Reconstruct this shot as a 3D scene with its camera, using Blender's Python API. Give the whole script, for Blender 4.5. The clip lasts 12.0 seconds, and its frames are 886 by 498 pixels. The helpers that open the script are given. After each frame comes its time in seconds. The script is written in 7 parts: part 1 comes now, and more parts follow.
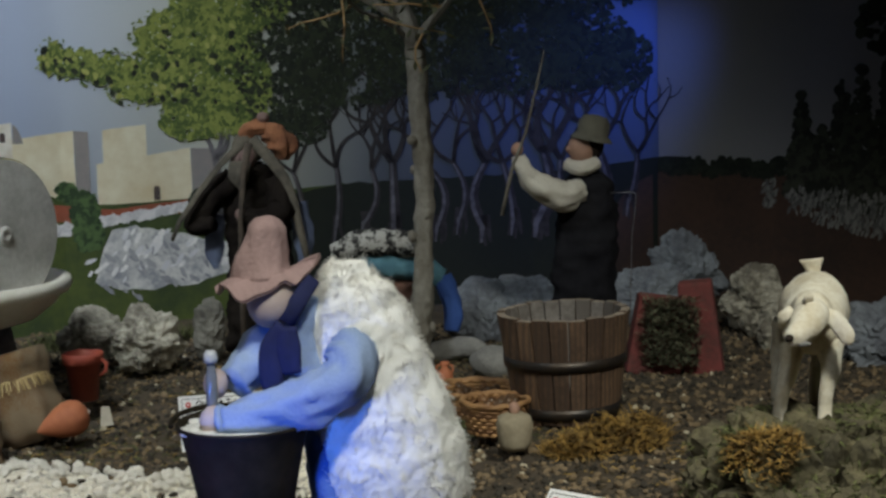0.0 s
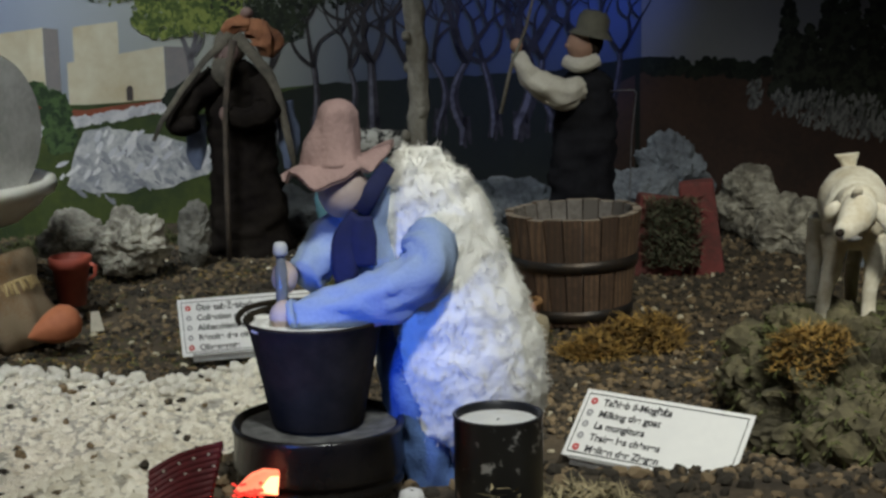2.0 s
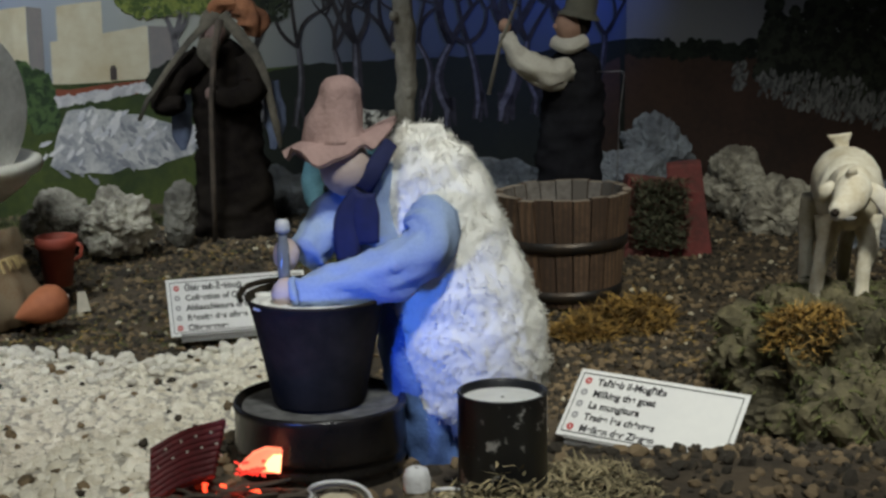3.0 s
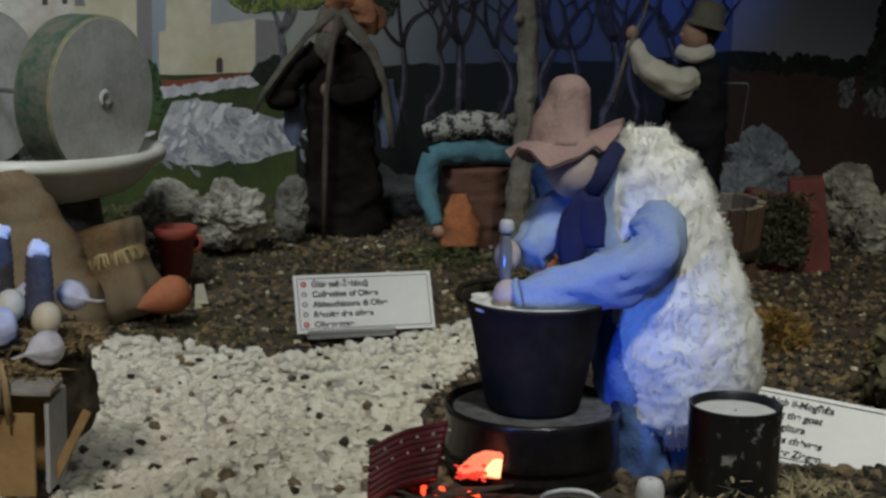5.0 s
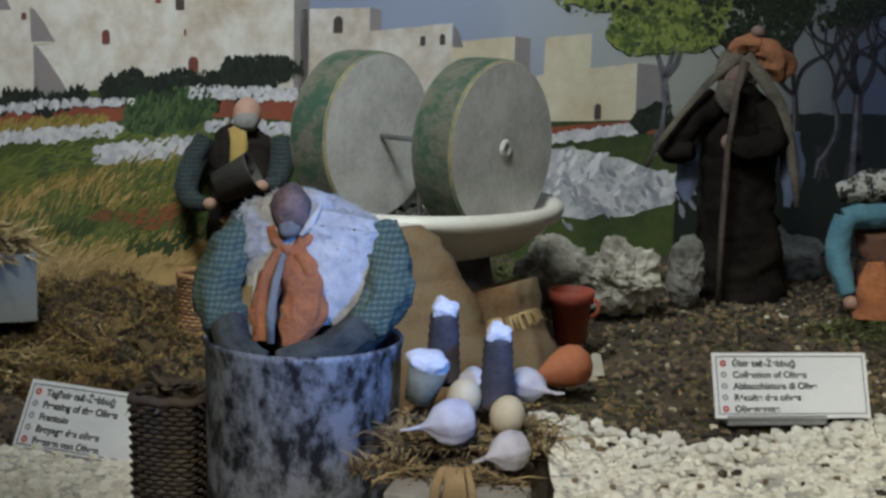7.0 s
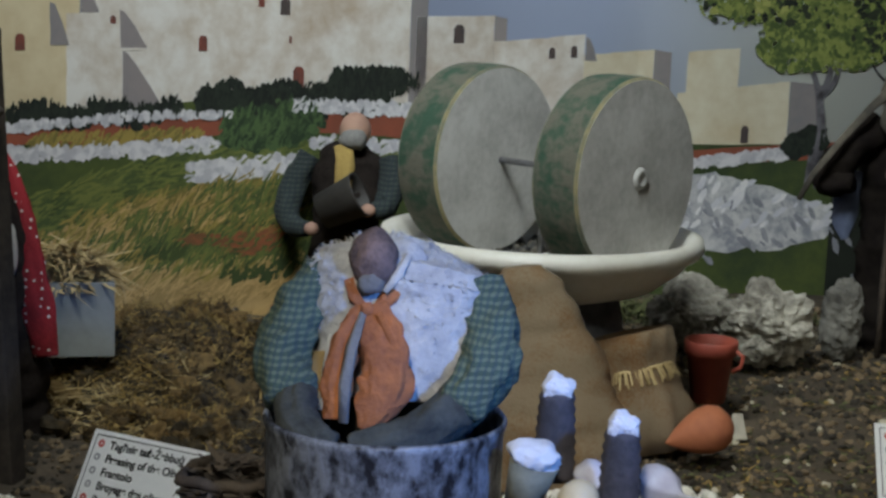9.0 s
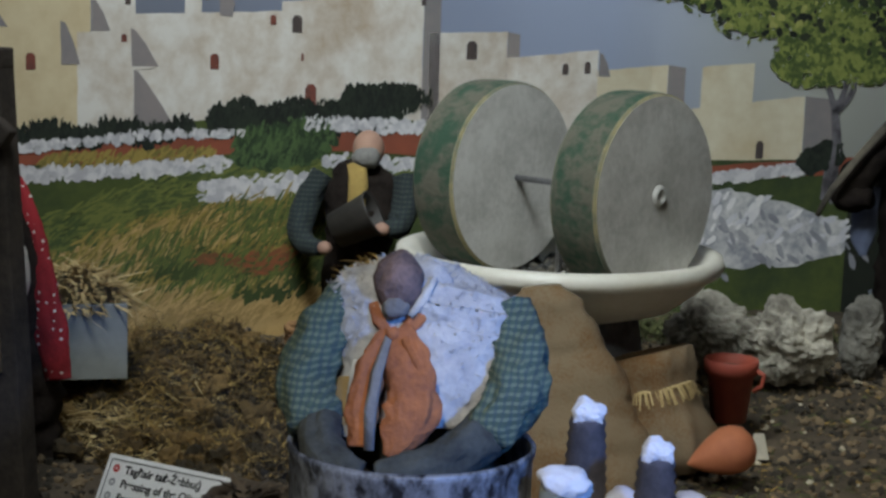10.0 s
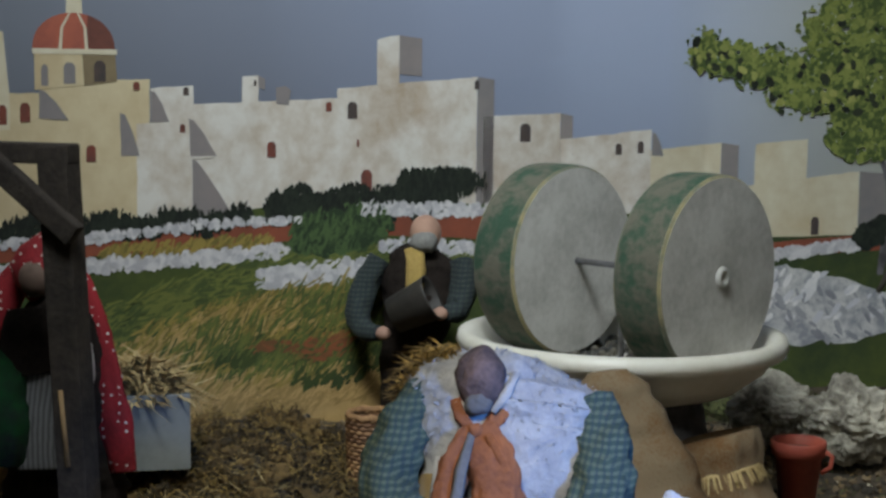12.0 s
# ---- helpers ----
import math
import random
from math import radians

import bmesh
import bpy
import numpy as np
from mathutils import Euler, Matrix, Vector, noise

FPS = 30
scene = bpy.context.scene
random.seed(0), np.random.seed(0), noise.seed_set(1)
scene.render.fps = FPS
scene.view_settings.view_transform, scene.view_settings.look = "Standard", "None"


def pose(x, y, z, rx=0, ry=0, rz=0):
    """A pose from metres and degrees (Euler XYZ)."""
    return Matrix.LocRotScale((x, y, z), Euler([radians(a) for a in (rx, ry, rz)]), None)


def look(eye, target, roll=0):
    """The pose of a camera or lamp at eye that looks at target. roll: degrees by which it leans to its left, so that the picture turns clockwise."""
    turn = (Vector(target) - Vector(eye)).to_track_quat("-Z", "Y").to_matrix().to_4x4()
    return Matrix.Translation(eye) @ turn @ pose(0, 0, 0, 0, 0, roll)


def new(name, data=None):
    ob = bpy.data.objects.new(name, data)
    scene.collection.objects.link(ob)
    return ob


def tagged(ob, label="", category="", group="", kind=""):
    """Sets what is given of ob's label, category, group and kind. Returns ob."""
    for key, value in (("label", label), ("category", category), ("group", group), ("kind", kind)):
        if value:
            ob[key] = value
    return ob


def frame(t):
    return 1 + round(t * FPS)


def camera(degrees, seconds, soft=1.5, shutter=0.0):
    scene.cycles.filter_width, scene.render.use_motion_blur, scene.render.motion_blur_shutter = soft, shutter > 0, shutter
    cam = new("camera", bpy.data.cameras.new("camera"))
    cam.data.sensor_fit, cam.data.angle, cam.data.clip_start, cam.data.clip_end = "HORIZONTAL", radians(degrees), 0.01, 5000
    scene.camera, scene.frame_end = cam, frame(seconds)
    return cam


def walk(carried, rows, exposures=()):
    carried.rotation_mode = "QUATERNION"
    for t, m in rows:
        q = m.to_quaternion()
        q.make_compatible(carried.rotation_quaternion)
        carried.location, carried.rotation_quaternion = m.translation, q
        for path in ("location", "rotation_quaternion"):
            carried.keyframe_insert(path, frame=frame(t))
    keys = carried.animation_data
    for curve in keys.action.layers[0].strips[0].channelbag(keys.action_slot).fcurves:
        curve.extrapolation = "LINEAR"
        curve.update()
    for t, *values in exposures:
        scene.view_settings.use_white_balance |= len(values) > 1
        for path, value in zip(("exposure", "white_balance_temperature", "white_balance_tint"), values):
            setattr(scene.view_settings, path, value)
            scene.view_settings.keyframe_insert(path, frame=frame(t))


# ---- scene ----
cam = camera(31.0, 12.0, soft=2.8)
PATH = [
    (0, (0.1285, -0.2526, 0.4473), (-0.0063, 1.7270, 0.1965), -1.46),
    (0.5, (0.0880, -0.2397, 0.4387), (-0.0169, 1.7395, 0.1711), -2.29),
    (1, (0.0584, -0.2217, 0.4346), (-0.0209, 1.7524, 0.1234), -1.15),
    (1.5, (0.0406, -0.2133, 0.4291), (-0.0111, 1.7559, 0.0832), -0.94),
    (2, (0.0304, -0.2078, 0.4275), (-0.0060, 1.7589, 0.0661), -1.18),
    (2.5, (0.0233, -0.2046, 0.4262), (0.0061, 1.7603, 0.0534), -1.30),
    (4.5, (-0.0560, -0.2060, 0.4165), (-0.0484, 1.7549, 0.0230), 0.64),
    (5, (-0.1010, -0.1872, 0.4179), (-0.1332, 1.7770, 0.0426), 1.26),
    (5.5, (-0.1610, -0.1684, 0.4190), (-0.2431, 1.7983, 0.0652), 1.56),
    (6, (-0.2156, -0.1544, 0.4221), (-0.3219, 1.8144, 0.0862), 1.56),
    (6.5, (-0.2332, -0.0886, 0.4164), (-0.4663, 1.8726, 0.1014), 1.48),
    (7, (-0.2504, -0.0325, 0.4146), (-0.6335, 1.9012, 0.0772), 1.48),
    (7.5, (-0.2653, 0.0109, 0.4112), (-0.7098, 1.9325, 0.0796), 2.52),
    (9.5, (-0.2853, 0.1705, 0.4116), (-0.8414, 2.0632, 0.0823), 2.00),
    (10, (-0.2955, 0.1679, 0.4120), (-0.8467, 2.0646, 0.0973), 1.90),
    (10.5, (-0.3032, 0.1686, 0.4103), (-0.8380, 2.0696, 0.0940), 1.61),
    (11, (-0.3132, 0.1717, 0.4121), (-0.8360, 2.0797, 0.1185), 1.49),
    (11.5, (-0.3175, 0.1719, 0.4195), (-0.8922, 2.0704, 0.1638), 0.25),
    (12, (-0.3182, 0.1648, 0.4228), (-0.9187, 2.0591, 0.1970), 0.73),
]
walk(cam, [(t, look(eye, target, roll)) for t, eye, target, roll in PATH], [(0.0, -0.12), (2.5, -0.12), (4.5, -0.48), (5.0, -0.52), (5.5, -0.46), (6.5, -0.08), (7.5, -0.03), (9.5, -0.12), (12.0, -0.13)])

# ---- light: a dim museum room, unseen lamps assumed above the display, blue spots and a red ember lamp ----
world = bpy.data.worlds.new("room_air")
scene.world = world
world.use_nodes = True
world.node_tree.nodes["Background"].inputs[0].default_value = (0.55, 0.62, 0.75, 1)
world.node_tree.nodes["Background"].inputs[1].default_value = 0.042


def area(name, eye, target, size, watts, colour):
    d = bpy.data.lights.new(name, "AREA")
    d.shape, d.size, d.size_y, d.energy, d.color = "RECTANGLE", size[0], size[1], watts, colour
    ob = new(name, d)
    ob.matrix_world = look(eye, target)
    return ob


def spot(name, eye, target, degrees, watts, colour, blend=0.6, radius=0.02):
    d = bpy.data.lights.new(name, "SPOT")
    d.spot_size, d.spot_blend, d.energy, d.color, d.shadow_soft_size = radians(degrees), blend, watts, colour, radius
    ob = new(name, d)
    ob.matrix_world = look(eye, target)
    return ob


left = area("lamp_left", (-0.64, 0.80, 1.25), (-0.70, 1.85, 0.22), (0.5, 0.3), 3.85, (0.88, 0.96, 0.98))
left.data.spread = radians(75)
# added fill from the visitors' side, no lamp seen there, brightens gravel and crate
spot("gravel_fill", (-0.45, 0.0, 1.15), (-0.40, 1.06, 0.0), 52, 13.5, (0.97, 0.94, 0.79), 1.0, 0.06)
# added fill spot, brightens the dark crate, eggs and garlic
spot("crate_fill", (-0.36, 0.02, 0.95), (-0.450, 0.88, 0.17), 26, 26, (1.0, 0.97, 0.92), 1.0, 0.05)
spot("lamp_cheese", (0.12, 0.10, 1.1), (0.05, 0.74, 0.16), 44, 34, (0.96, 0.99, 0.93), 1.0, 0.06)
spot("lamp_goat", (0.50, 0.30, 1.25), (0.37, 1.30, 0.08), 52, 68, (0.96, 0.97, 0.85), 1.0, 0.06)
spot("blue_spot_cheese", (-0.21, 0.40, 0.205), (-0.012, 0.71, 0.212), 30, 4.3, (0.06, 0.20, 1.0), 1.0)
spot("blue_spot_vat", (-0.10, 0.50, 0.46), (-0.490, 0.93, 0.220), 25, 16, (0.10, 0.32, 1.0), 0.9)
spot("blue_spot_back", (0.47, 2.08, 0.62), (0.16, 2.35, 0.34), 54, 6.0, (0.10, 0.22, 1.0), 0.9, 0.03)

# ---- materials ----
MATS = {}


def mat(name, a, b=None, scale=8.0, rough=0.8, metal=0.0, bump=0.3, fine=120.0, wave=None, isle=0.0, rnd=0.0, mid=0.5, emit=None, sheen=0.0, spec=0.5, sharp=0.15):
    """Two colours mixed by coarse and fine noise, with fine relief."""
    if name in MATS:
        return MATS[name]
    m = bpy.data.materials.new(name)
    m.use_nodes = True
    nt = m.node_tree
    N, L = nt.nodes, nt.links
    p = N["Principled BSDF"]
    p.inputs["Roughness"].default_value, p.inputs["Metallic"].default_value = rough, metal
    p.inputs["Specular IOR Level"].default_value = spec
    if sheen:
        p.inputs["Sheen Weight"].default_value = sheen
    b = b or tuple(c * 0.7 for c in a)
    tc = N.new("ShaderNodeTexCoord")
    src = tc.outputs["Object"]
    n1 = N.new("ShaderNodeTexNoise")
    n1.inputs["Scale"].default_value, n1.inputs["Detail"].default_value, n1.inputs["Roughness"].default_value = scale, 6, 0.65
    n2 = N.new("ShaderNodeTexNoise")
    n2.inputs["Scale"].default_value, n2.inputs["Detail"].default_value = fine, 4
    L.new(src, n1.inputs["Vector"])
    L.new(src, n2.inputs["Vector"])
    add = N.new("ShaderNodeMath")
    add.operation = "MULTIPLY_ADD"
    L.new(n2.outputs["Fac"], add.inputs[0])
    add.inputs[1].default_value = 0.35
    L.new(n1.outputs["Fac"], add.inputs[2])
    val = add.outputs[0]
    if isle or rnd:
        g = N.new("ShaderNodeNewGeometry" if isle else "ShaderNodeObjectInfo")
        ad = N.new("ShaderNodeMath")
        ad.operation = "MULTIPLY_ADD"
        L.new(g.outputs["Random Per Island" if isle else "Random"], ad.inputs[0])
        ad.inputs[1].default_value = isle or rnd
        L.new(val, ad.inputs[2])
        sb = N.new("ShaderNodeMath")
        sb.operation = "SUBTRACT"
        L.new(ad.outputs[0], sb.inputs[0])
        sb.inputs[1].default_value = (isle or rnd) * 0.5
        val = sb.outputs[0]
    ramp = N.new("ShaderNodeValToRGB")
    e = ramp.color_ramp.elements
    e[0].position, e[1].position = max(0.0, mid + 0.17 - sharp), min(1.0, mid + 0.17 + sharp)
    e[0].color, e[1].color = (*b, 1), (*a, 1)
    L.new(val, ramp.inputs["Fac"])
    col = ramp.outputs["Color"]
    if wave:
        mix = N.new("ShaderNodeMix")
        mix.data_type = "RGBA"
        c3, sc, axis, amt = wave
        w = N.new("ShaderNodeTexWave")
        w.bands_direction, w.inputs["Scale"].default_value, w.inputs["Distortion"].default_value = axis, sc, 1.5
        w.inputs["Detail"].default_value = 3
        L.new(src, w.inputs["Vector"])
        mu = N.new("ShaderNodeMath")
        mu.operation = "MULTIPLY"
        mu.inputs[1].default_value = amt
        L.new(w.outputs["Fac"], mu.inputs[0])
        L.new(mu.outputs[0], mix.inputs["Factor"])
        L.new(col, mix.inputs["A"])
        mix.inputs["B"].default_value = (*c3, 1)
        col = mix.outputs["Result"]
    L.new(col, p.inputs["Base Color"])
    if bump:
        bp = N.new("ShaderNodeBump")
        bp.inputs["Strength"].default_value, bp.inputs["Distance"].default_value = bump, 0.004
        L.new(add.outputs[0], bp.inputs["Height"])
        L.new(bp.outputs["Normal"], p.inputs["Normal"])
    if emit:
        p.inputs["Emission Color"].default_value, p.inputs["Emission Strength"].default_value = (*emit[:3], 1), emit[3]
    MATS[name] = m
    return m


def check_mat(name, a, b, c, size=0.011):
    """Woven check cloth: two crossing stripe sets over a mottled ground."""
    m = mat(name, a, tuple(0.6 * v for v in a), 30, 0.95, bump=0.4, fine=500)
    nt = m.node_tree
    N, L = nt.nodes, nt.links
    p = N["Principled BSDF"]
    col = p.inputs["Base Color"].links[0].from_socket
    tc = [n for n in N if n.type == "TEX_COORD"][0]
    for axis, tint in (("Z", b), ("X", c)):
        w = N.new("ShaderNodeTexWave")
        w.bands_direction, w.inputs["Scale"].default_value, w.inputs["Distortion"].default_value = axis, 0.314 / size, 2.2
        L.new(tc.outputs["Object"], w.inputs["Vector"])
        r = N.new("ShaderNodeMath")
        r.operation = "GREATER_THAN"
        r.inputs[1].default_value = 0.62
        L.new(w.outputs["Fac"], r.inputs[0])
        h = N.new("ShaderNodeMath")
        h.operation = "MULTIPLY"
        h.inputs[1].default_value = 0.55
        L.new(r.outputs[0], h.inputs[0])
        mix = N.new("ShaderNodeMix")
        mix.data_type = "RGBA"
        L.new(h.outputs[0], mix.inputs["Factor"])
        L.new(col, mix.inputs["A"])
        mix.inputs["B"].default_value = (*tint, 1)
        col = mix.outputs["Result"]
    L.new(col, p.inputs["Base Color"])
    return m


def dot_mat(name, base, dot, scale, size=0.22):
    """Cloth printed with small round dots."""
    m = mat(name, base, tuple(0.6 * v for v in base), 25, 0.85, bump=0.3, fine=400)
    nt = m.node_tree
    N, L = nt.nodes, nt.links
    p = N["Principled BSDF"]
    col = p.inputs["Base Color"].links[0].from_socket
    tc = [n for n in N if n.type == "TEX_COORD"][0]
    v = N.new("ShaderNodeTexVoronoi")
    v.inputs["Scale"].default_value, v.inputs["Randomness"].default_value = scale, 0.25
    L.new(tc.outputs["Object"], v.inputs["Vector"])
    r = N.new("ShaderNodeMath")
    r.operation = "LESS_THAN"
    r.inputs[1].default_value = size
    L.new(v.outputs["Distance"], r.inputs[0])
    mix = N.new("ShaderNodeMix")
    mix.data_type = "RGBA"
    L.new(r.outputs[0], mix.inputs["Factor"])
    L.new(col, mix.inputs["A"])
    mix.inputs["B"].default_value = (*dot, 1)
    L.new(mix.outputs["Result"], p.inputs["Base Color"])
    return m


# ---- mesh tools ----
def smooth(a, b, v):
    u = min(1.0, max(0.0, (v - a) / (b - a)))
    return u * u * (3 - 2 * u)


class Shape:
    """One mesh under work: pieces are added with the index of their material."""

    def __init__(self):
        self.v, self.f, self.m, self.s = [], [], [], []

    def add(self, verts, faces, mi=0, soft=True, at=None):
        o = len(self.v)
        self.v += [tuple(at @ Vector(p)) if at else tuple(p) for p in verts]
        self.f += [tuple(i + o for i in f) for f in faces]
        self.m += [mi] * len(faces)
        self.s += [soft] * len(faces)
        return self

    def lathe(self, prof, mi=0, seg=40, at=None, wob=0.0, soft=True, arc=1.0):
        full = arc >= 0.999
        n = seg if full else seg + 1
        vs = []
        for r, z in prof:
            for k in range(n):
                a = 2 * math.pi * arc * k / seg
                w = 1 + wob * noise.noise((math.cos(a) * 2, math.sin(a) * 2, z * 30))
                vs.append((r * w * math.cos(a), r * w * math.sin(a), z))
        fs = []
        for j in range(len(prof) - 1):
            for k in range(seg):
                k2 = (k + 1) % n
                fs.append((j * n + k, j * n + k2, (j + 1) * n + k2, (j + 1) * n + k))
        return self.add(vs, fs, mi, soft, at)

    def tube(self, pts, radii, mi=0, seg=12, flat=1.0, caps=True, wob=0.0, soft=True):
        """A limb along points; flat squeezes it along its second axis, wob gives folds."""
        P, rr = [Vector(p) for p in pts], list(radii)
        if wob and len(P) > 2 and max(rr) > 0.007:
            Q, S = [], []
            for i in range(len(P) - 1):
                a, b, c, d = P[max(i - 1, 0)], P[i], P[i + 1], P[min(i + 2, len(P) - 1)]
                n = max(2, int((c - b).length / 0.0035))
                for k in range(n):
                    t = k / n
                    Q.append(0.5 * (2 * b + (c - a) * t + (2 * a - 5 * b + 4 * c - d) * t * t + (3 * b - a - 3 * c + d) * t ** 3))
                    S.append(rr[i] + (rr[i + 1] - rr[i]) * t * t * (3 - 2 * t))
            P, rr, seg = Q + [P[-1]], S + [rr[-1]], max(seg, 30)
        vs, up = [], Vector((0.03, 1.0, 0.02))
        run, key = 0.0, 7.3 * P[0].x + 3.1 * P[0].z
        for i, p in enumerate(P):
            d = (P[min(i + 1, len(P) - 1)] - P[max(i - 1, 0)]).normalized()
            run += (P[i] - P[i - 1]).length if i else 0.0
            x = d.cross(up)
            x = x.normalized() if x.length > 0.25 else d.cross(Vector((0, 0, 1))).normalized()
            y = d.cross(x)
            for k in range(seg):
                a = 2 * math.pi * k / seg
                w = 1.0
                if wob:
                    c, s = math.cos(a), math.sin(a)
                    n1 = noise.noise((c * 1.7 + key, s * 1.7, run * 42))
                    n2 = noise.noise((c * 4 + key, s * 4, run * 95 + 5))
                    w += wob * (0.9 * n1 + 0.6 * n2 + 0.5 * (0.4 - abs(2 * noise.noise((c * 2.4, s * 2.4 + key, run * 60)))))
                vs.append(p + (x * math.cos(a) + y * math.sin(a) * flat) * rr[i] * w)
        fs = [(i * seg + k, i * seg + (k + 1) % seg, (i + 1) * seg + (k + 1) % seg, (i + 1) * seg + k) for i in range(len(P) - 1) for k in range(seg)]
        if caps:
            fs += [tuple(reversed(range(seg))), tuple(range((len(P) - 1) * seg, len(P) * seg))]
        return self.add(vs, fs, mi, soft)

    def ball(self, c, r, mi=0, sub=3, rough=0.0, freq=20.0, soft=True, rot=0.0):
        vs, fs = ico(sub)
        r = Vector(r) if not isinstance(r, (int, float)) else Vector((r, r, r))
        M = Matrix.Rotation(rot, 3, "Z")
        out = []
        for p in vs:
            q = M @ Vector((p.x * r.x, p.y * r.y, p.z * r.z))
            if rough:
                w = q + Vector(c)
                k = noise.fractal(w * freq, 0.9, 2.1, 5) * rough
                q *= 1 + k
            out.append(q + Vector(c))
        return self.add(out, fs, mi, soft)

    def box(self, c, size, mi=0, rot=(0, 0, 0), bevel=0.0015, taper=1.0):
        bm = bmesh.new()
        bmesh.ops.create_cube(bm, size=1)
        for w in bm.verts:
            k = taper if w.co.z > 0 else 1
            w.co = Vector((w.co.x * size[0] * k, w.co.y * size[1] * k, w.co.z * size[2]))
        if bevel:
            bmesh.ops.bevel(bm, geom=bm.edges[:], offset=bevel, segments=2, affect="EDGES", profile=0.6)
        M = Matrix.Translation(c) @ Euler([radians(a) for a in rot]).to_matrix().to_4x4()
        self.add([w.co.copy() for w in bm.verts], [[w.index for w in f.verts] for f in bm.faces], mi, False, M)
        bm.free()
        return self

    def sheet(self, fn, nu, nv, mi=0, thick=0.0015, soft=True, closed=False):
        """A cloth fn(u, v) with u, v from 0 to 1, with thickness."""
        P = [[Vector(fn(i / nu, j / nv)) for j in range(nv + 1)] for i in range(nu + 1)]
        vs, fs = [], []
        nrm = {}
        for i in range(nu + 1):
            for j in range(nv + 1):
                du = P[min(i + 1, nu)][j] - P[max(i - 1, 0)][j]
                dv = P[i][min(j + 1, nv)] - P[i][max(j - 1, 0)]
                n = du.cross(dv)
                nrm[i, j] = n.normalized() if n.length > 1e-9 else Vector((0, 0, 1))
        w = nv + 1
        for side in (0, 1):
            for i in range(nu + 1):
                for j in range(w):
                    vs.append(P[i][j] + nrm[i, j] * thick * (0.5 - side))
        o = (nu + 1) * w
        for i in range(nu):
            for j in range(nv):
                a, b, c, d = i * w + j, i * w + j + 1, (i + 1) * w + j + 1, (i + 1) * w + j
                fs += [(a, d, c, b), (o + a, o + b, o + c, o + d)]
        rim = [(i, 0) for i in range(nu)] + [(nu, j) for j in range(nv)] + [(i, nv) for i in range(nu, 0, -1)] + [(0, j) for j in range(nv, 0, -1)]
        idx = [i * w + j for i, j in rim]
        for a, b in zip(idx, idx[1:] + idx[:1]):
            fs.append((a, b, o + b, o + a))
        return self.add(vs, fs, mi, soft)


ICO = {}


def ico(sub):
    if sub not in ICO:
        bm = bmesh.new()
        bmesh.ops.create_icosphere(bm, subdivisions=sub, radius=1)
        ICO[sub] = ([v.co.copy() for v in bm.verts], [[v.index for v in f.verts] for f in bm.faces])
        bm.free()
    return ICO[sub]


def mesh_of(name, sh, mats):
    me = bpy.data.meshes.new(name)
    me.from_pydata([tuple(v) for v in sh.v], [], sh.f)
    for m in mats if isinstance(mats, (list, tuple)) else [mats]:
        me.materials.append(m)
    me.polygons.foreach_set("material_index", sh.m)
    me.polygons.foreach_set("use_smooth", sh.s)
    me.update()
    return me


def part(name, sh, mats, parent=None, label="", m=None):
    ob = new(name, mesh_of(name, sh, mats))
    if parent:
        ob.parent = parent
    if m is not None:
        ob.matrix_basis = m
    return tagged(ob, label) if label else ob


def thing(name, label, category, at=(0, 0, 0), rz=0.0, group="", kind=""):
    ob = new(name)
    ob.empty_display_size = 0.02
    ob.matrix_basis = pose(*at, 0, 0, rz)
    return tagged(ob, label, category, group, kind)


def one(name, sh, mats, label, category, m=None, group="", kind=""):
    return tagged(part(name, sh, mats, None, "", m), label, category, group, kind)


def ground_z(x, y):
    k = smooth(0.0, 0.10, x)
    f = 0.117 * (1 - smooth(0.72 - 0.04 * k, 1.12 - 0.06 * k, y)) * (1 - 0.55 * smooth(0.18, 0.38, -x))
    f += 0.045 * smooth(1.30, 1.60, y) * smooth(0.87, 0.98, -x) * (1 - smooth(1.6, 1.9, y))
    return f + 0.035 * smooth(1.5, 1.9, y) + 0.03 * smooth(0, 0.12, x) * smooth(0.85, 1.15, y) * (1 - smooth(1.5, 1.9, y))


def bumps(x, y):
    return 0.004 * noise.noise((x * 9, y * 9, 0.3)) + 0.002 * noise.noise((x * 30, y * 30, 1.7))


EDGE = [(-1.6, 1.15), (-0.88, 1.2), (-0.78, 1.23), (-0.62, 1.3), (-0.48, 1.43), (-0.34, 1.372), (-0.27, 1.362), (-0.186, 1.44), (-0.10, 1.53), (-0.037, 1.6), (-0.02, 1.5), (-0.015, 0.4)]


def gravel_edge(x):
    for (a, b), (c, d) in zip(EDGE, EDGE[1:]):
        if a <= x <= c:
            return b + (d - b) * (x - a) / (c - a)
    return 0.0


def in_gravel(x, y):
    if x > -0.03 or y < 0.5:
        return False
    if -0.70 < x < -0.445 and y < 1.15:
        return False
    if x > -0.14 and y < 1.24 + (x + 0.14) * 3:
        return False
    return y < gravel_edge(x) + 0.02 * noise.noise((x * 25, y * 25, 4.0))

# ---- the room round the display ----
plaster = mat("room_plaster", (0.20, 0.19, 0.18), (0.15, 0.14, 0.14), 2.0, 0.9, bump=0.1)
dark_floor = mat("room_floor_stone", (0.10, 0.09, 0.085), (0.06, 0.055, 0.05), 3.0, 0.6, bump=0.1)
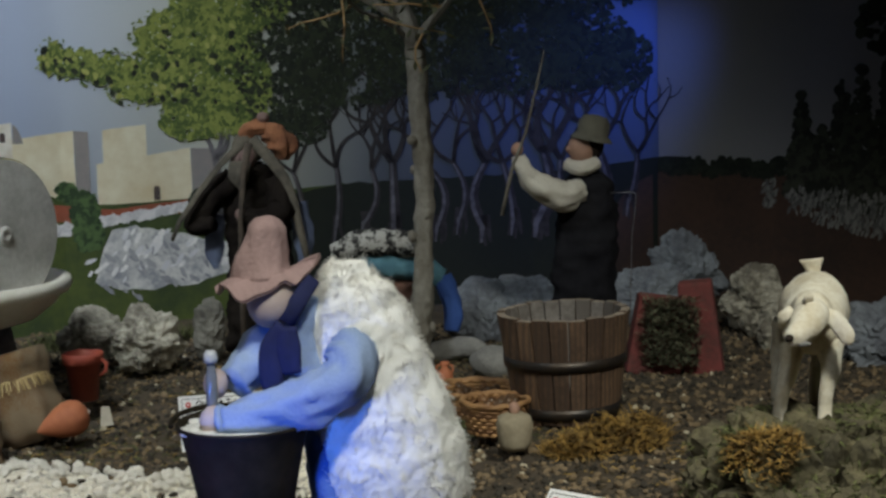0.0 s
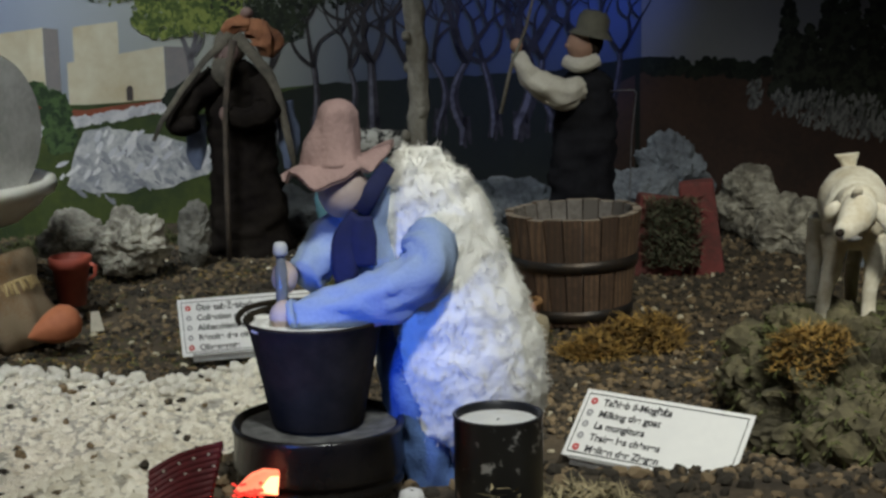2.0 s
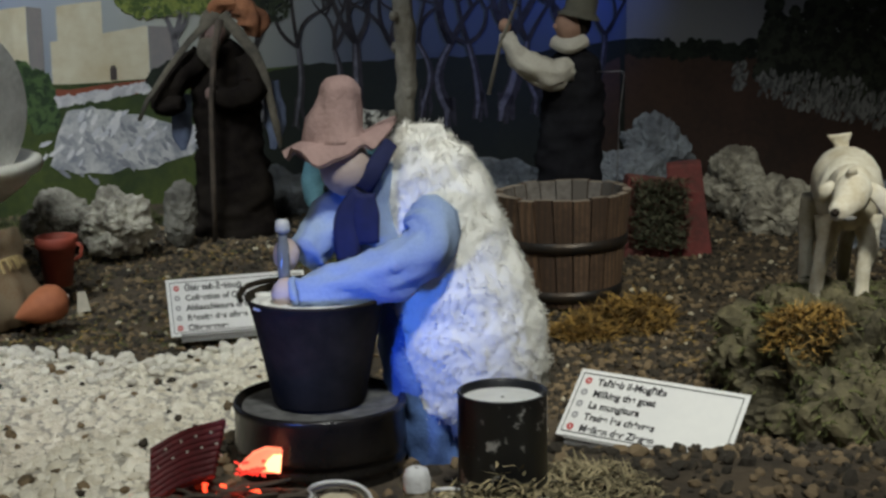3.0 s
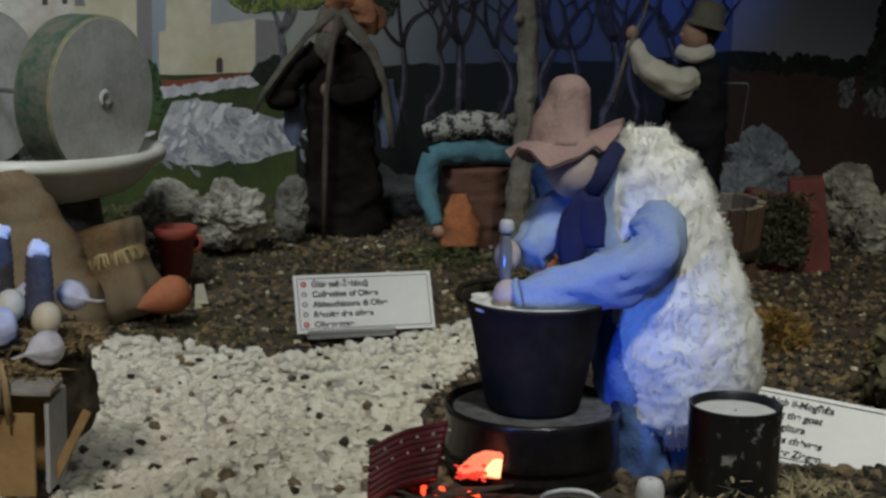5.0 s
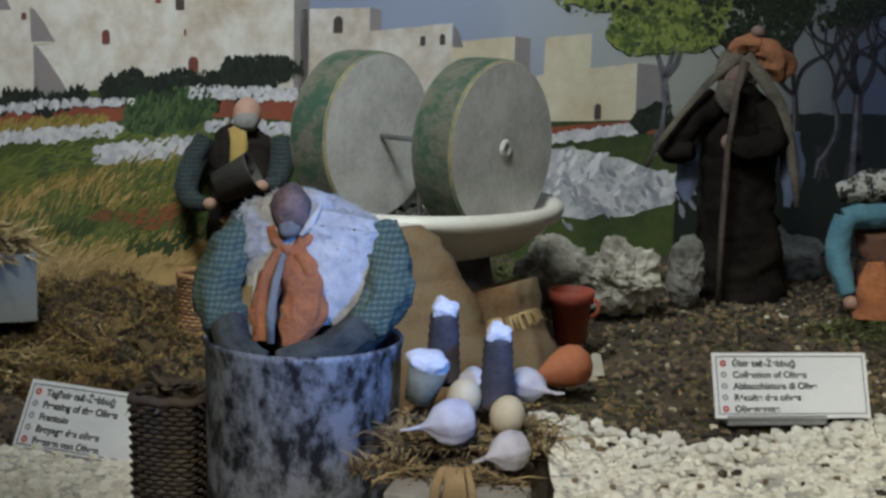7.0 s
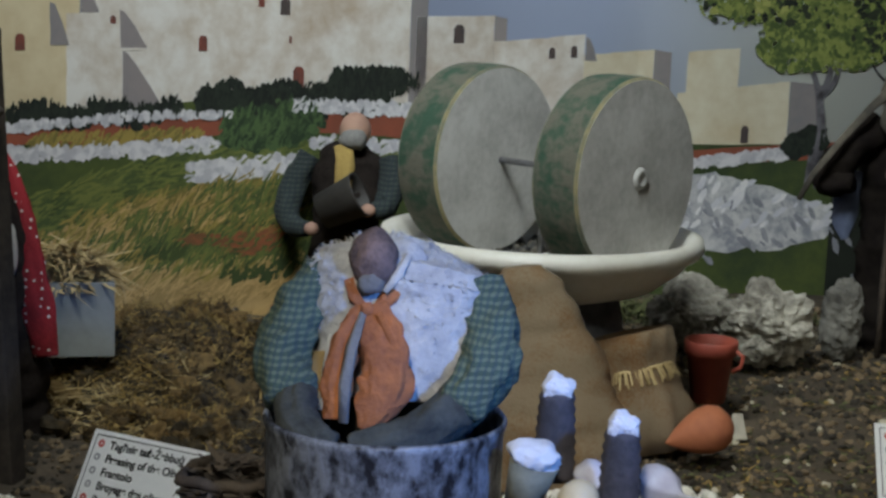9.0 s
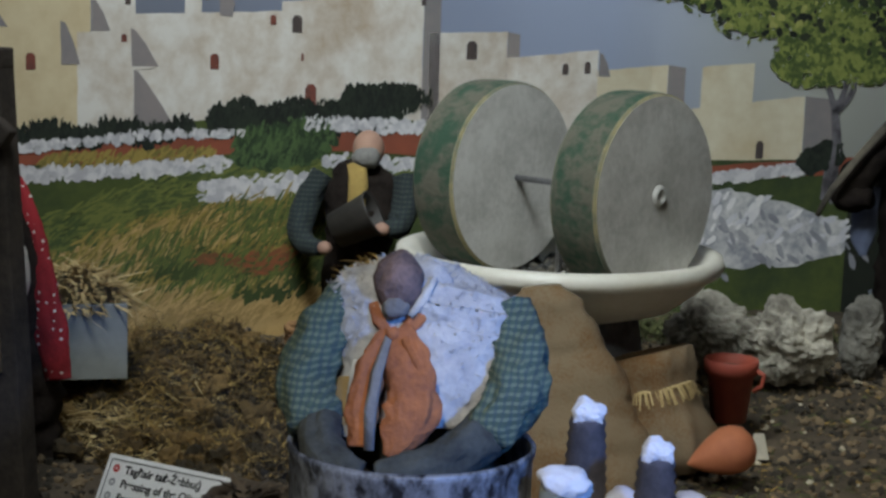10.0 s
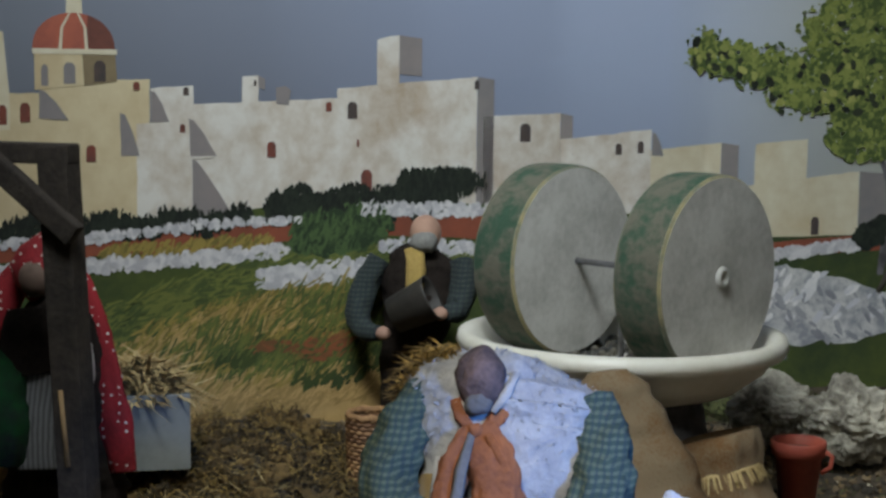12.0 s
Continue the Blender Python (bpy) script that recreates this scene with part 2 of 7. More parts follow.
for nm, c, size in (("wall_south", (0, -2.05, 0.3), (5.2, 0.1, 2.6)), ("wall_west", (-2.55, 0.3, 0.3), (0.1, 4.6, 2.6)), ("wall_east", (2.55, 0.3, 0.3), (0.1, 4.6, 2.6)), ("wall_north", (0, 2.75, 0.3), (5.2, 0.1, 2.6))):
    one(nm, Shape().box(c, size, bevel=0), plaster, "plain dim plastered museum wall", "wall", kind="structure")
one("ceiling", Shape().box((0, 0.3, 1.65), (5.2, 5.0, 0.1), bevel=0), plaster, "plain dim museum ceiling", "ceiling", kind="structure")
one("floor", Shape().box((0, 0.3, -1.05), (5.2, 5.0, 0.1), bevel=0), dark_floor, "dark stone museum floor", "floor", kind="structure")
one("plinth", Shape().box((-0.2, 1.42, -0.535), (3.1, 2.1, 0.93), bevel=0.004), plaster, "plain plastered plinth under the display", "plinth", kind="structure")

# ---- ground of the display: one sheet with a raised bank at the front ----
soil = mat("soil", (0.105, 0.078, 0.05), (0.04, 0.031, 0.022), 25, 0.95, bump=0.8, fine=260)
sh = Shape()
NX, NY = 150, 130
for i in range(NX + 1):
    for j in range(NY + 1):
        x, y = -1.7 + 2.95 * i / NX, 0.45 + 1.95 * j / NY
        sh.v.append((x, y, ground_z(x, y) + bumps(x, y)))
for i in range(NX):
    for j in range(NY):
        a = i * (NY + 1) + j
        sh.f.append((a, a + NY + 1, a + NY + 2, a + 1))
sh.m, sh.s = [0] * len(sh.f), [True] * len(sh.f)
ground = one("ground", sh, soil, "dark brown earth of the display with scattered bits", "ground", kind="structure")

# ---- painted backdrop: a curved wall ----
WALL = [(-1.55, 0.75), (-1.3, 1.25), (-1.13, 1.5), (-1.0, 1.68), (-0.88, 1.83), (-0.75, 1.97), (-0.6, 2.09), (-0.45, 2.17), (-0.2, 2.27), (0.1, 2.34), (0.305, 2.364), (0.75, 2.15), (1.2, 1.75)]
SL = [0.0]
for p, q in zip(WALL, WALL[1:]):
    SL.append(SL[-1] + math.dist(p, q))


def wall_at(s, z, off=0.0):
    i = max(k for k in range(len(SL) - 1) if SL[k] <= max(s, 0.0))
    u = (s - SL[i]) / (SL[i + 1] - SL[i])
    (ax, ay), (bx, by) = WALL[i], WALL[i + 1]
    d = Vector((bx - ax, by - ay)).normalized()
    off *= 0.3 if off > 0 else 1.0
    return Vector((ax + (bx - ax) * u + d.y * off, ay + (by - ay) * u - d.x * off, z))


sky = mat("painted_sky", (0.36, 0.43, 0.62), (0.46, 0.47, 0.52), 1.6, 0.75, bump=0.05, fine=60, sharp=0.3)
sh = Shape()
cols = sorted([SL[-1] * k / 120 for k in range(121)] + SL[1:-1])
for s in cols[:-1] + [SL[-1] - 1e-5]:
    for off in (0.0, -0.03):
        for z in (-0.07, 1.0):
            sh.v.append(wall_at(s, z, off))
for k in range(len(cols) - 1):
    a, b = 4 * k, 4 * k + 4
    sh.f += [(a, b, b + 1, a + 1), (a + 2, a + 3, b + 3, b + 2), (a + 1, b + 1, b + 3, a + 3), (a, a + 2, b + 2, b)]
sh.m, sh.s = [0] * len(sh.f), [True] * len(sh.f)
sk_n, sk_l = sky.node_tree.nodes, sky.node_tree.links
tcs = [n for n in sk_n if n.type == "TEX_COORD"][0]
sx, mr, tint_falloff, mixs = sk_n.new("ShaderNodeSeparateXYZ"), sk_n.new("ShaderNodeMapRange"), sk_n.new("ShaderNodeValToRGB"), sk_n.new("ShaderNodeMix")
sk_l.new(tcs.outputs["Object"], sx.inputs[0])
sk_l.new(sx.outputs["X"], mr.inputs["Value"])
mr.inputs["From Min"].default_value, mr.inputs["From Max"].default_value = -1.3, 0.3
sk_l.new(mr.outputs["Result"], tint_falloff.inputs["Fac"])
# tints of the mural's sky, with lamp falloff put in as darker ends
he = tint_falloff.color_ramp.elements
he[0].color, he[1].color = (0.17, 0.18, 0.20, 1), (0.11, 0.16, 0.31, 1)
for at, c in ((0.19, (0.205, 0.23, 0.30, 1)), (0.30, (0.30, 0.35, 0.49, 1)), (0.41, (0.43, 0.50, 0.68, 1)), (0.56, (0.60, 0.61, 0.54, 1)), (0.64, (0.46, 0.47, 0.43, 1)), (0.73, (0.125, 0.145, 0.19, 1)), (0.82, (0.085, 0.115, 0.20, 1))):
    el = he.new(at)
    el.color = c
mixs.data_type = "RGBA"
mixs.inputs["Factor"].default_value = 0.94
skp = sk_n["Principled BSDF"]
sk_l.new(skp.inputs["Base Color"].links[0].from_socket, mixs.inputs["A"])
sk_l.new(tint_falloff.outputs["Color"], mixs.inputs["B"])
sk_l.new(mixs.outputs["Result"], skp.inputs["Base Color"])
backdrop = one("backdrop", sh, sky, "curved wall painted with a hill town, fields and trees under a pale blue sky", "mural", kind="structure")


def paint(name, poly, m, off, label=""):
    """A thin painted patch on the wall; poly holds places along and up the wall."""
    bm = bmesh.new()
    f = bm.faces.new([bm.verts.new((s, z, 0)) for s, z in poly])
    lo, hi = min(p[0] for p in poly), max(p[0] for p in poly)
    cuts = [c for c in SL if lo < c < hi]
    n = int((hi - lo) / 0.05)
    cuts += [lo + (hi - lo) * k / (n + 1) for k in range(1, n + 1)]
    for c in cuts:
        bmesh.ops.bisect_plane(bm, geom=bm.verts[:] + bm.edges[:] + bm.faces[:], plane_co=(c, 0, 0), plane_no=(1, 0, 0))
    bmesh.ops.triangulate(bm, faces=bm.faces[:])
    s = Shape()
    s.add([wall_at(v.co.x, v.co.y, off) for v in bm.verts], [[v.index for v in q.verts] for q in bm.faces], 0, False)
    bm.free()
    return part(name, s, m, backdrop, label)


def wavy(pts, amp, seed, step=0.012):
    """Roughens a painted outline."""
    out = []
    for (a, b), (c, d) in zip(pts, pts[1:] + pts[:1]):
        n = max(1, int(math.dist((a, b), (c, d)) / step))
        for k in range(n):
            s, z = a + (c - a) * k / n, b + (d - b) * k / n
            out.append((s + amp * noise.noise((s * 60, z * 60, seed)), z + amp * noise.noise((s * 60, z * 60, seed + 9))))
    return out


def band(lo, hi, s0, s1, n=40, amp=0.004, seed=0.0):
    """A strip along the wall between two height curves, with rough edges."""
    S = [s0 + (s1 - s0) * k / n for k in range(n + 1)]
    return [(s, lo(s) + amp * noise.noise((s * 40, seed, 0))) for s in S] + [(s, hi(s) + amp * noise.noise((s * 45, seed, 7))) for s in reversed(S)]


def curve(*pts):
    def f(s):
        for (a, b), (c, d) in zip(pts, pts[1:]):
            if s <= c:
                return b + (d - b) * (min(max(s, a), c) - a) / (c - a)
        return pts[-1][1]
    return f


def dabs(name, m, spots, count, size, off, seed, flat=1.0, parent=None, lean=0.0):
    """Many small brush dabs inside ellipses (s, z, rs, rz) of the wall."""
    R = random.Random(seed)
    s = Shape()
    tot = sum(a[2] * a[3] for a in spots)
    for cs, cz, rs, rz in spots:
        for _ in range(int(count * rs * rz / tot) + 1):
            a, r = R.uniform(0, 6.283), math.sqrt(R.random())
            s0, z0 = cs + rs * r * math.cos(a), cz + rz * r * math.sin(a)
            if not 0.01 < s0 < SL[-1] - 0.01:
                continue
            k, o = R.uniform(0.5, 1.3) * size, off + R.uniform(0, 0.002)
            t = R.uniform(0, 6.283) if flat == 1.0 or lean is None else lean + R.uniform(-0.4, 0.4)
            n = 6
            pts = []
            for j in range(n):
                b = 6.283 * j / n
                u, w = k * math.cos(b) * R.uniform(0.7, 1.2), k * flat * math.sin(b) * R.uniform(0.7, 1.2)
                pts.append(wall_at(s0 + u * math.cos(t) - w * math.sin(t), z0 + u * math.sin(t) + w * math.cos(t), o))
            s.add(pts, [tuple(range(n))], 0, False)
    return part(name, s, m, parent or backdrop)

# ---- the painting: hill town, fields, hedges and trees ----
lime = mat("painted_limestone", (0.74, 0.71, 0.66), (0.46, 0.36, 0.26), 13.0, 0.8, bump=0.2, fine=70, mid=0.44, sharp=0.19)
gold = mat("painted_gold_stone", (0.74, 0.69, 0.54), (0.58, 0.48, 0.31), 8.0, 0.8, bump=0.15, fine=60, sharp=0.2)
church = mat("painted_church_stone", (0.72, 0.62, 0.41), (0.56, 0.44, 0.26), 10, 0.8, bump=0.15, fine=60, sharp=0.2)
shade = mat("painted_shade", (0.23, 0.215, 0.22), (0.28, 0.245, 0.24), 12, 0.8, bump=0.1)
win_dark = mat("painted_window", (0.06, 0.05, 0.05), (0.10, 0.07, 0.06), 40, 0.8, bump=0.05)
win_red = mat("painted_red_window", (0.22, 0.06, 0.04), (0.13, 0.05, 0.04), 40, 0.8, bump=0.05)
field_red = mat("painted_red_earth", (0.32, 0.085, 0.045), (0.24, 0.07, 0.04), 14, 0.85, bump=0.1, fine=80)
grass_dark = mat("painted_dark_grass", (0.075, 0.10, 0.022), (0.035, 0.055, 0.018), 9, 0.85, bump=0.1, fine=90)
grass_gold = mat("painted_dry_grass", (0.58, 0.38, 0.15), (0.38, 0.25, 0.085), 10, 0.85, bump=0.1, fine=90, isle=0.6)
grass_green = mat("painted_grass_stroke", (0.17, 0.19, 0.045), (0.07, 0.10, 0.028), 9, 0.85, bump=0.1, isle=0.6)
hedge_dark = mat("painted_hedge", (0.020, 0.028, 0.018), (0.010, 0.013, 0.010), 30, 0.9, bump=0.1, isle=0.4)
bush_green = mat("painted_bush", (0.075, 0.125, 0.045), (0.025, 0.048, 0.02), 30, 0.9, bump=0.1, isle=0.7)
stone_white = mat("painted_rubble", (0.70, 0.68, 0.69), (0.48, 0.47, 0.50), 60, 0.85, bump=0.15, isle=0.35)
leaf_lit = mat("painted_lit_leaf", (0.26, 0.30, 0.075), (0.07, 0.105, 0.028), 17, 0.85, bump=0.05, isle=0.45, sharp=0.13)
leaf_dark = mat("painted_dark_leaf", (0.030, 0.040, 0.020), (0.010, 0.014, 0.009), 30, 0.85, bump=0.05, isle=0.9)
bark_pale = mat("painted_pale_bark", (0.17, 0.16, 0.175), (0.07, 0.065, 0.072), 30, 0.85, bump=0.05)
bark_dark = mat("painted_dark_bark", (0.050, 0.043, 0.043), (0.018, 0.015, 0.016), 30, 0.85, bump=0.05)
dome_red = mat("painted_red_dome", (0.46, 0.13, 0.08), (0.34, 0.10, 0.07), 20, 0.8, bump=0.05)
dim_sky = mat("painted_dim_sky", (0.23, 0.235, 0.27), (0.28, 0.275, 0.28), 2.5, 0.8, bump=0.05, sharp=0.3)
brown_field = mat("painted_brown_field", (0.075, 0.040, 0.028), (0.042, 0.026, 0.021), 8, 0.85, bump=0.1)
hill_green = mat("painted_far_hill", (0.013, 0.017, 0.010), (0.008, 0.011, 0.007), 8, 0.85, bump=0.1)

# east of the corner the wall's weak light is put into the sky colour
paint("painted_dusk", [(2.614, -0.02), (SL[-1] - 0.01, -0.02), (SL[-1] - 0.01, 0.98), (2.614, 0.98)], dim_sky, 0.0022)


# town: each block with its shaded side
def block(s0, s1, z0, z1, m=lime, side=0.0, dz=0.012, off=0.002, slope=0.0):
    paint("painted_house", wavy([(s0, z0), (s1, z0), (s1, z1 + slope), (s0, z1)], 0.0012, s0), m, off)
    if side:
        paint("painted_shade_side", [(s1, z0 + 0.02), (s1 + side, z0 + 0.018), (s1 + side, z1 + slope - 0.003), (s1, z1 + slope)], shade, off + 0.0004)


def window(s, z, w=0.009, h=0.016, m=None, off=0.0046, arch=True):
    p = [(s - w / 2, z - h / 2), (s + w / 2, z - h / 2), (s + w / 2, z + h * 0.3), (s + w * 0.25, z + h / 2), (s - w * 0.25, z + h / 2), (s - w / 2, z + h * 0.3)]
    paint("painted_window", p, m or win_dark, off)


block(0.02, 0.850, 0.25, 0.394, church, 0.0)
block(0.846, 0.960, 0.25, 0.404, church, 0.0, off=0.0024, slope=0.004)
block(0.874, 0.950, 0.25, 0.369, church, 0.0, off=0.003, slope=-0.003)
block(0.961, 1.009, 0.26, 0.399, lime, 0.0, off=0.0026, slope=0.003)
block(0.946, 1.004, 0.245, 0.364, lime, 0.0, off=0.0036, slope=0.004)
block(1.005, 1.180, 0.245, 0.383, lime, 0.0, off=0.0024, slope=0.006)
block(1.064, 1.083, 0.38, 0.411, lime, 0.008, off=0.002, slope=0.001)
block(1.176, 1.354, 0.25, 0.399, lime, 0.022, off=0.0028, slope=0.014)
block(1.226, 1.254, 0.395, 0.452, lime, 0.029, off=0.002, slope=0.005)
block(1.362, 1.466, 0.25, 0.369, lime, 0.016, off=0.0032, slope=0.003)
block(1.444, 1.585, 0.25, 0.340, lime, 0.0, off=0.0036, slope=0.013)
block(1.585, 1.679, 0.20, 0.329, gold, 0.022, off=0.003, slope=0.008)
block(1.722, 1.789, 0.275, 0.336, gold, 0.0, off=0.003, slope=0.006)
block(1.711, 1.857, 0.215, 0.285, gold, 0.044, off=0.0036, slope=0.018)
for s, z, w, h, m in ((0.832, 0.376, 0.010, 0.018, win_red), (0.810, 0.374, 0.008, 0.018, win_red), (0.70, 0.36, 0.010, 0.018, win_red), (0.898, 0.336, 0.010, 0.016, win_red), (0.946, 0.401, 0.007, 0.008, win_red), (1.000, 0.396, 0.006, 0.008, win_dark), (0.996, 0.359, 0.006, 0.008, win_red), (1.098, 0.336, 0.010, 0.016, win_red), (1.079, 0.405, 0.003, 0.005, win_dark), (1.166, 0.380, 0.007, 0.010, win_red), (1.195, 0.376, 0.012, 0.018, win_dark), (1.202, 0.341, 0.003, 0.008, win_red), (1.213, 0.300, 0.014, 0.024, win_red), (1.353, 0.404, 0.006, 0.010, win_dark), (1.418, 0.350, 0.014, 0.021, win_dark), (1.542, 0.330, 0.008, 0.013, win_dark), (1.571, 0.332, 0.008, 0.014, win_dark), (1.802, 0.236, 0.010, 0.022, win_dark)):
    window(s, z, w, h, m)
# slanting shadows on the town walls: low left, low right, high left of each
for a, b, c in (((0.846, 0.370), (0.875, 0.369), (0.846, 0.398)), ((0.961, 0.366), (0.981, 0.366), (0.961, 0.397)), ((0.929, 0.333), (0.949, 0.333), (0.929, 0.375)), ((1.005, 0.331), (1.034, 0.331), (1.003, 0.369)), ((1.007, 0.265), (1.052, 0.270), (1.007, 0.328)), ((1.586, 0.322), (1.602, 0.322), (1.586, 0.350))):
    mid = (0.45 * b[0] + 0.55 * c[0] + 0.004, 0.5 * b[1] + 0.5 * c[1] + 0.002)
    top = (c[0] + 0.005, c[1] - 0.002)
    paint("painted_slant_shade", wavy([a, b, mid, top, c], 0.0012, a[0]), shade, 0.0042)
paint("painted_chimney_shade", wavy([(1.104, 0.383), (1.118, 0.382), (1.121, 0.397), (1.114, 0.402), (1.103, 0.400)], 0.001, 3.0), shade, 0.0040)
paint("painted_low_shade", [(1.008, 0.328), (1.030, 0.329), (1.030, 0.331), (1.005, 0.331)], lime, 0.0044)
# church drum, dome and lantern
paint("painted_drum", [(0.842, 0.397), (0.926, 0.405), (0.924, 0.437), (0.842, 0.437)], church, 0.0036)
paint("painted_drum_shade", [(0.892, 0.401), (0.926, 0.405), (0.924, 0.437), (0.890, 0.435)], mat("painted_olive_shade", (0.27, 0.21, 0.12), (0.20, 0.15, 0.09), 20, 0.8, bump=0.1), 0.004)
dome_prof = [(0.882 + 0.042 * math.cos(a), 0.434 + 0.036 * math.sin(a) ** 0.85) for a in [math.pi * k / 18 for k in range(19)]]
paint("painted_dome", dome_prof, dome_red, 0.004)
paint("painted_dome_shade", [(0.894, 0.434)] + [q for q in dome_prof if q[0] > 0.893], mat("painted_dark_dome", (0.20, 0.07, 0.05), (0.13, 0.05, 0.04), 20, 0.8, bump=0.05), 0.0044)
for lo_s, hi_s in ((0.868, 0.878), (0.895, 0.886)):
    paint("painted_dome_rib", [(lo_s - 0.002, 0.434), (lo_s + 0.0015, 0.434), (0.5 * (lo_s + hi_s) + 0.003 * (1 if lo_s > 0.88 else -1) + 0.0012, 0.456), (hi_s + 0.001, 0.470), (hi_s - 0.001, 0.470), (0.5 * (lo_s + hi_s) + 0.003 * (1 if lo_s > 0.88 else -1) - 0.0016, 0.456)], gold, 0.005)
paint("painted_dome_band", [(0.840, 0.431), (0.926, 0.431), (0.926, 0.436), (0.840, 0.436)], gold, 0.0048)
paint("painted_lantern", [(0.874, 0.467), (0.891, 0.467), (0.889, 0.510), (0.876, 0.510)], gold, 0.0036)
window(0.852, 0.411, 0.007, 0.020, shade)
window(0.877, 0.413, 0.012, 0.020, shade)
window(0.908, 0.415, 0.012, 0.020)
paint("painted_belfry", [(0.76, 0.36), (0.817, 0.36), (0.817, 0.394), (0.812, 0.450), (0.79, 0.46), (0.76, 0.45)], gold, 0.0032)

# fields in front of the town
low = lambda s: -0.03
field_top = curve((0.0, 0.262), (0.82, 0.262), (1.0, 0.270), (1.2, 0.283), (1.36, 0.270), (1.6, 0.250), (1.72, 0.222), (1.9, 0.226), (2.1, 0.235))
paint("painted_meadow", band(low, field_top, 0.02, 2.1, 80, 0.003, 3.0), grass_dark, 0.0048)
red_lo = curve((0.0, 0.232), (0.908, 0.236), (1.042, 0.237), (1.12, 0.240), (1.23, 0.240), (1.3, 0.236), (1.7, 0.196), (1.95, 0.21))
red_hi = curve((0.0, 0.245), (0.908, 0.252), (1.04, 0.261), (1.12, 0.258), (1.205, 0.264), (1.357, 0.257), (1.6, 0.235), (1.73, 0.215), (1.95, 0.232))
paint("painted_red_field", band(red_lo, red_hi, 0.02, 1.95, 80, 0.003, 5.0), field_red, 0.0054)
dabs("painted_rubble_wall", stone_white, [(s, red_hi(s) + 0.002, 0.03, 0.0035) for s in [0.5 + 0.04 * k for k in range(16)]] + [(1.22 + 0.03 * k, 0.270 - 0.0014 * k, 0.022, 0.007) for k in range(6)], 900, 0.0040, 0.0079, 11)
dabs("painted_rubble_wall", stone_white, [(0.5 + 0.035 * k, red_lo(0.5 + 0.035 * k) - 0.009, 0.026, 0.0065) for k in range(18)], 1000, 0.0048, 0.0058, 12)
dabs("painted_rubble_wall", stone_white, [(1.10 + 0.022 * k, 0.201 + 0.0008 * k, 0.020, 0.010) for k in range(6)], 520, 0.006, 0.0062, 13)
dabs("painted_rubble_wall", stone_white, [(1.26 + 0.03 * k, 0.228 - 0.003 * k, 0.03, 0.007) for k in range(14)], 420, 0.006, 0.0062, 14)
dabs("painted_pale_path", stone_white, [(1.70 + 0.02 * k, 0.196 + 0.0022 * k, 0.018, 0.004) for k in range(9)], 260, 0.006, 0.0062, 15)
# hill of dry grass
paint("painted_hill", band(low, curve((0.0, 0.08), (0.9, 0.085), (1.05, 0.10), (1.25, 0.11), (1.4, 0.06)), 0.02, 1.4, 50, 0.006, 6.0), grass_gold, 0.0056)
ridge = curve((0.0, 0.12), (0.90, 0.128), (0.934, 0.144), (1.007, 0.168), (1.092, 0.184), (1.187, 0.196), (1.30, 0.18))
grass_olive = mat("painted_olive_stroke", (0.35, 0.26, 0.065), (0.19, 0.155, 0.04), 9, 0.85, bump=0.1, isle=0.7)
dabs("painted_verge_strokes", grass_olive, [(1.05, 0.242, 0.05, 0.006), (0.96, 0.240, 0.06, 0.006)], 240, 0.006, 0.0062, 25, 0.3, lean=0.9)
dabs("painted_meadow_strokes", grass_green, [(0.70 + 0.05 * k, ridge(0.70 + 0.05 * k) + 0.022, 0.05, 0.022) for k in range(13)], 2600, 0.010, 0.0058, 20, 0.16, lean=0.35)
dabs("painted_dry_grass_strokes", grass_gold, [(0.72 + 0.035 * k, ridge(0.72 + 0.035 * k) - 0.014, 0.035, 0.014) for k in range(13)] + [(1.0, 0.135, 0.06, 0.010), (1.10, 0.155, 0.07, 0.008), (1.05, 0.08, 0.17, 0.026), (1.24, 0.085, 0.10, 0.022), (0.75, 0.08, 0.2, 0.04)], 7200, 0.011, 0.006, 21, 0.13, lean=0.62)
dabs("painted_olive_strokes", grass_olive, [(0.86 + 0.04 * k, ridge(0.86 + 0.04 * k) - 0.008, 0.04, 0.016) for k in range(10)] + [(1.02, 0.125, 0.07, 0.018), (1.14, 0.15, 0.08, 0.02), (1.12, 0.10, 0.12, 0.014)], 1300, 0.010, 0.0066, 24, 0.13, lean=0.75)
dabs("painted_grass_strokes", grass_green, [(1.02, 0.136, 0.05, 0.010), (1.10, 0.128, 0.07, 0.014), (1.06, 0.155, 0.06, 0.008), (1.18, 0.160, 0.07, 0.018), (1.21, 0.115, 0.06, 0.016), (1.10, 0.106, 0.07, 0.008), (0.7, 0.16, 0.2, 0.02), (1.17, 0.182, 0.08, 0.010)], 1900, 0.010, 0.0072, 22, 0.13, lean=0.95)
paint("painted_red_patch", wavy([(1.165 + 0.042 * math.cos(a), 0.131 + 0.008 * math.sin(a) + 0.004 * math.cos(a)) for a in [0.4 * k for k in range(16)]], 0.006, 8.0), mat("painted_rust_earth", (0.36, 0.13, 0.045), (0.24, 0.12, 0.04), 30, 0.85, bump=0.1), 0.0064)
dabs("painted_rust_strokes", mat("painted_rust_stroke", (0.30, 0.10, 0.04), (0.20, 0.09, 0.035), 30, 0.85, bump=0.1, isle=0.5), [(1.16, 0.122, 0.036, 0.012), (1.10, 0.128, 0.03, 0.006)], 110, 0.008, 0.0074, 26, 0.3, lean=0.2)
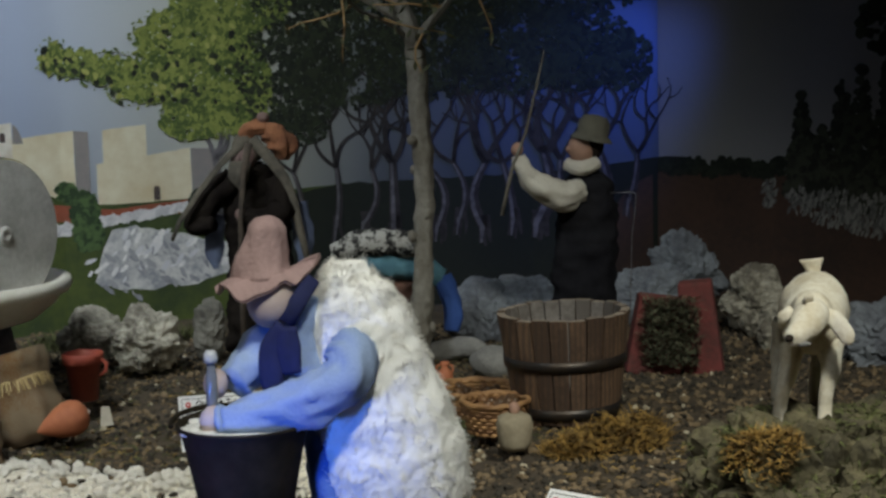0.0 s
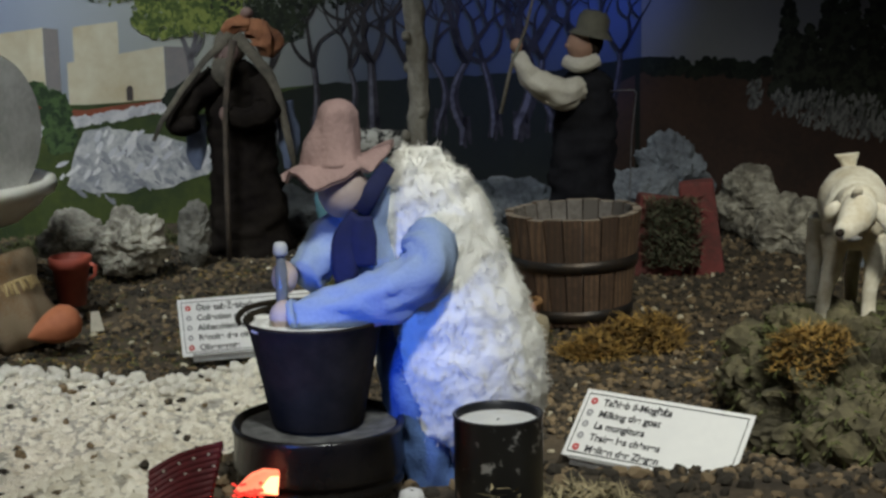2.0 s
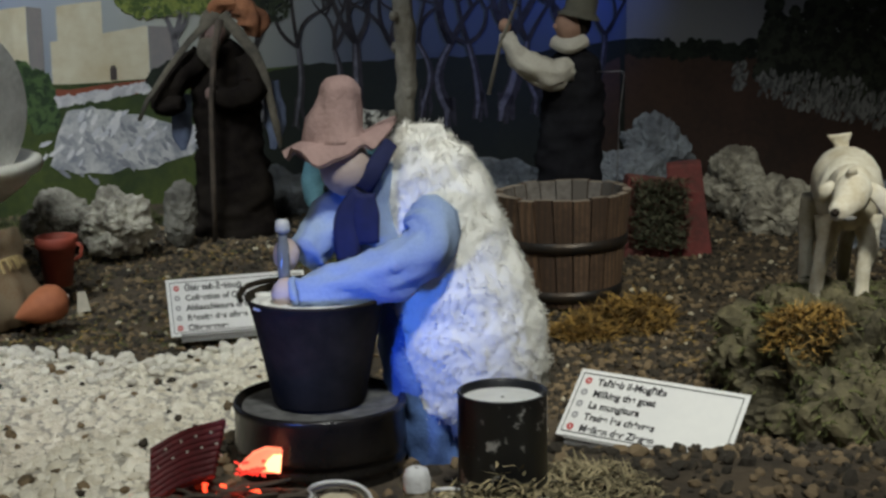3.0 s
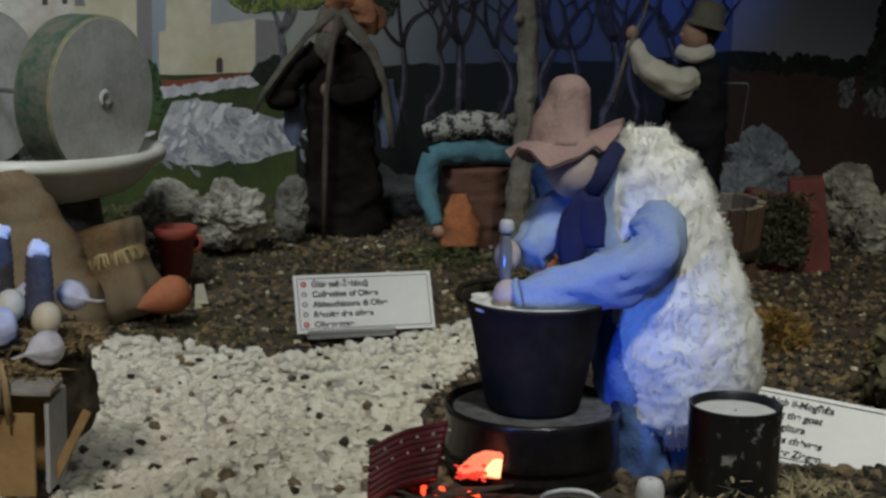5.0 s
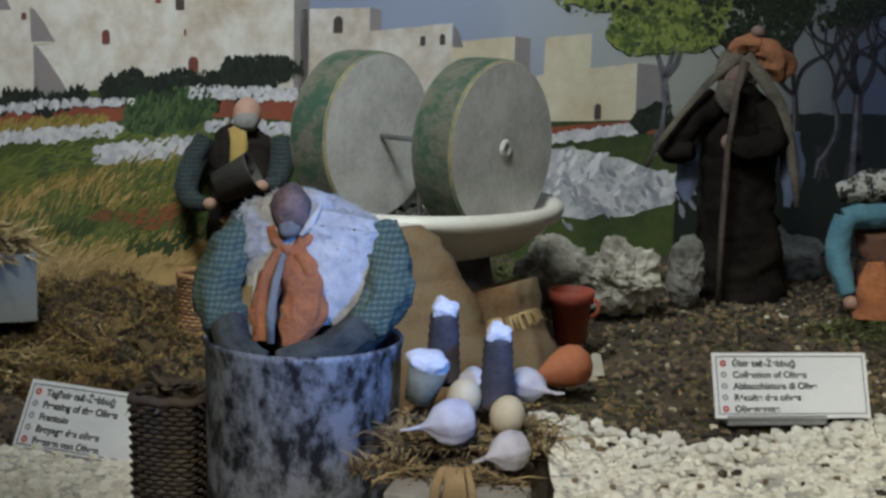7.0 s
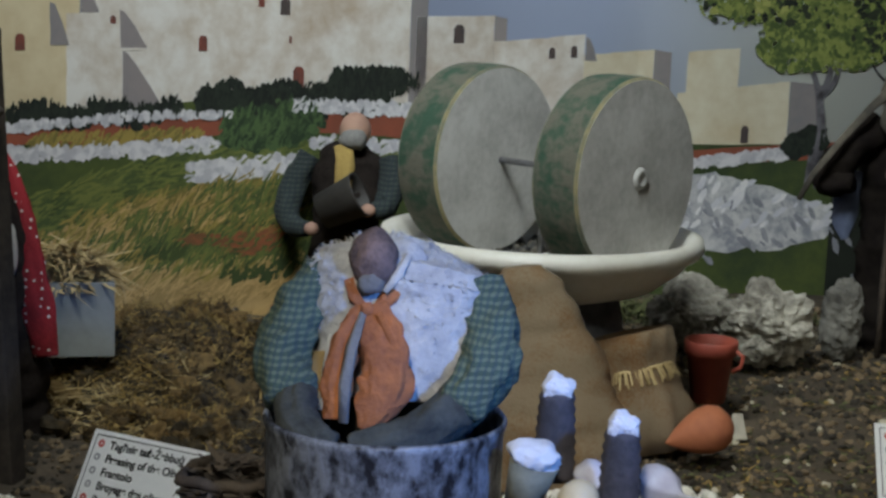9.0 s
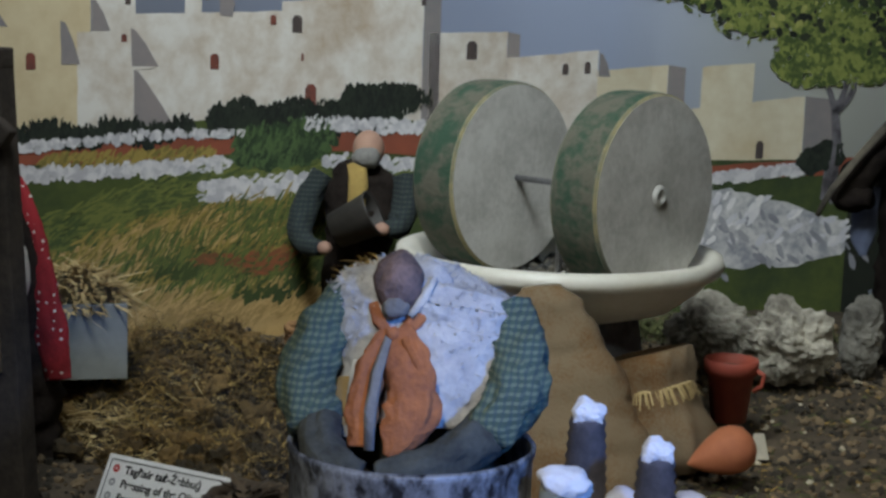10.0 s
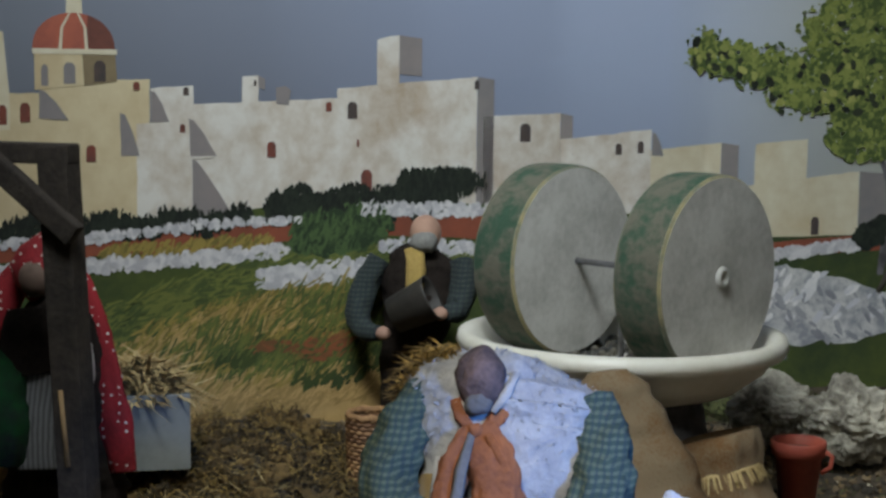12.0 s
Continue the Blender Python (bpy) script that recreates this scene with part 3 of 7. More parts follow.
dabs("painted_deep_grass", grass_dark, [(1.17, 0.092, 0.05, 0.012), (1.23, 0.105, 0.03, 0.014), (1.06, 0.118, 0.03, 0.007)], 110, 0.009, 0.0075, 27, 0.35, lean=0.8)
# hedges and bushes
dabs("painted_hedge_row", hedge_dark, [(0.82 + 0.02 * k, 0.264 + 0.005 * math.sin(k * 1.7), 0.016, 0.009) for k in range(13) if k != 3] + [(1.11 + 0.022 * k, 0.275 + 0.006 * math.sin(k * 2.1), 0.022, 0.017) for k in range(10)] + [(1.27 + 0.016 * k, 0.296, 0.018, 0.014) for k in range(5)] + [(0.55, 0.275, 0.1, 0.02), (1.5, 0.262, 0.02, 0.010), (1.44, 0.262, 0.05, 0.008)], 5200, 0.0055, 0.0068, 31, 0.4, lean=1.57)
dabs("painted_bush", bush_green, [(1.15, 0.25, 0.03, 0.014), (1.20, 0.252, 0.045, 0.022), (1.17, 0.236, 0.05, 0.012)], 640, 0.0052, 0.0072, 32)
dabs("painted_bush", bush_green, [(1.690, 0.215, 0.020, 0.030), (1.695, 0.180, 0.022, 0.025), (1.665, 0.245, 0.015, 0.015)], 420, 0.0056, 0.0072, 33)
dabs("painted_bush", hedge_dark, [(1.868, 0.222, 0.014, 0.013), (1.890, 0.232, 0.018, 0.016)], 240, 0.0055, 0.0074, 34)
dabs("painted_hedge_tufts", hedge_dark, [(0.82 + 0.02 * k, 0.268 + 0.005 * math.sin(k * 1.7), 0.018, 0.009) for k in range(13) if k != 3] + [(1.11 + 0.022 * k, 0.279 + 0.004 * math.sin(k * 1.9) + 0.0012 * k, 0.02, 0.010) for k in range(12)], 620, 0.0052, 0.0076, 91, 0.3, lean=1.5)
dabs("painted_hedge_tufts", bush_green, [(1.15, 0.255, 0.03, 0.014), (1.20, 0.257, 0.045, 0.02), (1.17, 0.24, 0.05, 0.012)], 320, 0.007, 0.008, 92, 0.3, lean=1.2)
# pale painted boulders below the houses
rock_paint = mat("painted_boulder", (0.66, 0.65, 0.64), (0.30, 0.31, 0.35), 34, 0.85, bump=0.25, fine=150, sharp=0.13)
paint("painted_boulder_mass", wavy([(1.700, 0.105), (1.735, 0.092), (1.80, 0.090), (1.86, 0.094), (1.915, 0.108), (1.935, 0.130), (1.915, 0.150), (1.88, 0.158), (1.845, 0.172), (1.80, 0.178), (1.765, 0.190), (1.728, 0.184), (1.712, 0.155)], 0.007, 5.0), rock_paint, 0.0066)
rock_shade = mat("painted_rock_shade", (0.36, 0.36, 0.39), (0.25, 0.255, 0.29), 40, 0.85, bump=0.1, isle=0.6)
rock_light = mat("painted_rock_light", (0.82, 0.80, 0.80), (0.62, 0.62, 0.66), 40, 0.85, bump=0.1, isle=0.5)
BOULDERS = [(1.74, 0.12, 0.05, 0.04), (1.82, 0.135, 0.06, 0.035), (1.9, 0.13, 0.05, 0.03), (1.79, 0.16, 0.06, 0.02)]
dabs("painted_rock_shadows", rock_shade, [(s + 0.008, z - 0.010, a, b * 0.9) for s, z, a, b in BOULDERS], 46, 0.010, 0.0088, 36, 0.34, lean=-0.9)
dabs("painted_rock_lights", rock_light, [(s - 0.004, z + 0.008, a * 0.9, b * 0.7) for s, z, a, b in BOULDERS], 46, 0.010, 0.0092, 37, 0.4, lean=0.7)
paint("painted_turf", band(lambda s: -0.03, curve((1.6, 0.09), (1.75, 0.10), (1.95, 0.10), (2.1, 0.12)), 1.6, 2.1, 20, 0.006, 8.0), grass_dark, 0.006)

# grove: far dark hill, trunks with forking limbs, dark leaf masses
paint("painted_grove_ground", band(low, curve((1.92, 0.21), (2.1, 0.236), (2.3, 0.240), (2.45, 0.243), (2.62, 0.262)), 1.92, 2.66, 40, 0.004, 9.0), hill_green, 0.007)
paint("painted_brown_slope", band(low, curve((2.45, 0.0), (2.50, 0.10), (2.56, 0.215), (2.62, 0.24), (2.8, 0.242), (3.0, 0.20), (3.7, 0.16)), 2.45, 3.7, 50, 0.005, 10.0), brown_field, 0.0076)
dabs("painted_far_hedge", hedge_dark, [(2.64 + 0.03 * k, 0.246 + 0.004 * math.sin(2.3 * k), 0.022, 0.012) for k in range(8)], 420, 0.006, 0.0082, 36)


def limb_strip(shape, a, b, w0, w1, off, bend=0.0):
    n = 6
    d = Vector((b[0] - a[0], b[1] - a[1]))
    side = Vector((-d.y, d.x)).normalized()
    L, Rr = [], []
    for k in range(n + 1):
        u = k / n
        c = Vector(a) + d * u + side * bend * math.sin(math.pi * u) * d.length
        w = w0 + (w1 - w0) * u
        L.append(wall_at(c.x - side.x * w, c.y - side.y * w, off))
        Rr.append(wall_at(c.x + side.x * w, c.y + side.y * w, off))
    vs = L + Rr
    shape.add(vs, [(k, k + 1, n + 2 + k, n + 1 + k) for k in range(n)], 0, False)


def painted_tree(s, z, h, w, m, seed, off=0.0086, forks=3):
    R = random.Random(seed)
    shp = Shape()

    lit = Shape()

    def grow(a, ang, ln, wd, depth):
        b = (a[0] + ln * math.sin(ang), a[1] + ln * math.cos(ang))
        bend = R.uniform(-0.2, 0.2)
        limb_strip(shp, a, b, wd, wd * 0.62, off + depth * 0.0002, bend)
        if depth < 1:
            limb_strip(lit, (a[0] - wd * 0.35, a[1]), (b[0] - wd * 0.2, b[1]), wd * 0.42, wd * 0.22, off + 0.0008, bend)
        if depth < forks:
            for sgn in (-1, 1) if depth else (-1, 1, R.choice((-0.3, 0.4))):
                grow(b, ang * 0.5 + sgn * R.uniform(0.3, 0.65), ln * R.uniform(0.6, 0.8), wd * 0.55, depth + 1)
    for ds in (-0.010, 0.001, 0.011):
        limb_strip(shp, (s + ds + R.uniform(-0.003, 0.003), z - 0.030 + abs(ds) * 0.6), (s + ds * 0.2, z + 0.020), w * 0.25, w * 0.75, off, R.uniform(-0.1, 0.1))
    limb_strip(lit, (s - 0.006, z - 0.024), (s - w * 0.35, z + 0.004), w * 0.2, w * 0.42, off + 0.0008)
    grow((s, z), R.uniform(-0.2, 0.2), h * 0.42, w, 0)
    part("painted_trunk_light", lit, bark_pale, backdrop)
    return part("painted_tree", shp, m, backdrop)


for k, (s, z, h, w) in enumerate(((2.03, 0.17, 0.21, 0.005), (2.085, 0.165, 0.23, 0.006), (2.13, 0.17, 0.21, 0.006), (2.18, 0.16, 0.25, 0.009), (2.25, 0.16, 0.24, 0.007), (2.285, 0.17, 0.22, 0.006), (2.325, 0.155, 0.25, 0.009), (2.375, 0.165, 0.23, 0.007), (2.415, 0.16, 0.27, 0.012), (2.47, 0.17, 0.22, 0.007), (2.53, 0.18, 0.24, 0.009), (2.565, 0.19, 0.19, 0.006))):
    painted_tree(s, z, h, w * 1.1, bark_dark, 40 + k, 0.0086 + 0.0004 * (k % 3))
painted_tree(1.895, 0.20, 0.20, 0.008, bark_pale, 61, 0.0088)
dabs("painted_lit_crown", leaf_lit, [(1.90, 0.40, 0.09, 0.07), (1.87, 0.47, 0.09, 0.05), (1.80, 0.405, 0.06, 0.03), (1.74, 0.425, 0.05, 0.022), (1.69, 0.438, 0.04, 0.02), (1.655, 0.445, 0.022, 0.022), (1.86, 0.345, 0.05, 0.03), (1.93, 0.35, 0.05, 0.03), (1.93, 0.55, 0.1, 0.08)], 6200, 0.0056, 0.0096, 71, 0.62, lean=None)
CROWN = [(1.90, 0.40, 0.105, 0.085), (1.87, 0.47, 0.105, 0.06), (1.80, 0.405, 0.075, 0.042), (1.74, 0.425, 0.064, 0.032), (1.69, 0.438, 0.052, 0.028), (1.655, 0.445, 0.032, 0.03)]
dabs("painted_loose_leaves", leaf_lit, CROWN, 900, 0.0038, 0.0097, 74, 0.5, lean=None)
rc = random.Random(77)
clumps = []
for cs, cz, ca, cb in CROWN + CROWN[:3]:
    for k in range(5):
        clumps.append((cs + ca * rc.uniform(-0.6, 0.6), cz + cb * rc.uniform(-0.55, 0.6), rc.uniform(0.007, 0.014), rc.uniform(0.005, 0.010)))
dabs("painted_crown_gaps", leaf_dark, [(1.80, 0.39, 0.06, 0.013), (1.92, 0.39, 0.06, 0.04), (1.75, 0.412, 0.04, 0.010)] + [(p, q - 0.009, g, h) for p, q, g, h in clumps], 26, 0.0066, 0.0118, 72, 0.7, lean=None)
dabs("painted_leaf_lights", mat("painted_leaf_light", (0.40, 0.40, 0.12), (0.26, 0.29, 0.08), 30, 0.85, bump=0.05, isle=0.4), clumps, 20, 0.0056, 0.0128, 75, 0.7, lean=None)
dabs("painted_dark_crown", leaf_dark, [(2.02, 0.41, 0.09, 0.09), (2.12, 0.43, 0.12, 0.075), (2.25, 0.45, 0.12, 0.085), (2.38, 0.445, 0.11, 0.075), (2.48, 0.44, 0.1, 0.07), (2.56, 0.42, 0.045, 0.05), (2.03, 0.33, 0.05, 0.03), (2.3, 0.56, 0.34, 0.08), (2.05, 0.55, 0.1, 0.08)], 9000, 0.0056, 0.0100, 73, 0.6, lean=None)
# cypresses and pale scrub on the dim east side
cypress_green = mat("painted_cypress_green", (0.050, 0.056, 0.040), (0.016, 0.019, 0.014), 26, 0.9, bump=0.1, isle=0.5)
for k, (s, z, h, w) in enumerate(((2.852, 0.20, 0.16, 0.030), (2.885, 0.19, 0.12, 0.034), (2.915, 0.19, 0.19, 0.034), (2.945, 0.18, 0.22, 0.040), (2.985, 0.17, 0.24, 0.046), (3.03, 0.15, 0.26, 0.05), (3.1, 0.14, 0.27, 0.05), (3.2, 0.12, 0.28, 0.05))):
    dabs("painted_cypress", cypress_green, [(s, z + h * (0.1 + 0.8 * j / 7), w * (1 - j / 8.5), h * 0.11) for j in range(8)], 420, 0.007, 0.0090, 80 + k)
dabs("painted_dusk_leaves", leaf_dark, [(2.99, 0.47, 0.05, 0.05), (3.05, 0.5, 0.08, 0.06)], 300, 0.008, 0.0095, 88)
scrub = mat("painted_scrub", (0.26, 0.26, 0.25), (0.12, 0.12, 0.12), 30, 0.85, bump=0.05, isle=0.8)
dabs("painted_scrub", scrub, [(2.80, 0.205, 0.012, 0.025), (2.85, 0.195, 0.025, 0.02), (2.90, 0.185, 0.04, 0.028), (2.96, 0.175, 0.05, 0.032), (3.05, 0.16, 0.07, 0.03), (3.2, 0.14, 0.08, 0.03)], 1100, 0.0065, 0.0104, 90, 0.4, lean=1.35)

# ---- shared finishes ----
wood = mat("barrel_wood", (0.19, 0.115, 0.07), (0.075, 0.045, 0.03), 14, 0.6, bump=0.3, fine=200, rnd=0.3, wave=((0.045, 0.032, 0.026), 55, "X", 0.65))
wood_pale = mat("pale_wood", (0.42, 0.27, 0.12), (0.30, 0.18, 0.075), 25, 0.7, bump=0.3, fine=150)
wood_old = mat("old_wood", (0.10, 0.075, 0.055), (0.04, 0.03, 0.024), 30, 0.85, bump=0.6, fine=200)
iron = mat("dark_iron", (0.035, 0.033, 0.032), (0.06, 0.045, 0.035), 30, 0.42, metal=0.6, bump=0.15)
black_paint = mat("black_enamel", (0.010, 0.009, 0.008), (0.018, 0.015, 0.012), 40, 0.26, spec=0.4, bump=0.04)
pail_black = mat("sooty_pail", (0.020, 0.017, 0.012), (0.034, 0.028, 0.020), 40, 0.8, spec=0.06, bump=0.1)
grey_metal = mat("grey_tin", (0.30, 0.30, 0.32), (0.16, 0.15, 0.15), 30, 0.4, metal=0.8, bump=0.1)
cream = mat("cream_glaze", (0.75, 0.73, 0.66), (0.64, 0.61, 0.52), 8, 0.4, bump=0.1)
millface = mat("mill_face", (0.54, 0.53, 0.50), (0.38, 0.37, 0.34), 22, 0.92, bump=0.6, fine=160)
millrim = mat("mossy_rim", (0.115, 0.110, 0.082), (0.030, 0.070, 0.042), 34, 0.9, bump=0.6, fine=150, sharp=0.10)
milledge = mat("yellowed_rim", (0.27, 0.23, 0.12), (0.13, 0.135, 0.10), 9, 0.9, bump=0.4, sharp=0.08)
terracotta = mat("terracotta", (0.50, 0.17, 0.075), (0.40, 0.13, 0.06), 22, 0.75, bump=0.15)
red_clay = mat("red_clay", (0.40, 0.085, 0.05), (0.30, 0.06, 0.04), 22, 0.6, bump=0.15)
hessian = mat("hessian", (0.21, 0.155, 0.095), (0.16, 0.080, 0.026), 11, 0.95, bump=0.6, fine=420, mid=0.44, sharp=0.10)
rock_grey = mat("rough_limestone", (0.50, 0.47, 0.39), (0.15, 0.135, 0.11), 26, 0.92, bump=1.0, fine=120, sharp=0.12)
rock_brown = mat("mossy_rock", (0.155, 0.135, 0.075), (0.055, 0.048, 0.030), 26, 0.95, bump=1.0, fine=160)
rock_blue = mat("cool_grey_rock", (0.27, 0.30, 0.34), (0.13, 0.14, 0.17), 26, 0.92, bump=1.0, fine=120)
brick_red = mat("red_painted_slab", (0.20, 0.048, 0.045), (0.11, 0.04, 0.036), 30, 0.9, bump=0.5)
moss_mat = mat("dry_moss", (0.34, 0.22, 0.065), (0.055, 0.040, 0.018), 14, 0.95, bump=0, isle=0.8, mid=0.5)
orange_moss = mat("orange_moss", (0.40, 0.24, 0.06), (0.13, 0.08, 0.025), 30, 0.95, bump=0, isle=0.9)
moss_green = mat("green_moss", (0.13, 0.14, 0.05), (0.06, 0.065, 0.025), 40, 0.95, bump=0, isle=0.9)
straw_mat = mat("straw", (0.56, 0.42, 0.20), (0.34, 0.24, 0.10), 40, 0.8, bump=0, isle=0.9)
chip_white = mat("white_gravel", (0.86, 0.82, 0.71), (0.68, 0.63, 0.52), 60, 0.85, bump=0.3, fine=300, isle=0.35)
chip_one = mat("white_gravel_piece", (0.86, 0.83, 0.74), (0.66, 0.63, 0.56), 60, 0.85, bump=0.3, fine=300, rnd=0.35)
chip_brown = mat("brown_grit", (0.215, 0.155, 0.09), (0.040, 0.033, 0.024), 40, 0.92, bump=0.4, fine=260, isle=1.0, mid=0.58)
bark = mat("grey_bark", (0.26, 0.245, 0.21), (0.14, 0.125, 0.10), 22, 0.95, bump=0.8, fine=150)
leaf_real = mat("dry_leaf", (0.16, 0.17, 0.09), (0.06, 0.07, 0.035), 30, 0.8, bump=0, isle=0.9)
wicker = mat("wicker", (0.40, 0.22, 0.09), (0.20, 0.10, 0.045), 60, 0.7, bump=0.3, fine=300, isle=0.5)
wicker_dark = mat("dark_wicker", (0.105, 0.080, 0.056), (0.045, 0.035, 0.027), 60, 0.75, bump=0.3, fine=300, isle=0.5)
card = mat("white_card", (0.80, 0.80, 0.80), (0.74, 0.74, 0.75), 8, 0.5, bump=0.0)
ink = mat("black_ink", (0.03, 0.03, 0.035), (0.04, 0.04, 0.045), 8, 0.6, bump=0.0)
red_ink = mat("red_ink", (0.55, 0.08, 0.08), (0.5, 0.1, 0.1), 8, 0.6, bump=0.0)
grey_ink = mat("grey_ink", (0.40, 0.40, 0.42), (0.3, 0.3, 0.33), 8, 0.6, bump=0.0)
milk = mat("milk_curd", (0.82, 0.82, 0.80), (0.72, 0.72, 0.70), 80, 0.6, bump=0.4)
cotton = mat("cotton_wool", (0.80, 0.80, 0.80), (0.66, 0.66, 0.68), 60, 1.0, bump=0.6, fine=200)
fleece = mat("fleece", (0.93, 0.91, 0.86), (0.84, 0.82, 0.76), 22, 1.0, bump=0.35, fine=300, sheen=0.5, spec=0.1)
skin_clay = mat("doll_clay", (0.42, 0.25, 0.18), (0.34, 0.20, 0.15), 30, 0.7, bump=0.1)
felt_pink = mat("pink_felt", (0.40, 0.27, 0.25), (0.33, 0.22, 0.21), 25, 0.95, bump=0.75, fine=300)
shirt_blue = mat("pale_blue_cotton", (0.34, 0.44, 0.64), (0.27, 0.36, 0.55), 20, 0.9, bump=0.35, fine=420)
navy = mat("navy_cloth", (0.015, 0.02, 0.09), (0.01, 0.014, 0.05), 20, 0.9, bump=0.3)
dark_cloth = mat("dark_brown_cloth", (0.032, 0.025, 0.021), (0.014, 0.011, 0.010), 20, 0.95, bump=0.75, fine=300, spec=0.08)
grey_cloth = mat("grey_cloth", (0.24, 0.235, 0.22), (0.15, 0.145, 0.14), 20, 0.95, bump=0.75, fine=300)
orange_cloth = mat("orange_cloth", (0.48, 0.17, 0.06), (0.27, 0.10, 0.05), 34, 0.9, bump=0.75, fine=300)
teal_cloth = mat("teal_cloth", (0.11, 0.25, 0.31), (0.07, 0.17, 0.23), 24, 0.9, bump=0.75, fine=300)
brown_cloth = mat("brown_cloth", (0.16, 0.075, 0.05), (0.10, 0.05, 0.035), 24, 0.9, bump=0.75, fine=300)
white_cloth = mat("white_cloth", (0.60, 0.57, 0.50), (0.48, 0.45, 0.40), 24, 0.9, bump=0.75, fine=300)
yellow_cloth = mat("yellow_cloth", (0.48, 0.34, 0.10), (0.38, 0.26, 0.08), 24, 0.9, bump=0.75, fine=300)
white_fur = mat("white_wool_vest", (0.60, 0.59, 0.56), (0.40, 0.40, 0.41), 45, 1.0, bump=0.7, fine=240)
check_green = check_mat("green_check", (0.085, 0.130, 0.095), (0.20, 0.23, 0.15), (0.035, 0.065, 0.075), 0.0036)
check_knit = mat("black_white_knit", (0.42, 0.41, 0.38), (0.015, 0.015, 0.015), 70, 0.95, bump=0.6, fine=260, sharp=0.05)
stripe_cloth = mat("striped_apron", (0.33, 0.33, 0.34), (0.25, 0.25, 0.26), 20, 0.9, bump=0.3, wave=((0.08, 0.08, 0.09), 60, "X", 0.7))
dot_red = dot_mat("red_dotted_shawl", (0.30, 0.013, 0.02), (0.66, 0.60, 0.55), 135, 0.19)
goat_coat = mat("white_goat_coat", (0.76, 0.72, 0.62), (0.56, 0.49, 0.36), 38, 0.95, bump=0.4, fine=220)
ft_n, ft_l = fleece.node_tree.nodes, fleece.node_tree.links
tl, mx = ft_n.new("ShaderNodeBsdfTranslucent"), ft_n.new("ShaderNodeMixShader")
tl.inputs["Color"].default_value, mx.inputs[0].default_value = (0.96, 0.95, 0.92, 1), 0.55
ft_l.new(ft_n["Principled BSDF"].outputs[0], mx.inputs[1])
ft_l.new(tl.outputs[0], mx.inputs[2])
ft_l.new(mx.outputs[0], ft_n["Material Output"].inputs["Surface"])
wool_core = mat("wool_core", (0.94, 0.93, 0.89), (0.88, 0.87, 0.82), 22, 1.0, bump=0.3, fine=300, spec=0.1)
glass = bpy.data.materials.new("clear_acrylic")
glass.use_nodes = True
glass.node_tree.nodes["Principled BSDF"].inputs["Transmission Weight"].default_value = 0.7
glass.node_tree.nodes["Principled BSDF"].inputs["Roughness"].default_value = 0.2
ember = mat("glowing_ember", (0.9, 0.2, 0.05), (0.6, 0.08, 0.02), 60, 0.8, bump=0, emit=(1.0, 0.08, 0.03, 2.5))


def blades(shape, spots, count, length, width, seed, up=0.5, mi=0, ground_fn=None):
    """Curled blades of moss or straw inside ellipses (x, y, rx, ry, height)."""
    R = random.Random(seed)
    tot = sum(s[2] * s[3] for s in spots)
    for cx, cy, rx, ry, hh in spots:
        for _ in range(int(count * rx * ry / tot) + 1):
            a, r = R.uniform(0, 6.283), math.sqrt(R.random())
            x, y = cx + rx * r * math.cos(a), cy + ry * r * math.sin(a)
            z = (ground_fn or ground_z)(x, y) + hh * (1 - r * r) * R.uniform(0.3, 1.0)
            t = R.uniform(0, 6.283)
            d = Vector((math.cos(t), math.sin(t), R.uniform(-0.2, 1.0) * up))
            side = Vector((-math.sin(t), math.cos(t), R.uniform(-0.5, 0.5))) * width * 0.5
            L = length * R.uniform(0.4, 1.3)
            p0 = Vector((x, y, z))
            p1 = p0 + d * L * 0.5
            p2 = p1 + (d + Vector((R.uniform(-0.6, 0.6), R.uniform(-0.6, 0.6), R.uniform(-0.9, 0.3)))) * L * 0.5
            shape.add([p0 - side, p0 + side, p1 + side, p1 - side, p2], [(0, 1, 2, 3), (3, 2, 4)], mi, False)
    return shape


def rock(name, c, r, m, label, seed, rough=0.55, freq=42.0, sub=5, group="", category="rock"):
    """A craggy stone whose foot is sunk a little into the ground."""
    sh = Shape()
    vs, fs = ico(sub)
    out = []
    for p in vs:
        q = Vector((p.x * r[0], p.y * r[1], p.z * r[2]))
        w = q * freq + Vector((seed * 3.1, seed * 1.7, seed))
        k = noise.fractal(w, 0.8, 2.2, 6) * rough + 0.35 * noise.noise(w * 0.45) - 0.7 * max(0.0, noise.noise(w * 2.2) - 0.15)
        out.append(q * (1 + 0.55 * k))
    sh.add(out, fs, 0, False)
    return one(name, sh, m, label, category, pose(*c), group)


# ---- olive mill: dish on a stone foot, two upright stones on one axle ----
mill = thing("olive_mill", "olive mill with two upright stone wheels in a cream dish", "mill", (-0.60, 1.60, 0.0))
part("foot", Shape().lathe([(0.001, 0.01), (0.085, 0.01), (0.08, 0.04), (0.078, 0.08), (0.074, 0.128), (0.001, 0.13)], 0, 40, wob=0.08), rock_blue, mill, "rough grey stone foot")
part("dish", Shape().lathe([(0.001, 0.126), (0.075, 0.127), (0.108, 0.136), (0.132, 0.154), (0.140, 0.166), (0.148, 0.168), (0.152, 0.175), (0.150, 0.183), (0.142, 0.185), (0.134, 0.180), (0.128, 0.168), (0.105, 0.152), (0.001, 0.148)], 0, 72), cream, mill, "cream glazed dish with a rolled rim")
pulp = Shape()
pr = random.Random(5)
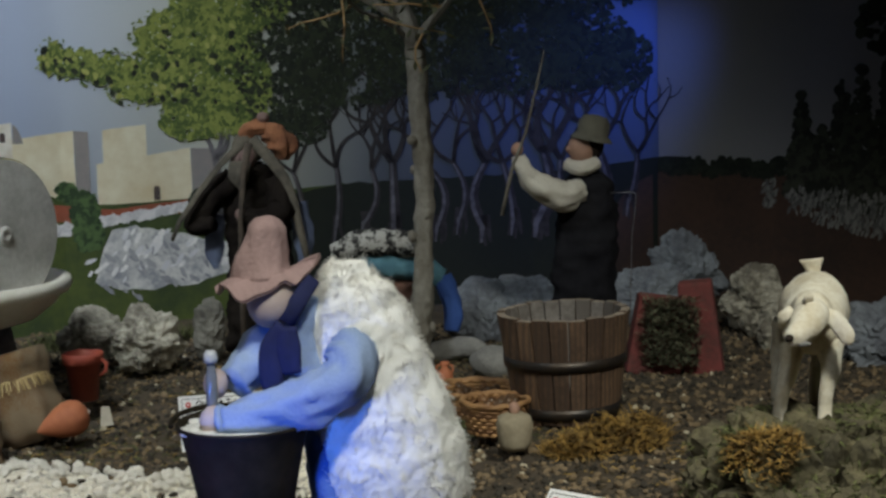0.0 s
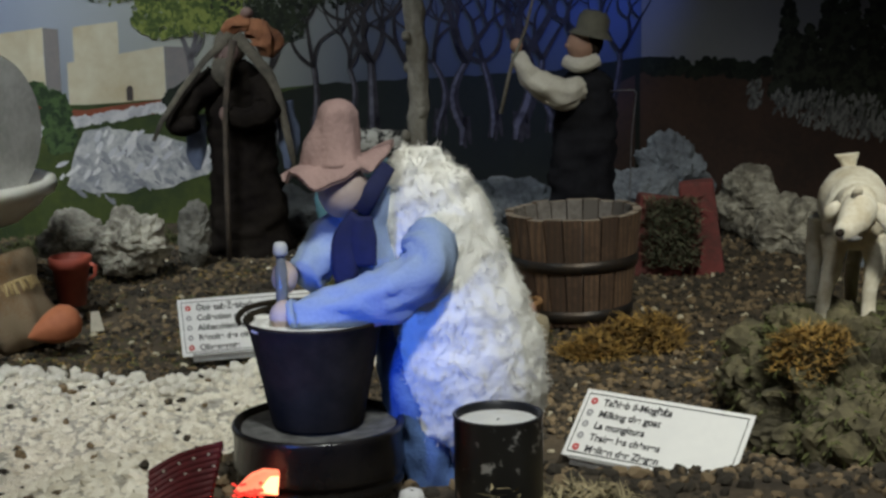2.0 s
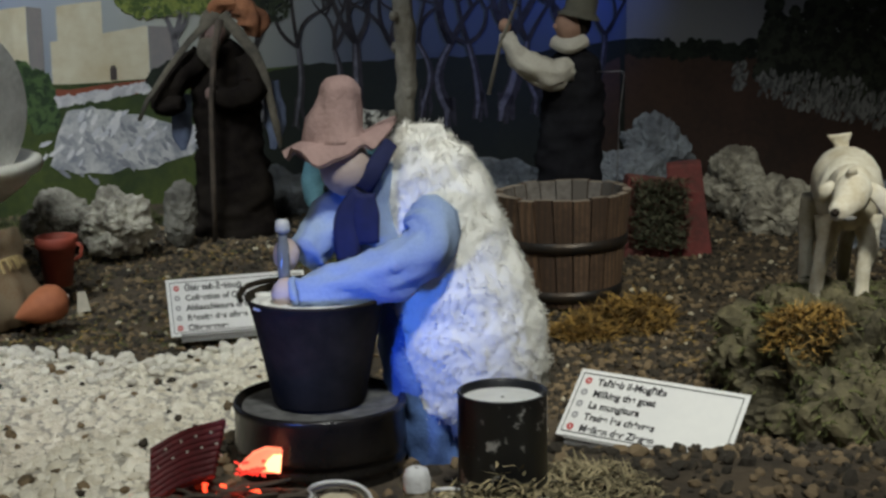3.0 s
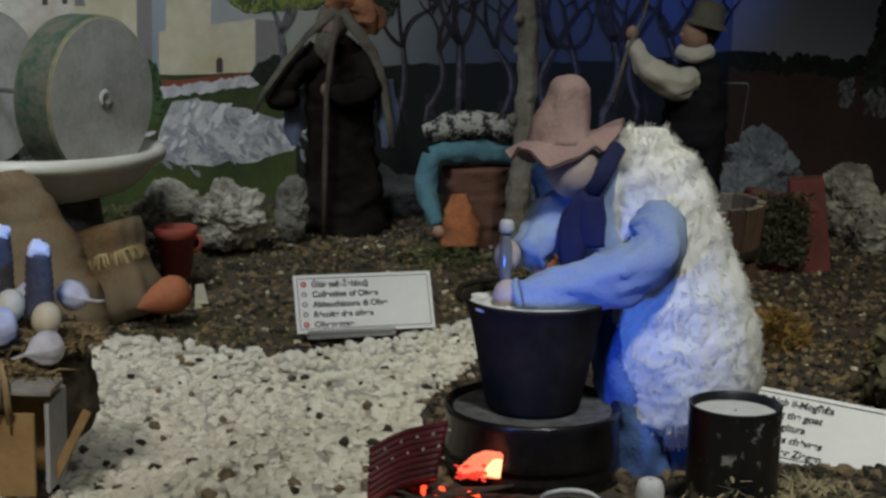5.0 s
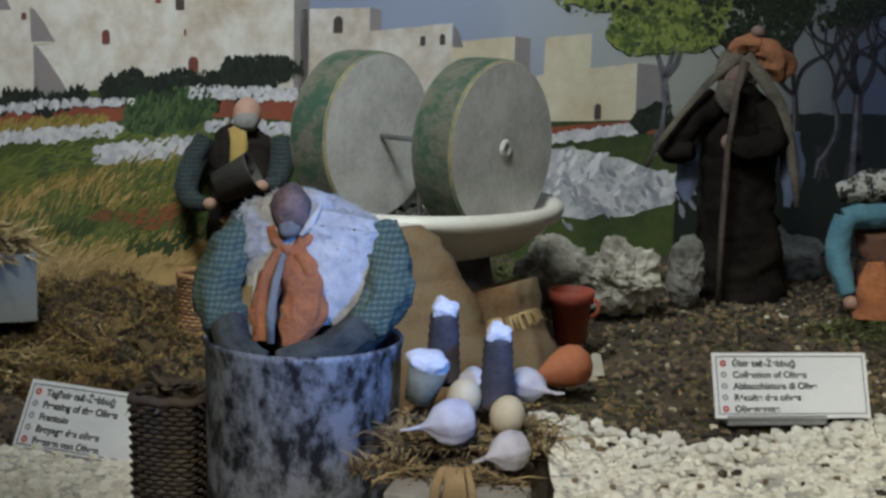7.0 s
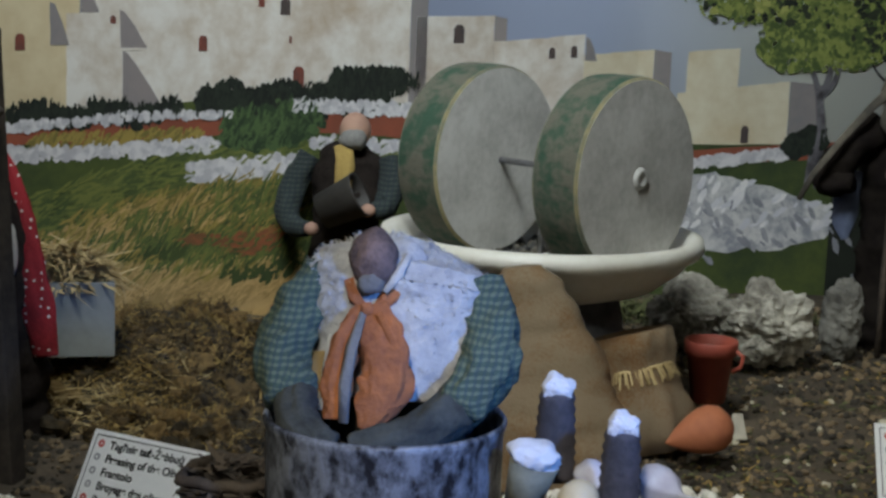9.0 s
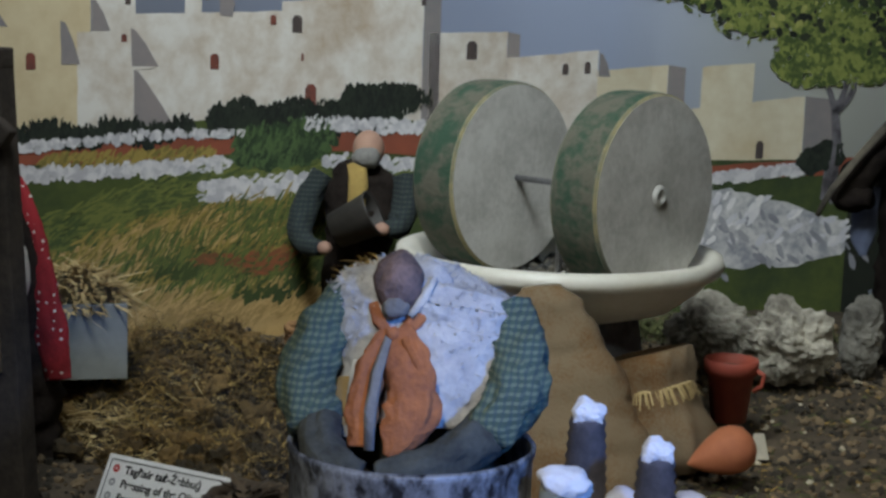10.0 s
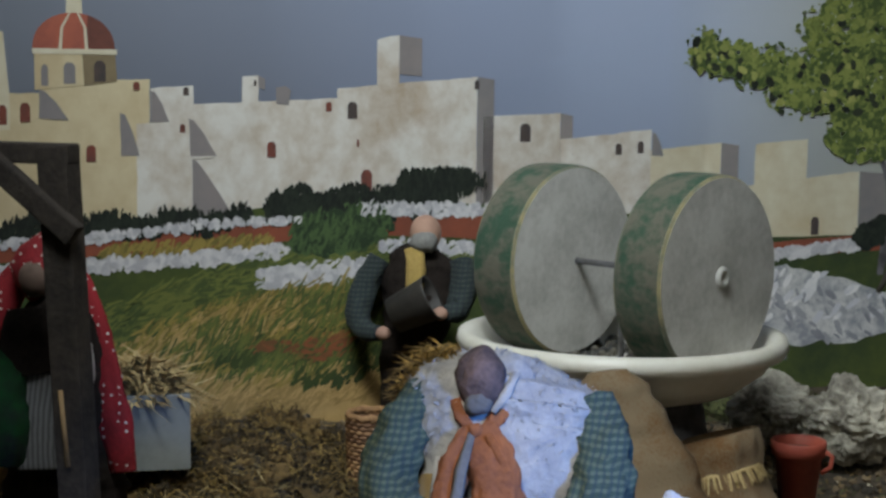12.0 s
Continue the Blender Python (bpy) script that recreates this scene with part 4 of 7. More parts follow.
for k in range(500):
    a, r = pr.uniform(0, 6.283), 0.115 * math.sqrt(pr.random())
    pulp.ball((r * math.cos(a), r * math.sin(a), 0.152 + 0.10 * (r - 0.05) * 0.5 + pr.uniform(0, 0.004)), 0.0045 * pr.uniform(0.6, 1.2), 0, 1, soft=False)
tagged(part("olive_pulp", pulp, mat("crushed_olive", (0.10, 0.09, 0.07), (0.03, 0.03, 0.03), 60, 0.6, isle=0.8, bump=0), mill), kind="stuff")
part("upright", Shape().tube([(0, 0, 0.15), (0, 0, 0.262)], [0.003, 0.003], 0, 12), grey_metal, mill)
ax = radians(-26)
part("axle", Shape().tube([(-0.105 * math.cos(ax), -0.105 * math.sin(ax), 0.244), (0.105 * math.cos(ax), 0.105 * math.sin(ax), 0.244)], [0.003, 0.003], 0, 12), grey_metal, mill)
for sgn in (-1, 1):
    R0, th = 0.090, 0.025
    prof = [(0.001, -th - 0.002), (0.06, -th - 0.001), (R0 - 0.003, -th), (R0 - 0.0008, -th + 0.003), (R0, -th + 0.01), (R0, th - 0.01), (R0 - 0.0008, th - 0.003), (R0 - 0.003, th), (0.06, th + 0.001), (0.001, th + 0.002)]
    st = Shape()
    M = Matrix.Translation((sgn * 0.081 * math.cos(ax), sgn * 0.081 * math.sin(ax), 0.244)) @ Matrix.Rotation(ax, 4, "Z") @ Matrix.Rotation(radians(90), 4, "Y")
    st.lathe(prof[:3], 0, 72, M)
    st.lathe(prof[2:4], 2, 72, M)
    st.lathe(prof[3:7], 1, 72, M, wob=0.004)
    st.lathe(prof[6:8], 2, 72, M)
    st.lathe(prof[7:], 0, 72, M)
    w = part("millstone", st, [millface, millrim, milledge], mill, "pale stone wheel with a mossy green rim")
    part("hub", Shape().lathe([(0.001, th + 0.0030), (0.0040, th + 0.0030), (0.0046, th + 0.0052), (0.0085, th + 0.0048), (0.0105, th + 0.0010), (0.0108, th - 0.002)], 0, 24, M if sgn > 0 else M @ Matrix.Rotation(math.pi, 4, "X")), millface, w)


# ---- barrel of staves ----
stave_in = mat("greyed_inner_stave", (0.22, 0.20, 0.185), (0.12, 0.105, 0.095), 30, 0.8, bump=0.3, rnd=0.4)
stave_top = mat("sawn_stave_top", (0.36, 0.30, 0.24), (0.22, 0.18, 0.14), 40, 0.8, bump=0.3, rnd=0.3)


def tub(name, label, c, r_top, r_bot, h, n, lean=(0, 0)):
    t = thing(name, label, "tub", c)
    t.matrix_basis = Matrix.Translation(c) @ Euler((radians(lean[0]), radians(lean[1]), 0.2)).to_matrix().to_4x4()
    for k in range(n):
        a0, a1 = 2 * math.pi * (k + 0.04) / n, 2 * math.pi * (k + 0.96) / n
        vs = []
        for z in (0, h):
            r = r_bot + (r_top - r_bot) * z / h
            for rr in (r, r - 0.009):
                for a in (a0, 0.5 * (a0 + a1), a1):
                    vs.append((rr * math.cos(a), rr * math.sin(a), z + 0.001 * math.sin(k * 2.3)))
        fs = [(0, 1, 7, 6), (1, 2, 8, 7), (4, 3, 9, 10), (5, 4, 10, 11), (6, 7, 10, 9), (7, 8, 11, 10), (0, 3, 4, 1), (1, 4, 5, 2), (0, 6, 9, 3), (2, 5, 11, 8)]
        st = Shape().add(vs, fs[:2] + fs[6:], 0, False).add(vs, fs[2:4], 1, False).add(vs, fs[4:6], 2, False)
        part("stave", st, [wood, stave_in, stave_top], t)
    for z in (0.10, 0.56):
        r = r_bot + (r_top - r_bot) * z + 0.0012
        part("hoop", Shape().lathe([(r - 0.0008, z * h - 0.006), (r + 0.0004, z * h - 0.006), (r + 0.0012, z * h + 0.006), (r, z * h + 0.006)], 0, 48), iron, t, "dark iron hoop")
    part("bottom", Shape().lathe([(0.001, 0.012), (r_bot - 0.006, 0.012), (r_bot - 0.006, 0.006), (0.001, 0.006)], 0, 40), wood, t)
    return t


tub("wooden_tub", "open wooden stave tub with dark iron hoops, on the earth", (0.144, 1.505, 0.036), 0.074, 0.058, 0.118, 22, (0, -1.5))

# ---- tree with a knotty grey trunk ----
tree = thing("olive_tree", "small olive tree with knotty grey trunk and sparse dry leaves", "tree", (0, 0, 0))
tr = Shape()
tr.tube([(-0.047, 1.80, 0.015), (-0.046, 1.80, 0.06), (-0.040, 1.80, 0.11), (-0.036, 1.80, 0.20), (-0.033, 1.80, 0.27), (-0.037, 1.80, 0.36), (-0.040, 1.80, 0.42), (-0.046, 1.80, 0.47), (-0.066, 1.80, 0.52)], [0.020, 0.0145, 0.0145, 0.0115, 0.0125, 0.0125, 0.013, 0.011, 0.008], 0, 18, wob=0.25)
for z, a in ((0.085, 0.3), (0.115, 2.8), (0.205, 3.4), (0.235, -0.5), (0.29, 2.2), (0.33, 4.0)):
    tr.ball((-0.040 + 0.011 * math.cos(a), 1.80 + 0.011 * math.sin(a) - 0.004, z), (0.006, 0.006, 0.008), 0, 2, 0.3, 90)
part("trunk", tr, bark, tree)
br = random.Random(3)
tips = []
for k, (b, d, ln, w) in enumerate((((-0.044, 1.80, 0.45), (0.6, -0.15, 0.7), 0.17, 0.006), ((-0.05, 1.80, 0.48), (-0.8, -0.2, 0.6), 0.18, 0.007), ((-0.046, 1.8, 0.44), (0.35, -0.5, 0.5), 0.14, 0.004), ((-0.06, 1.8, 0.51), (0.1, -0.3, 0.9), 0.2, 0.006), ((-0.05, 1.8, 0.46), (-0.4, -0.6, 0.5), 0.18, 0.004))):
    P, q, dd = [], Vector(b), Vector(d).normalized()
    for j in range(7):
        P.append(q.copy())
        dd = (dd + Vector((br.uniform(-0.25, 0.25), br.uniform(-0.2, 0.2), br.uniform(-0.2, 0.15)))).normalized()
        q += dd * ln / 6
    part("limb", Shape().tube(P, [w * (1 - 0.12 * j) for j in range(7)], 0, 9, wob=0.2), bark, tree)
    tips += P[2:]
for k, p in enumerate(tips[::2]):
    P, q, dd = [], p.copy(), Vector((br.uniform(-1, 1), br.uniform(-1, 0.2), br.uniform(-0.7, 0.7))).normalized()
    for j in range(5):
        P.append(q.copy())
        dd = (dd + Vector((br.uniform(-0.4, 0.4), br.uniform(-0.3, 0.3), br.uniform(-0.4, 0.2)))).normalized()
        q += dd * 0.022
    tr2 = Shape().tube(P, [0.0017, 0.0015, 0.0013, 0.001, 0.0007], 0, 5)
    part("twig", tr2, wood_pale, tree)
    tips += P[1:]
lv = Shape()
for p in tips[20:]:
    for _ in range(3):
        d = Vector((br.uniform(-1, 1), br.uniform(-1, 1), br.uniform(-1, 0.5))).normalized()
        s = d.cross(Vector((br.uniform(-1, 1), 0.3, 0.8))).normalized() * 0.0032
        L = br.uniform(0.012, 0.022)
        lv.add([p, p + d * L * 0.5 + s, p + d * L, p + d * L * 0.5 - s], [(0, 1, 2, 3)], 0, False)
tagged(part("crown", lv, leaf_real, tree), kind="stuff")


# ---- boulders and rocks ----
rock("limestone_rock", (-0.481, 1.80, 0.078), (0.040, 0.032, 0.038), rock_grey, "rough pale limestone rock beside the mill", 1.0, group="rocks behind the pots")
rock("limestone_rock", (-0.400, 1.77, 0.078), (0.046, 0.036, 0.042), rock_grey, "rough grey pitted limestone rock on the earth", 2.0, group="rocks behind the pots")
# little light on this rock, put into a darker limestone colour
rock("limestone_rock", (-0.327, 1.83, 0.080), (0.021, 0.024, 0.042), mat("shaded_limestone", (0.22, 0.21, 0.18), (0.09, 0.085, 0.075), 26, 0.92, bump=1.0, fine=120), "upright rough grey limestone rock by the shepherd", 3.0, group="rocks behind the pots")
rock("grey_boulder", (0.33, 2.16, 0.10), (0.055, 0.04, 0.062), rock_blue, "bluish grey rough boulder below the painted slope", 4.0, group="boulders by the tub")
rock("grey_boulder", (0.27, 2.06, 0.075), (0.07, 0.04, 0.05), rock_blue, "dim bluish grey boulder on the earth", 5.0, group="boulders by the tub")
rock("grey_boulder", (0.415, 1.98, 0.085), (0.045, 0.04, 0.045), rock_grey, "rough grey boulder beside the red slab", 6.0, group="boulders by the tub")
rock("grey_boulder", (0.455, 1.88, 0.06), (0.055, 0.04, 0.045), rock_grey, "low rough grey boulder on the earth", 7.0, group="boulders by the tub")
rock("grey_boulder", (0.55, 1.8, 0.06), (0.06, 0.05, 0.05), rock_blue, "dim rough grey boulder behind the goat", 8.0, group="boulders by the tub")
rock("dark_boulder", (0.03, 1.98, 0.07), (0.05, 0.04, 0.05), rock_blue, "dark round boulder behind the tree", 9.0, 0.3, group="boulders by the tub")
rock("dark_boulder", (0.10, 2.0, 0.075), (0.06, 0.04, 0.045), rock_blue, "dark rough boulder under the grove", 10.0, 0.4, group="boulders by the tub")
rock("dark_boulder", (-0.25, 2.08, 0.06), (0.09, 0.04, 0.045), rock_blue, "dark low boulder behind the shepherd", 11.0, 0.4, group="boulders by the tub")


def fur(sh, src, count, length, mi, seed, droop=0.6, zmin=-9.0, thin=0.22):
    """Short tufts over the faces of a shape, hanging a little."""
    R = random.Random(seed)
    vs = [Vector(v) for v in src.v]
    faces = [f for f in src.f if len(f) in (3, 4)]
    for _ in range(count):
        f = R.choice(faces)
        a, b, c = vs[f[0]], vs[f[1]], vs[f[2]]
        n = (b - a).cross(c - a)
        if n.length < 1e-12:
            continue
        n.normalize()
        u, w = R.random(), R.random()
        p = a + (b - a) * u + (vs[f[-1]] - a) * w
        if p.z < zmin:
            continue
        d = (n * R.uniform(0.15, 0.5) + Vector((R.uniform(-0.5, 0.5), R.uniform(-0.5, 0.5), R.uniform(-0.3, 0.3) - droop))).normalized()
        L = length * R.uniform(0.5, 1.3)
        t = d.cross(n)
        t = t.normalized() * length * thin if t.length > 1e-6 else Vector((length * 0.2, 0, 0))
        q = p + d * L * 0.55 + n * length * 0.12
        sh.add([p - t, p + t, q + t * 0.8, p + d * L, q - t * 0.8], [(0, 1, 2, 3, 4)], mi, False)

def cliff(name, c, r, m, label, seed, cell=26.0, sub=6, tufts=3000):
    """A steep blocky rock split by cracks into lobes."""
    vs, fs = ico(sub)
    out = []
    for p in vs:
        e = (abs(p.x) ** 5 + abs(p.y) ** 5 + abs(p.z) ** 5) ** 0.2
        q = Vector((p.x * r[0], p.y * r[1], p.z * r[2])) / e
        w = Vector((q.x * cell, q.y * cell, q.z * cell * 0.55)) + Vector((seed, seed * 1.7, seed * 0.6))
        w += Vector((noise.noise(w * 1.3), noise.noise(w * 1.3 + Vector((5, 5, 5))), 0)) * 0.5
        d = noise.voronoi(w)[0]
        crack = 1 - min(1.0, (d[1] - d[0]) / 0.28)
        k = 0.10 * (0.5 - d[0]) - 0.16 * crack ** 1.5 + 0.10 * noise.fractal(q * 60, 0.8, 2.2, 5) + 0.16 * noise.noise(q * 11 + Vector((seed, 0, 0)))
        out.append(q * (1 + k))
    body = Shape().add(out, fs, 0, False)
    fur(body, body, tufts, 0.0085, 1, int(seed), 0.35, 0.0, 0.10)
    return one(name, body, [m, moss_green], label, "rock", pose(*c))


cliff("goat_mound", (0.374, 1.110, 0.028), (0.126, 0.088, 0.098), rock_brown, "steep cracked brown rock mound under the goat", 12.0)
cliff("goat_mound", (0.372, 0.990, 0.016), (0.085, 0.045, 0.070), rock_brown, "lower cracked brown rock in front of the mound", 13.0, 30.0, 5)
cliff("goat_mound", (0.520, 1.02, 0.028), (0.08, 0.07, 0.085), rock_brown, "cracked brown rock beside the goat's mound", 14.0, 28.0, 5)
# red slab in two steps with moss between
slab = thing("red_slab", "broken red-painted slab with grey moss, standing behind the tub", "slab", (0.285, 1.75, 0.03))
for nm, c, s, rt in (("slab_piece", (-0.025, 0, 0.05), (0.07, 0.04, 0.10), (0, 8, 4)), ("slab_piece", (0.03, 0.005, 0.055), (0.05, 0.04, 0.125), (0, -6, -8))):
    part(nm, Shape().box(c, s, 0, rt, 0.004, 0.85), brick_red, slab)
mo = Shape()
blades(mo, [(0.276, 1.722, 0.036, 0.014, 0.0)], 2300, 0.013, 0.0016, 17, 0.8, 0, lambda x, y: 0.045 + 0.085 * random.Random(int(x * 1e5)).random())
tagged(part("slab_moss", mo, mat("grey_moss", (0.17, 0.165, 0.105), (0.07, 0.068, 0.04), 40, 0.95, bump=0, isle=0.9), slab, m=Matrix.Translation((-0.285, -1.75, -0.03))), kind="stuff")

# ---- dolls: each one plain mesh ----
def woolly(pts, radii, flat, amp, rings=46, seg=72, freq=110.0):
    """A dense tube whose skin is lumpy like wool."""
    P = [Vector(p) for p in pts]
    sh = Shape()
    n = len(P) - 1
    for i in range(rings + 1):
        u = n * i / rings
        k = min(int(u), n - 1)
        w = u - k
        w2 = w
        c = P[k].lerp(P[k + 1], w2)
        r = radii[k] + (radii[k + 1] - radii[k]) * (w * w * (3 - 2 * w))
        d = (P[k + 1] - P[k]).lerp(P[min(k + 2, n)] - P[min(k + 1, n - 1)], w * 0.5).normalized()
        x = d.cross(Vector((0.03, 1.0, 0.02))).normalized()
        y = d.cross(x)
        for j in range(seg):
            a = 2 * math.pi * j / seg
            nrm = x * math.cos(a) + y * math.sin(a) * flat
            q = c + nrm * r
            q += nrm * (amp * noise.noise(q * freq) + 0.7 * amp * noise.noise(q * freq * 2.3) + 0.4 * amp * noise.noise(q * freq * 5))
            sh.v.append(q)
    for i in range(rings):
        for j in range(seg):
            sh.f.append((i * seg + j, i * seg + (j + 1) % seg, (i + 1) * seg + (j + 1) % seg, (i + 1) * seg + j))
    sh.f += [tuple(reversed(range(seg))), tuple(range(rings * seg, rings * seg + seg))]
    sh.m, sh.s = [0] * len(sh.f), [True] * len(sh.f)
    return sh


def head(sh, c, r, mi, nose=None):
    """A plain oval head with a bare hint of a nose."""
    sh.ball(c, (r * 0.86, r * 0.86, r), mi, 3)
    if nose is None:
        return
    n = Vector(nose).normalized()
    sh.ball(Vector(c) + n * r * 0.86 + Vector((0, 0, -r * 0.1)), (r * 0.16, r * 0.16, r * 0.2), mi, 2)


# cheese maker in a fleece, bent over the pail
sh = Shape()
C_HAT, C_SKIN, C_BLUE, C_NAVY, C_WOOL, C_CORE = range(6)
coat = woolly([(-0.0140, 0.735, 0.3125), (-0.0035, 0.735, 0.3030), (0.0030, 0.735, 0.2880), (0.0080, 0.736, 0.2680), (0.0145, 0.738, 0.240), (0.0195, 0.738, 0.212), (0.0235, 0.738, 0.190), (0.0255, 0.738, 0.172), (0.0262, 0.738, 0.152), (0.028, 0.738, 0.132)], [0.007, 0.019, 0.0285, 0.0345, 0.0390, 0.0455, 0.0490, 0.0490, 0.046, 0.030], 0.9, 0.0017, 150, 180, 62.0)
sh.add(coat.v, coat.f, C_CORE)


def pile(sh, src, count, length, width, mi, seed):
    """Long soft pile whose strands lie together in tufts."""
    R = random.Random(seed)
    vs = [Vector(v) for v in src.v]
    faces = [f for f in src.f if len(f) == 4]
    for _ in range(count):
        f = R.choice(faces)
        a, b, c = vs[f[0]], vs[f[1]], vs[f[3]]
        n = (b - a).cross(c - a)
        if n.length < 1e-12:
            continue
        n.normalize()
        p = a + (b - a) * R.random() + (c - a) * R.random()
        q = p * 95
        flow = Vector((noise.noise(q), noise.noise(q + Vector((9, 2, 5))), noise.noise(q + Vector((3, 7, 1))) - 0.25)) * 1.5
        d = (n * R.uniform(0.25, 0.6) + flow + Vector((R.uniform(-1, 1), R.uniform(-1, 1), R.uniform(-1, 1))) * 0.22).normalized()
        L = length * R.uniform(0.6, 1.2)
        t = d.cross(n)
        t = t.normalized() * width if t.length > 1e-6 else Vector((width, 0, 0))
        m = p + d * L * 0.55 + n * L * 0.10
        sh.add([p - t, p + t, m + t, p + d * L, m - t], [(0, 1, 2, 3, 4)], mi, False)


pile(sh, coat, 11000, 0.0042, 0.00024, C_WOOL, 4)
# trousers
sh.tube([(-0.008, 0.735, 0.232), (-0.010, 0.728, 0.195), (-0.002, 0.722, 0.155), (0.008, 0.722, 0.104)], [0.017, 0.0195, 0.0195, 0.0165], 6, 24, wob=0.22)
sh.tube([(0.026, 0.745, 0.19), (0.026, 0.738, 0.15), (0.026, 0.735, 0.104)], [0.022, 0.0215, 0.0175], 6, 24, wob=0.22)
# shirt front and neckerchief
sh.tube([(-0.028, 0.722, 0.298), (-0.034, 0.722, 0.276), (-0.030, 0.724, 0.250), (-0.018, 0.728, 0.225)], [0.012, 0.016, 0.018, 0.018], C_BLUE, 18, wob=0.12)
sh.tube([(-0.018, 0.712, 0.308), (-0.025, 0.702, 0.297), (-0.0335, 0.699, 0.283)], [0.0050, 0.0055, 0.0060], C_NAVY, 16, flat=0.5, wob=0.12)
sh.tube([(-0.0340, 0.698, 0.281), (-0.0430, 0.698, 0.268), (-0.0430, 0.698, 0.252), (-0.0415, 0.699, 0.236)], [0.0060, 0.0065, 0.0080, 0.0070], C_NAVY, 18, flat=0.4, wob=0.15)
sh.tube([(-0.0325, 0.697, 0.281), (-0.0320, 0.697, 0.266), (-0.0310, 0.698, 0.252)], [0.0060, 0.0075, 0.0070], C_NAVY, 18, flat=0.4, wob=0.15)
# near arm: full shoulder, bent elbow, gathered cuff; far arm
sh.tube([(0.0000, 0.712, 0.266), (0.0060, 0.702, 0.262), (0.0040, 0.693, 0.250), (-0.012, 0.688, 0.2395), (-0.034, 0.687, 0.2330), (-0.056, 0.688, 0.2270), (-0.070, 0.688, 0.2235)], [0.0110, 0.0150, 0.0168, 0.0160, 0.0135, 0.0128, 0.0118], C_BLUE, 26, wob=0.26)
sh.tube([(-0.0705, 0.688, 0.2235), (-0.0745, 0.688, 0.2225)], [0.0122, 0.0105], C_BLUE, 20, wob=0.2)
sh.ball((-0.0785, 0.689, 0.2255), (0.0085, 0.008, 0.0085), C_SKIN, 3, 0.1, 80)
sh.tube([(-0.040, 0.728, 0.275), (-0.052, 0.722, 0.262), (-0.062, 0.713, 0.250), (-0.068, 0.706, 0.244)], [0.012, 0.0140, 0.0135, 0.0115], C_BLUE, 22, wob=0.3)
sh.ball((-0.0790, 0.702, 0.245), (0.0075, 0.0075, 0.0095), C_SKIN, 3, 0.1, 80)
# head under a drooping felt hat
head(sh, (-0.0440, 0.708, 0.2955), 0.0172, C_SKIN)
sh.tube([(-0.0500, 0.718, 0.3085), (-0.0505, 0.718, 0.3150), (-0.0490, 0.718, 0.3240), (-0.0475, 0.718, 0.3330), (-0.0465, 0.718, 0.3405), (-0.0460, 0.718, 0.3450), (-0.0460, 0.718, 0.3470)], [0.0195, 0.0168, 0.0142, 0.0130, 0.0118, 0.0080, 0.002], C_HAT, 28, wob=0.20)


def brim(u, v):
    a, r = 2 * math.pi * u, 0.0165 + 0.0155 * v
    lift = 0.0035 * v * math.cos(a) - 0.005 * v * v + 0.0048 * v * math.sin(2 * a + 0.9) + 0.0032 * v * math.sin(5 * a + 1.0) + 0.0012 * v * math.sin(11 * a)
    r *= 1 + 0.12 * v * math.sin(3 * a + 0.5)
    return (-0.0490 + r * math.cos(a), 0.718 + r * math.sin(a) * 0.85, 0.3105 + 0.12 * r * math.cos(a) + lift)


sh.sheet(brim, 52, 7, C_HAT, 0.0022)
one("cheesemaker_doll", sh, [felt_pink, mat("pale_clay", (0.60, 0.49, 0.45), (0.48, 0.37, 0.33), 40, 0.7, bump=0.15), shirt_blue, navy, fleece, wool_core, mat("blue_trouser_cloth", (0.13, 0.24, 0.55), (0.08, 0.15, 0.38), 24, 0.9, bump=0.5, fine=400)], "doll in a shaggy white fleece, blue shirt and pink felt hat", "doll")
bottle_glass = mat("grey_glass", (0.30, 0.32, 0.33), (0.22, 0.24, 0.25), 30, 0.12, bump=0.02, metal=0.2)
cb = thing("curd_bottle", "grey glass bottle with a pale cap held in the doll's fist", "bottle", (-0.0800, 0.695, 0.232))
part("body", Shape().lathe([(0.001, 0), (0.0034, 0.001), (0.0036, 0.004), (0.0036, 0.019), (0.0026, 0.023), (0.0026, 0.0275), (0.001, 0.028)], 0, 20), bottle_glass, cb)
part("cap", Shape().lathe([(0.0028, 0.0275), (0.0040, 0.028), (0.0043, 0.030), (0.0041, 0.033), (0.0030, 0.035), (0.001, 0.0355)], 0, 20), mat("pale_cap", (0.62, 0.64, 0.66), (0.5, 0.52, 0.55), 30, 0.3, bump=0.03), cb, "pale rounded cap")

# pail of curd on the drum stove
pail = thing("milk_pail", "dark metal pail filled with white curd, on the drum stove", "pail", (-0.062, 0.70, 0.158))
part("body", Shape().lathe([(0.001, 0.0), (0.0262, 0.0), (0.0272, 0.002), (0.0312, 0.022), (0.0360, 0.046), (0.0388, 0.058), (0.0412, 0.0625), (0.0420, 0.0638), (0.0412, 0.0648), (0.0385, 0.0625), (0.0345, 0.046), (0.0292, 0.022), (0.0245, 0.003), (0.001, 0.003)], 0, 64), pail_black, pail)
curd = Shape().lathe([(0.001, 0.0625), (0.010, 0.0628), (0.022, 0.0622), (0.032, 0.0612), (0.0385, 0.0600)], 0, 56, wob=0.03)
cr = random.Random(19)
for k in range(70):
    a, r = cr.uniform(0, 6.283), 0.036 * math.sqrt(cr.random())
    curd.ball((r * math.cos(a), r * math.sin(a), 0.0612), (cr.uniform(0.002, 0.006), cr.uniform(0.002, 0.005), cr.uniform(0.001, 0.0026)), 0, 2, 0.3, 120)
part("curd", curd, milk, pail, "white lumpy milk curd")
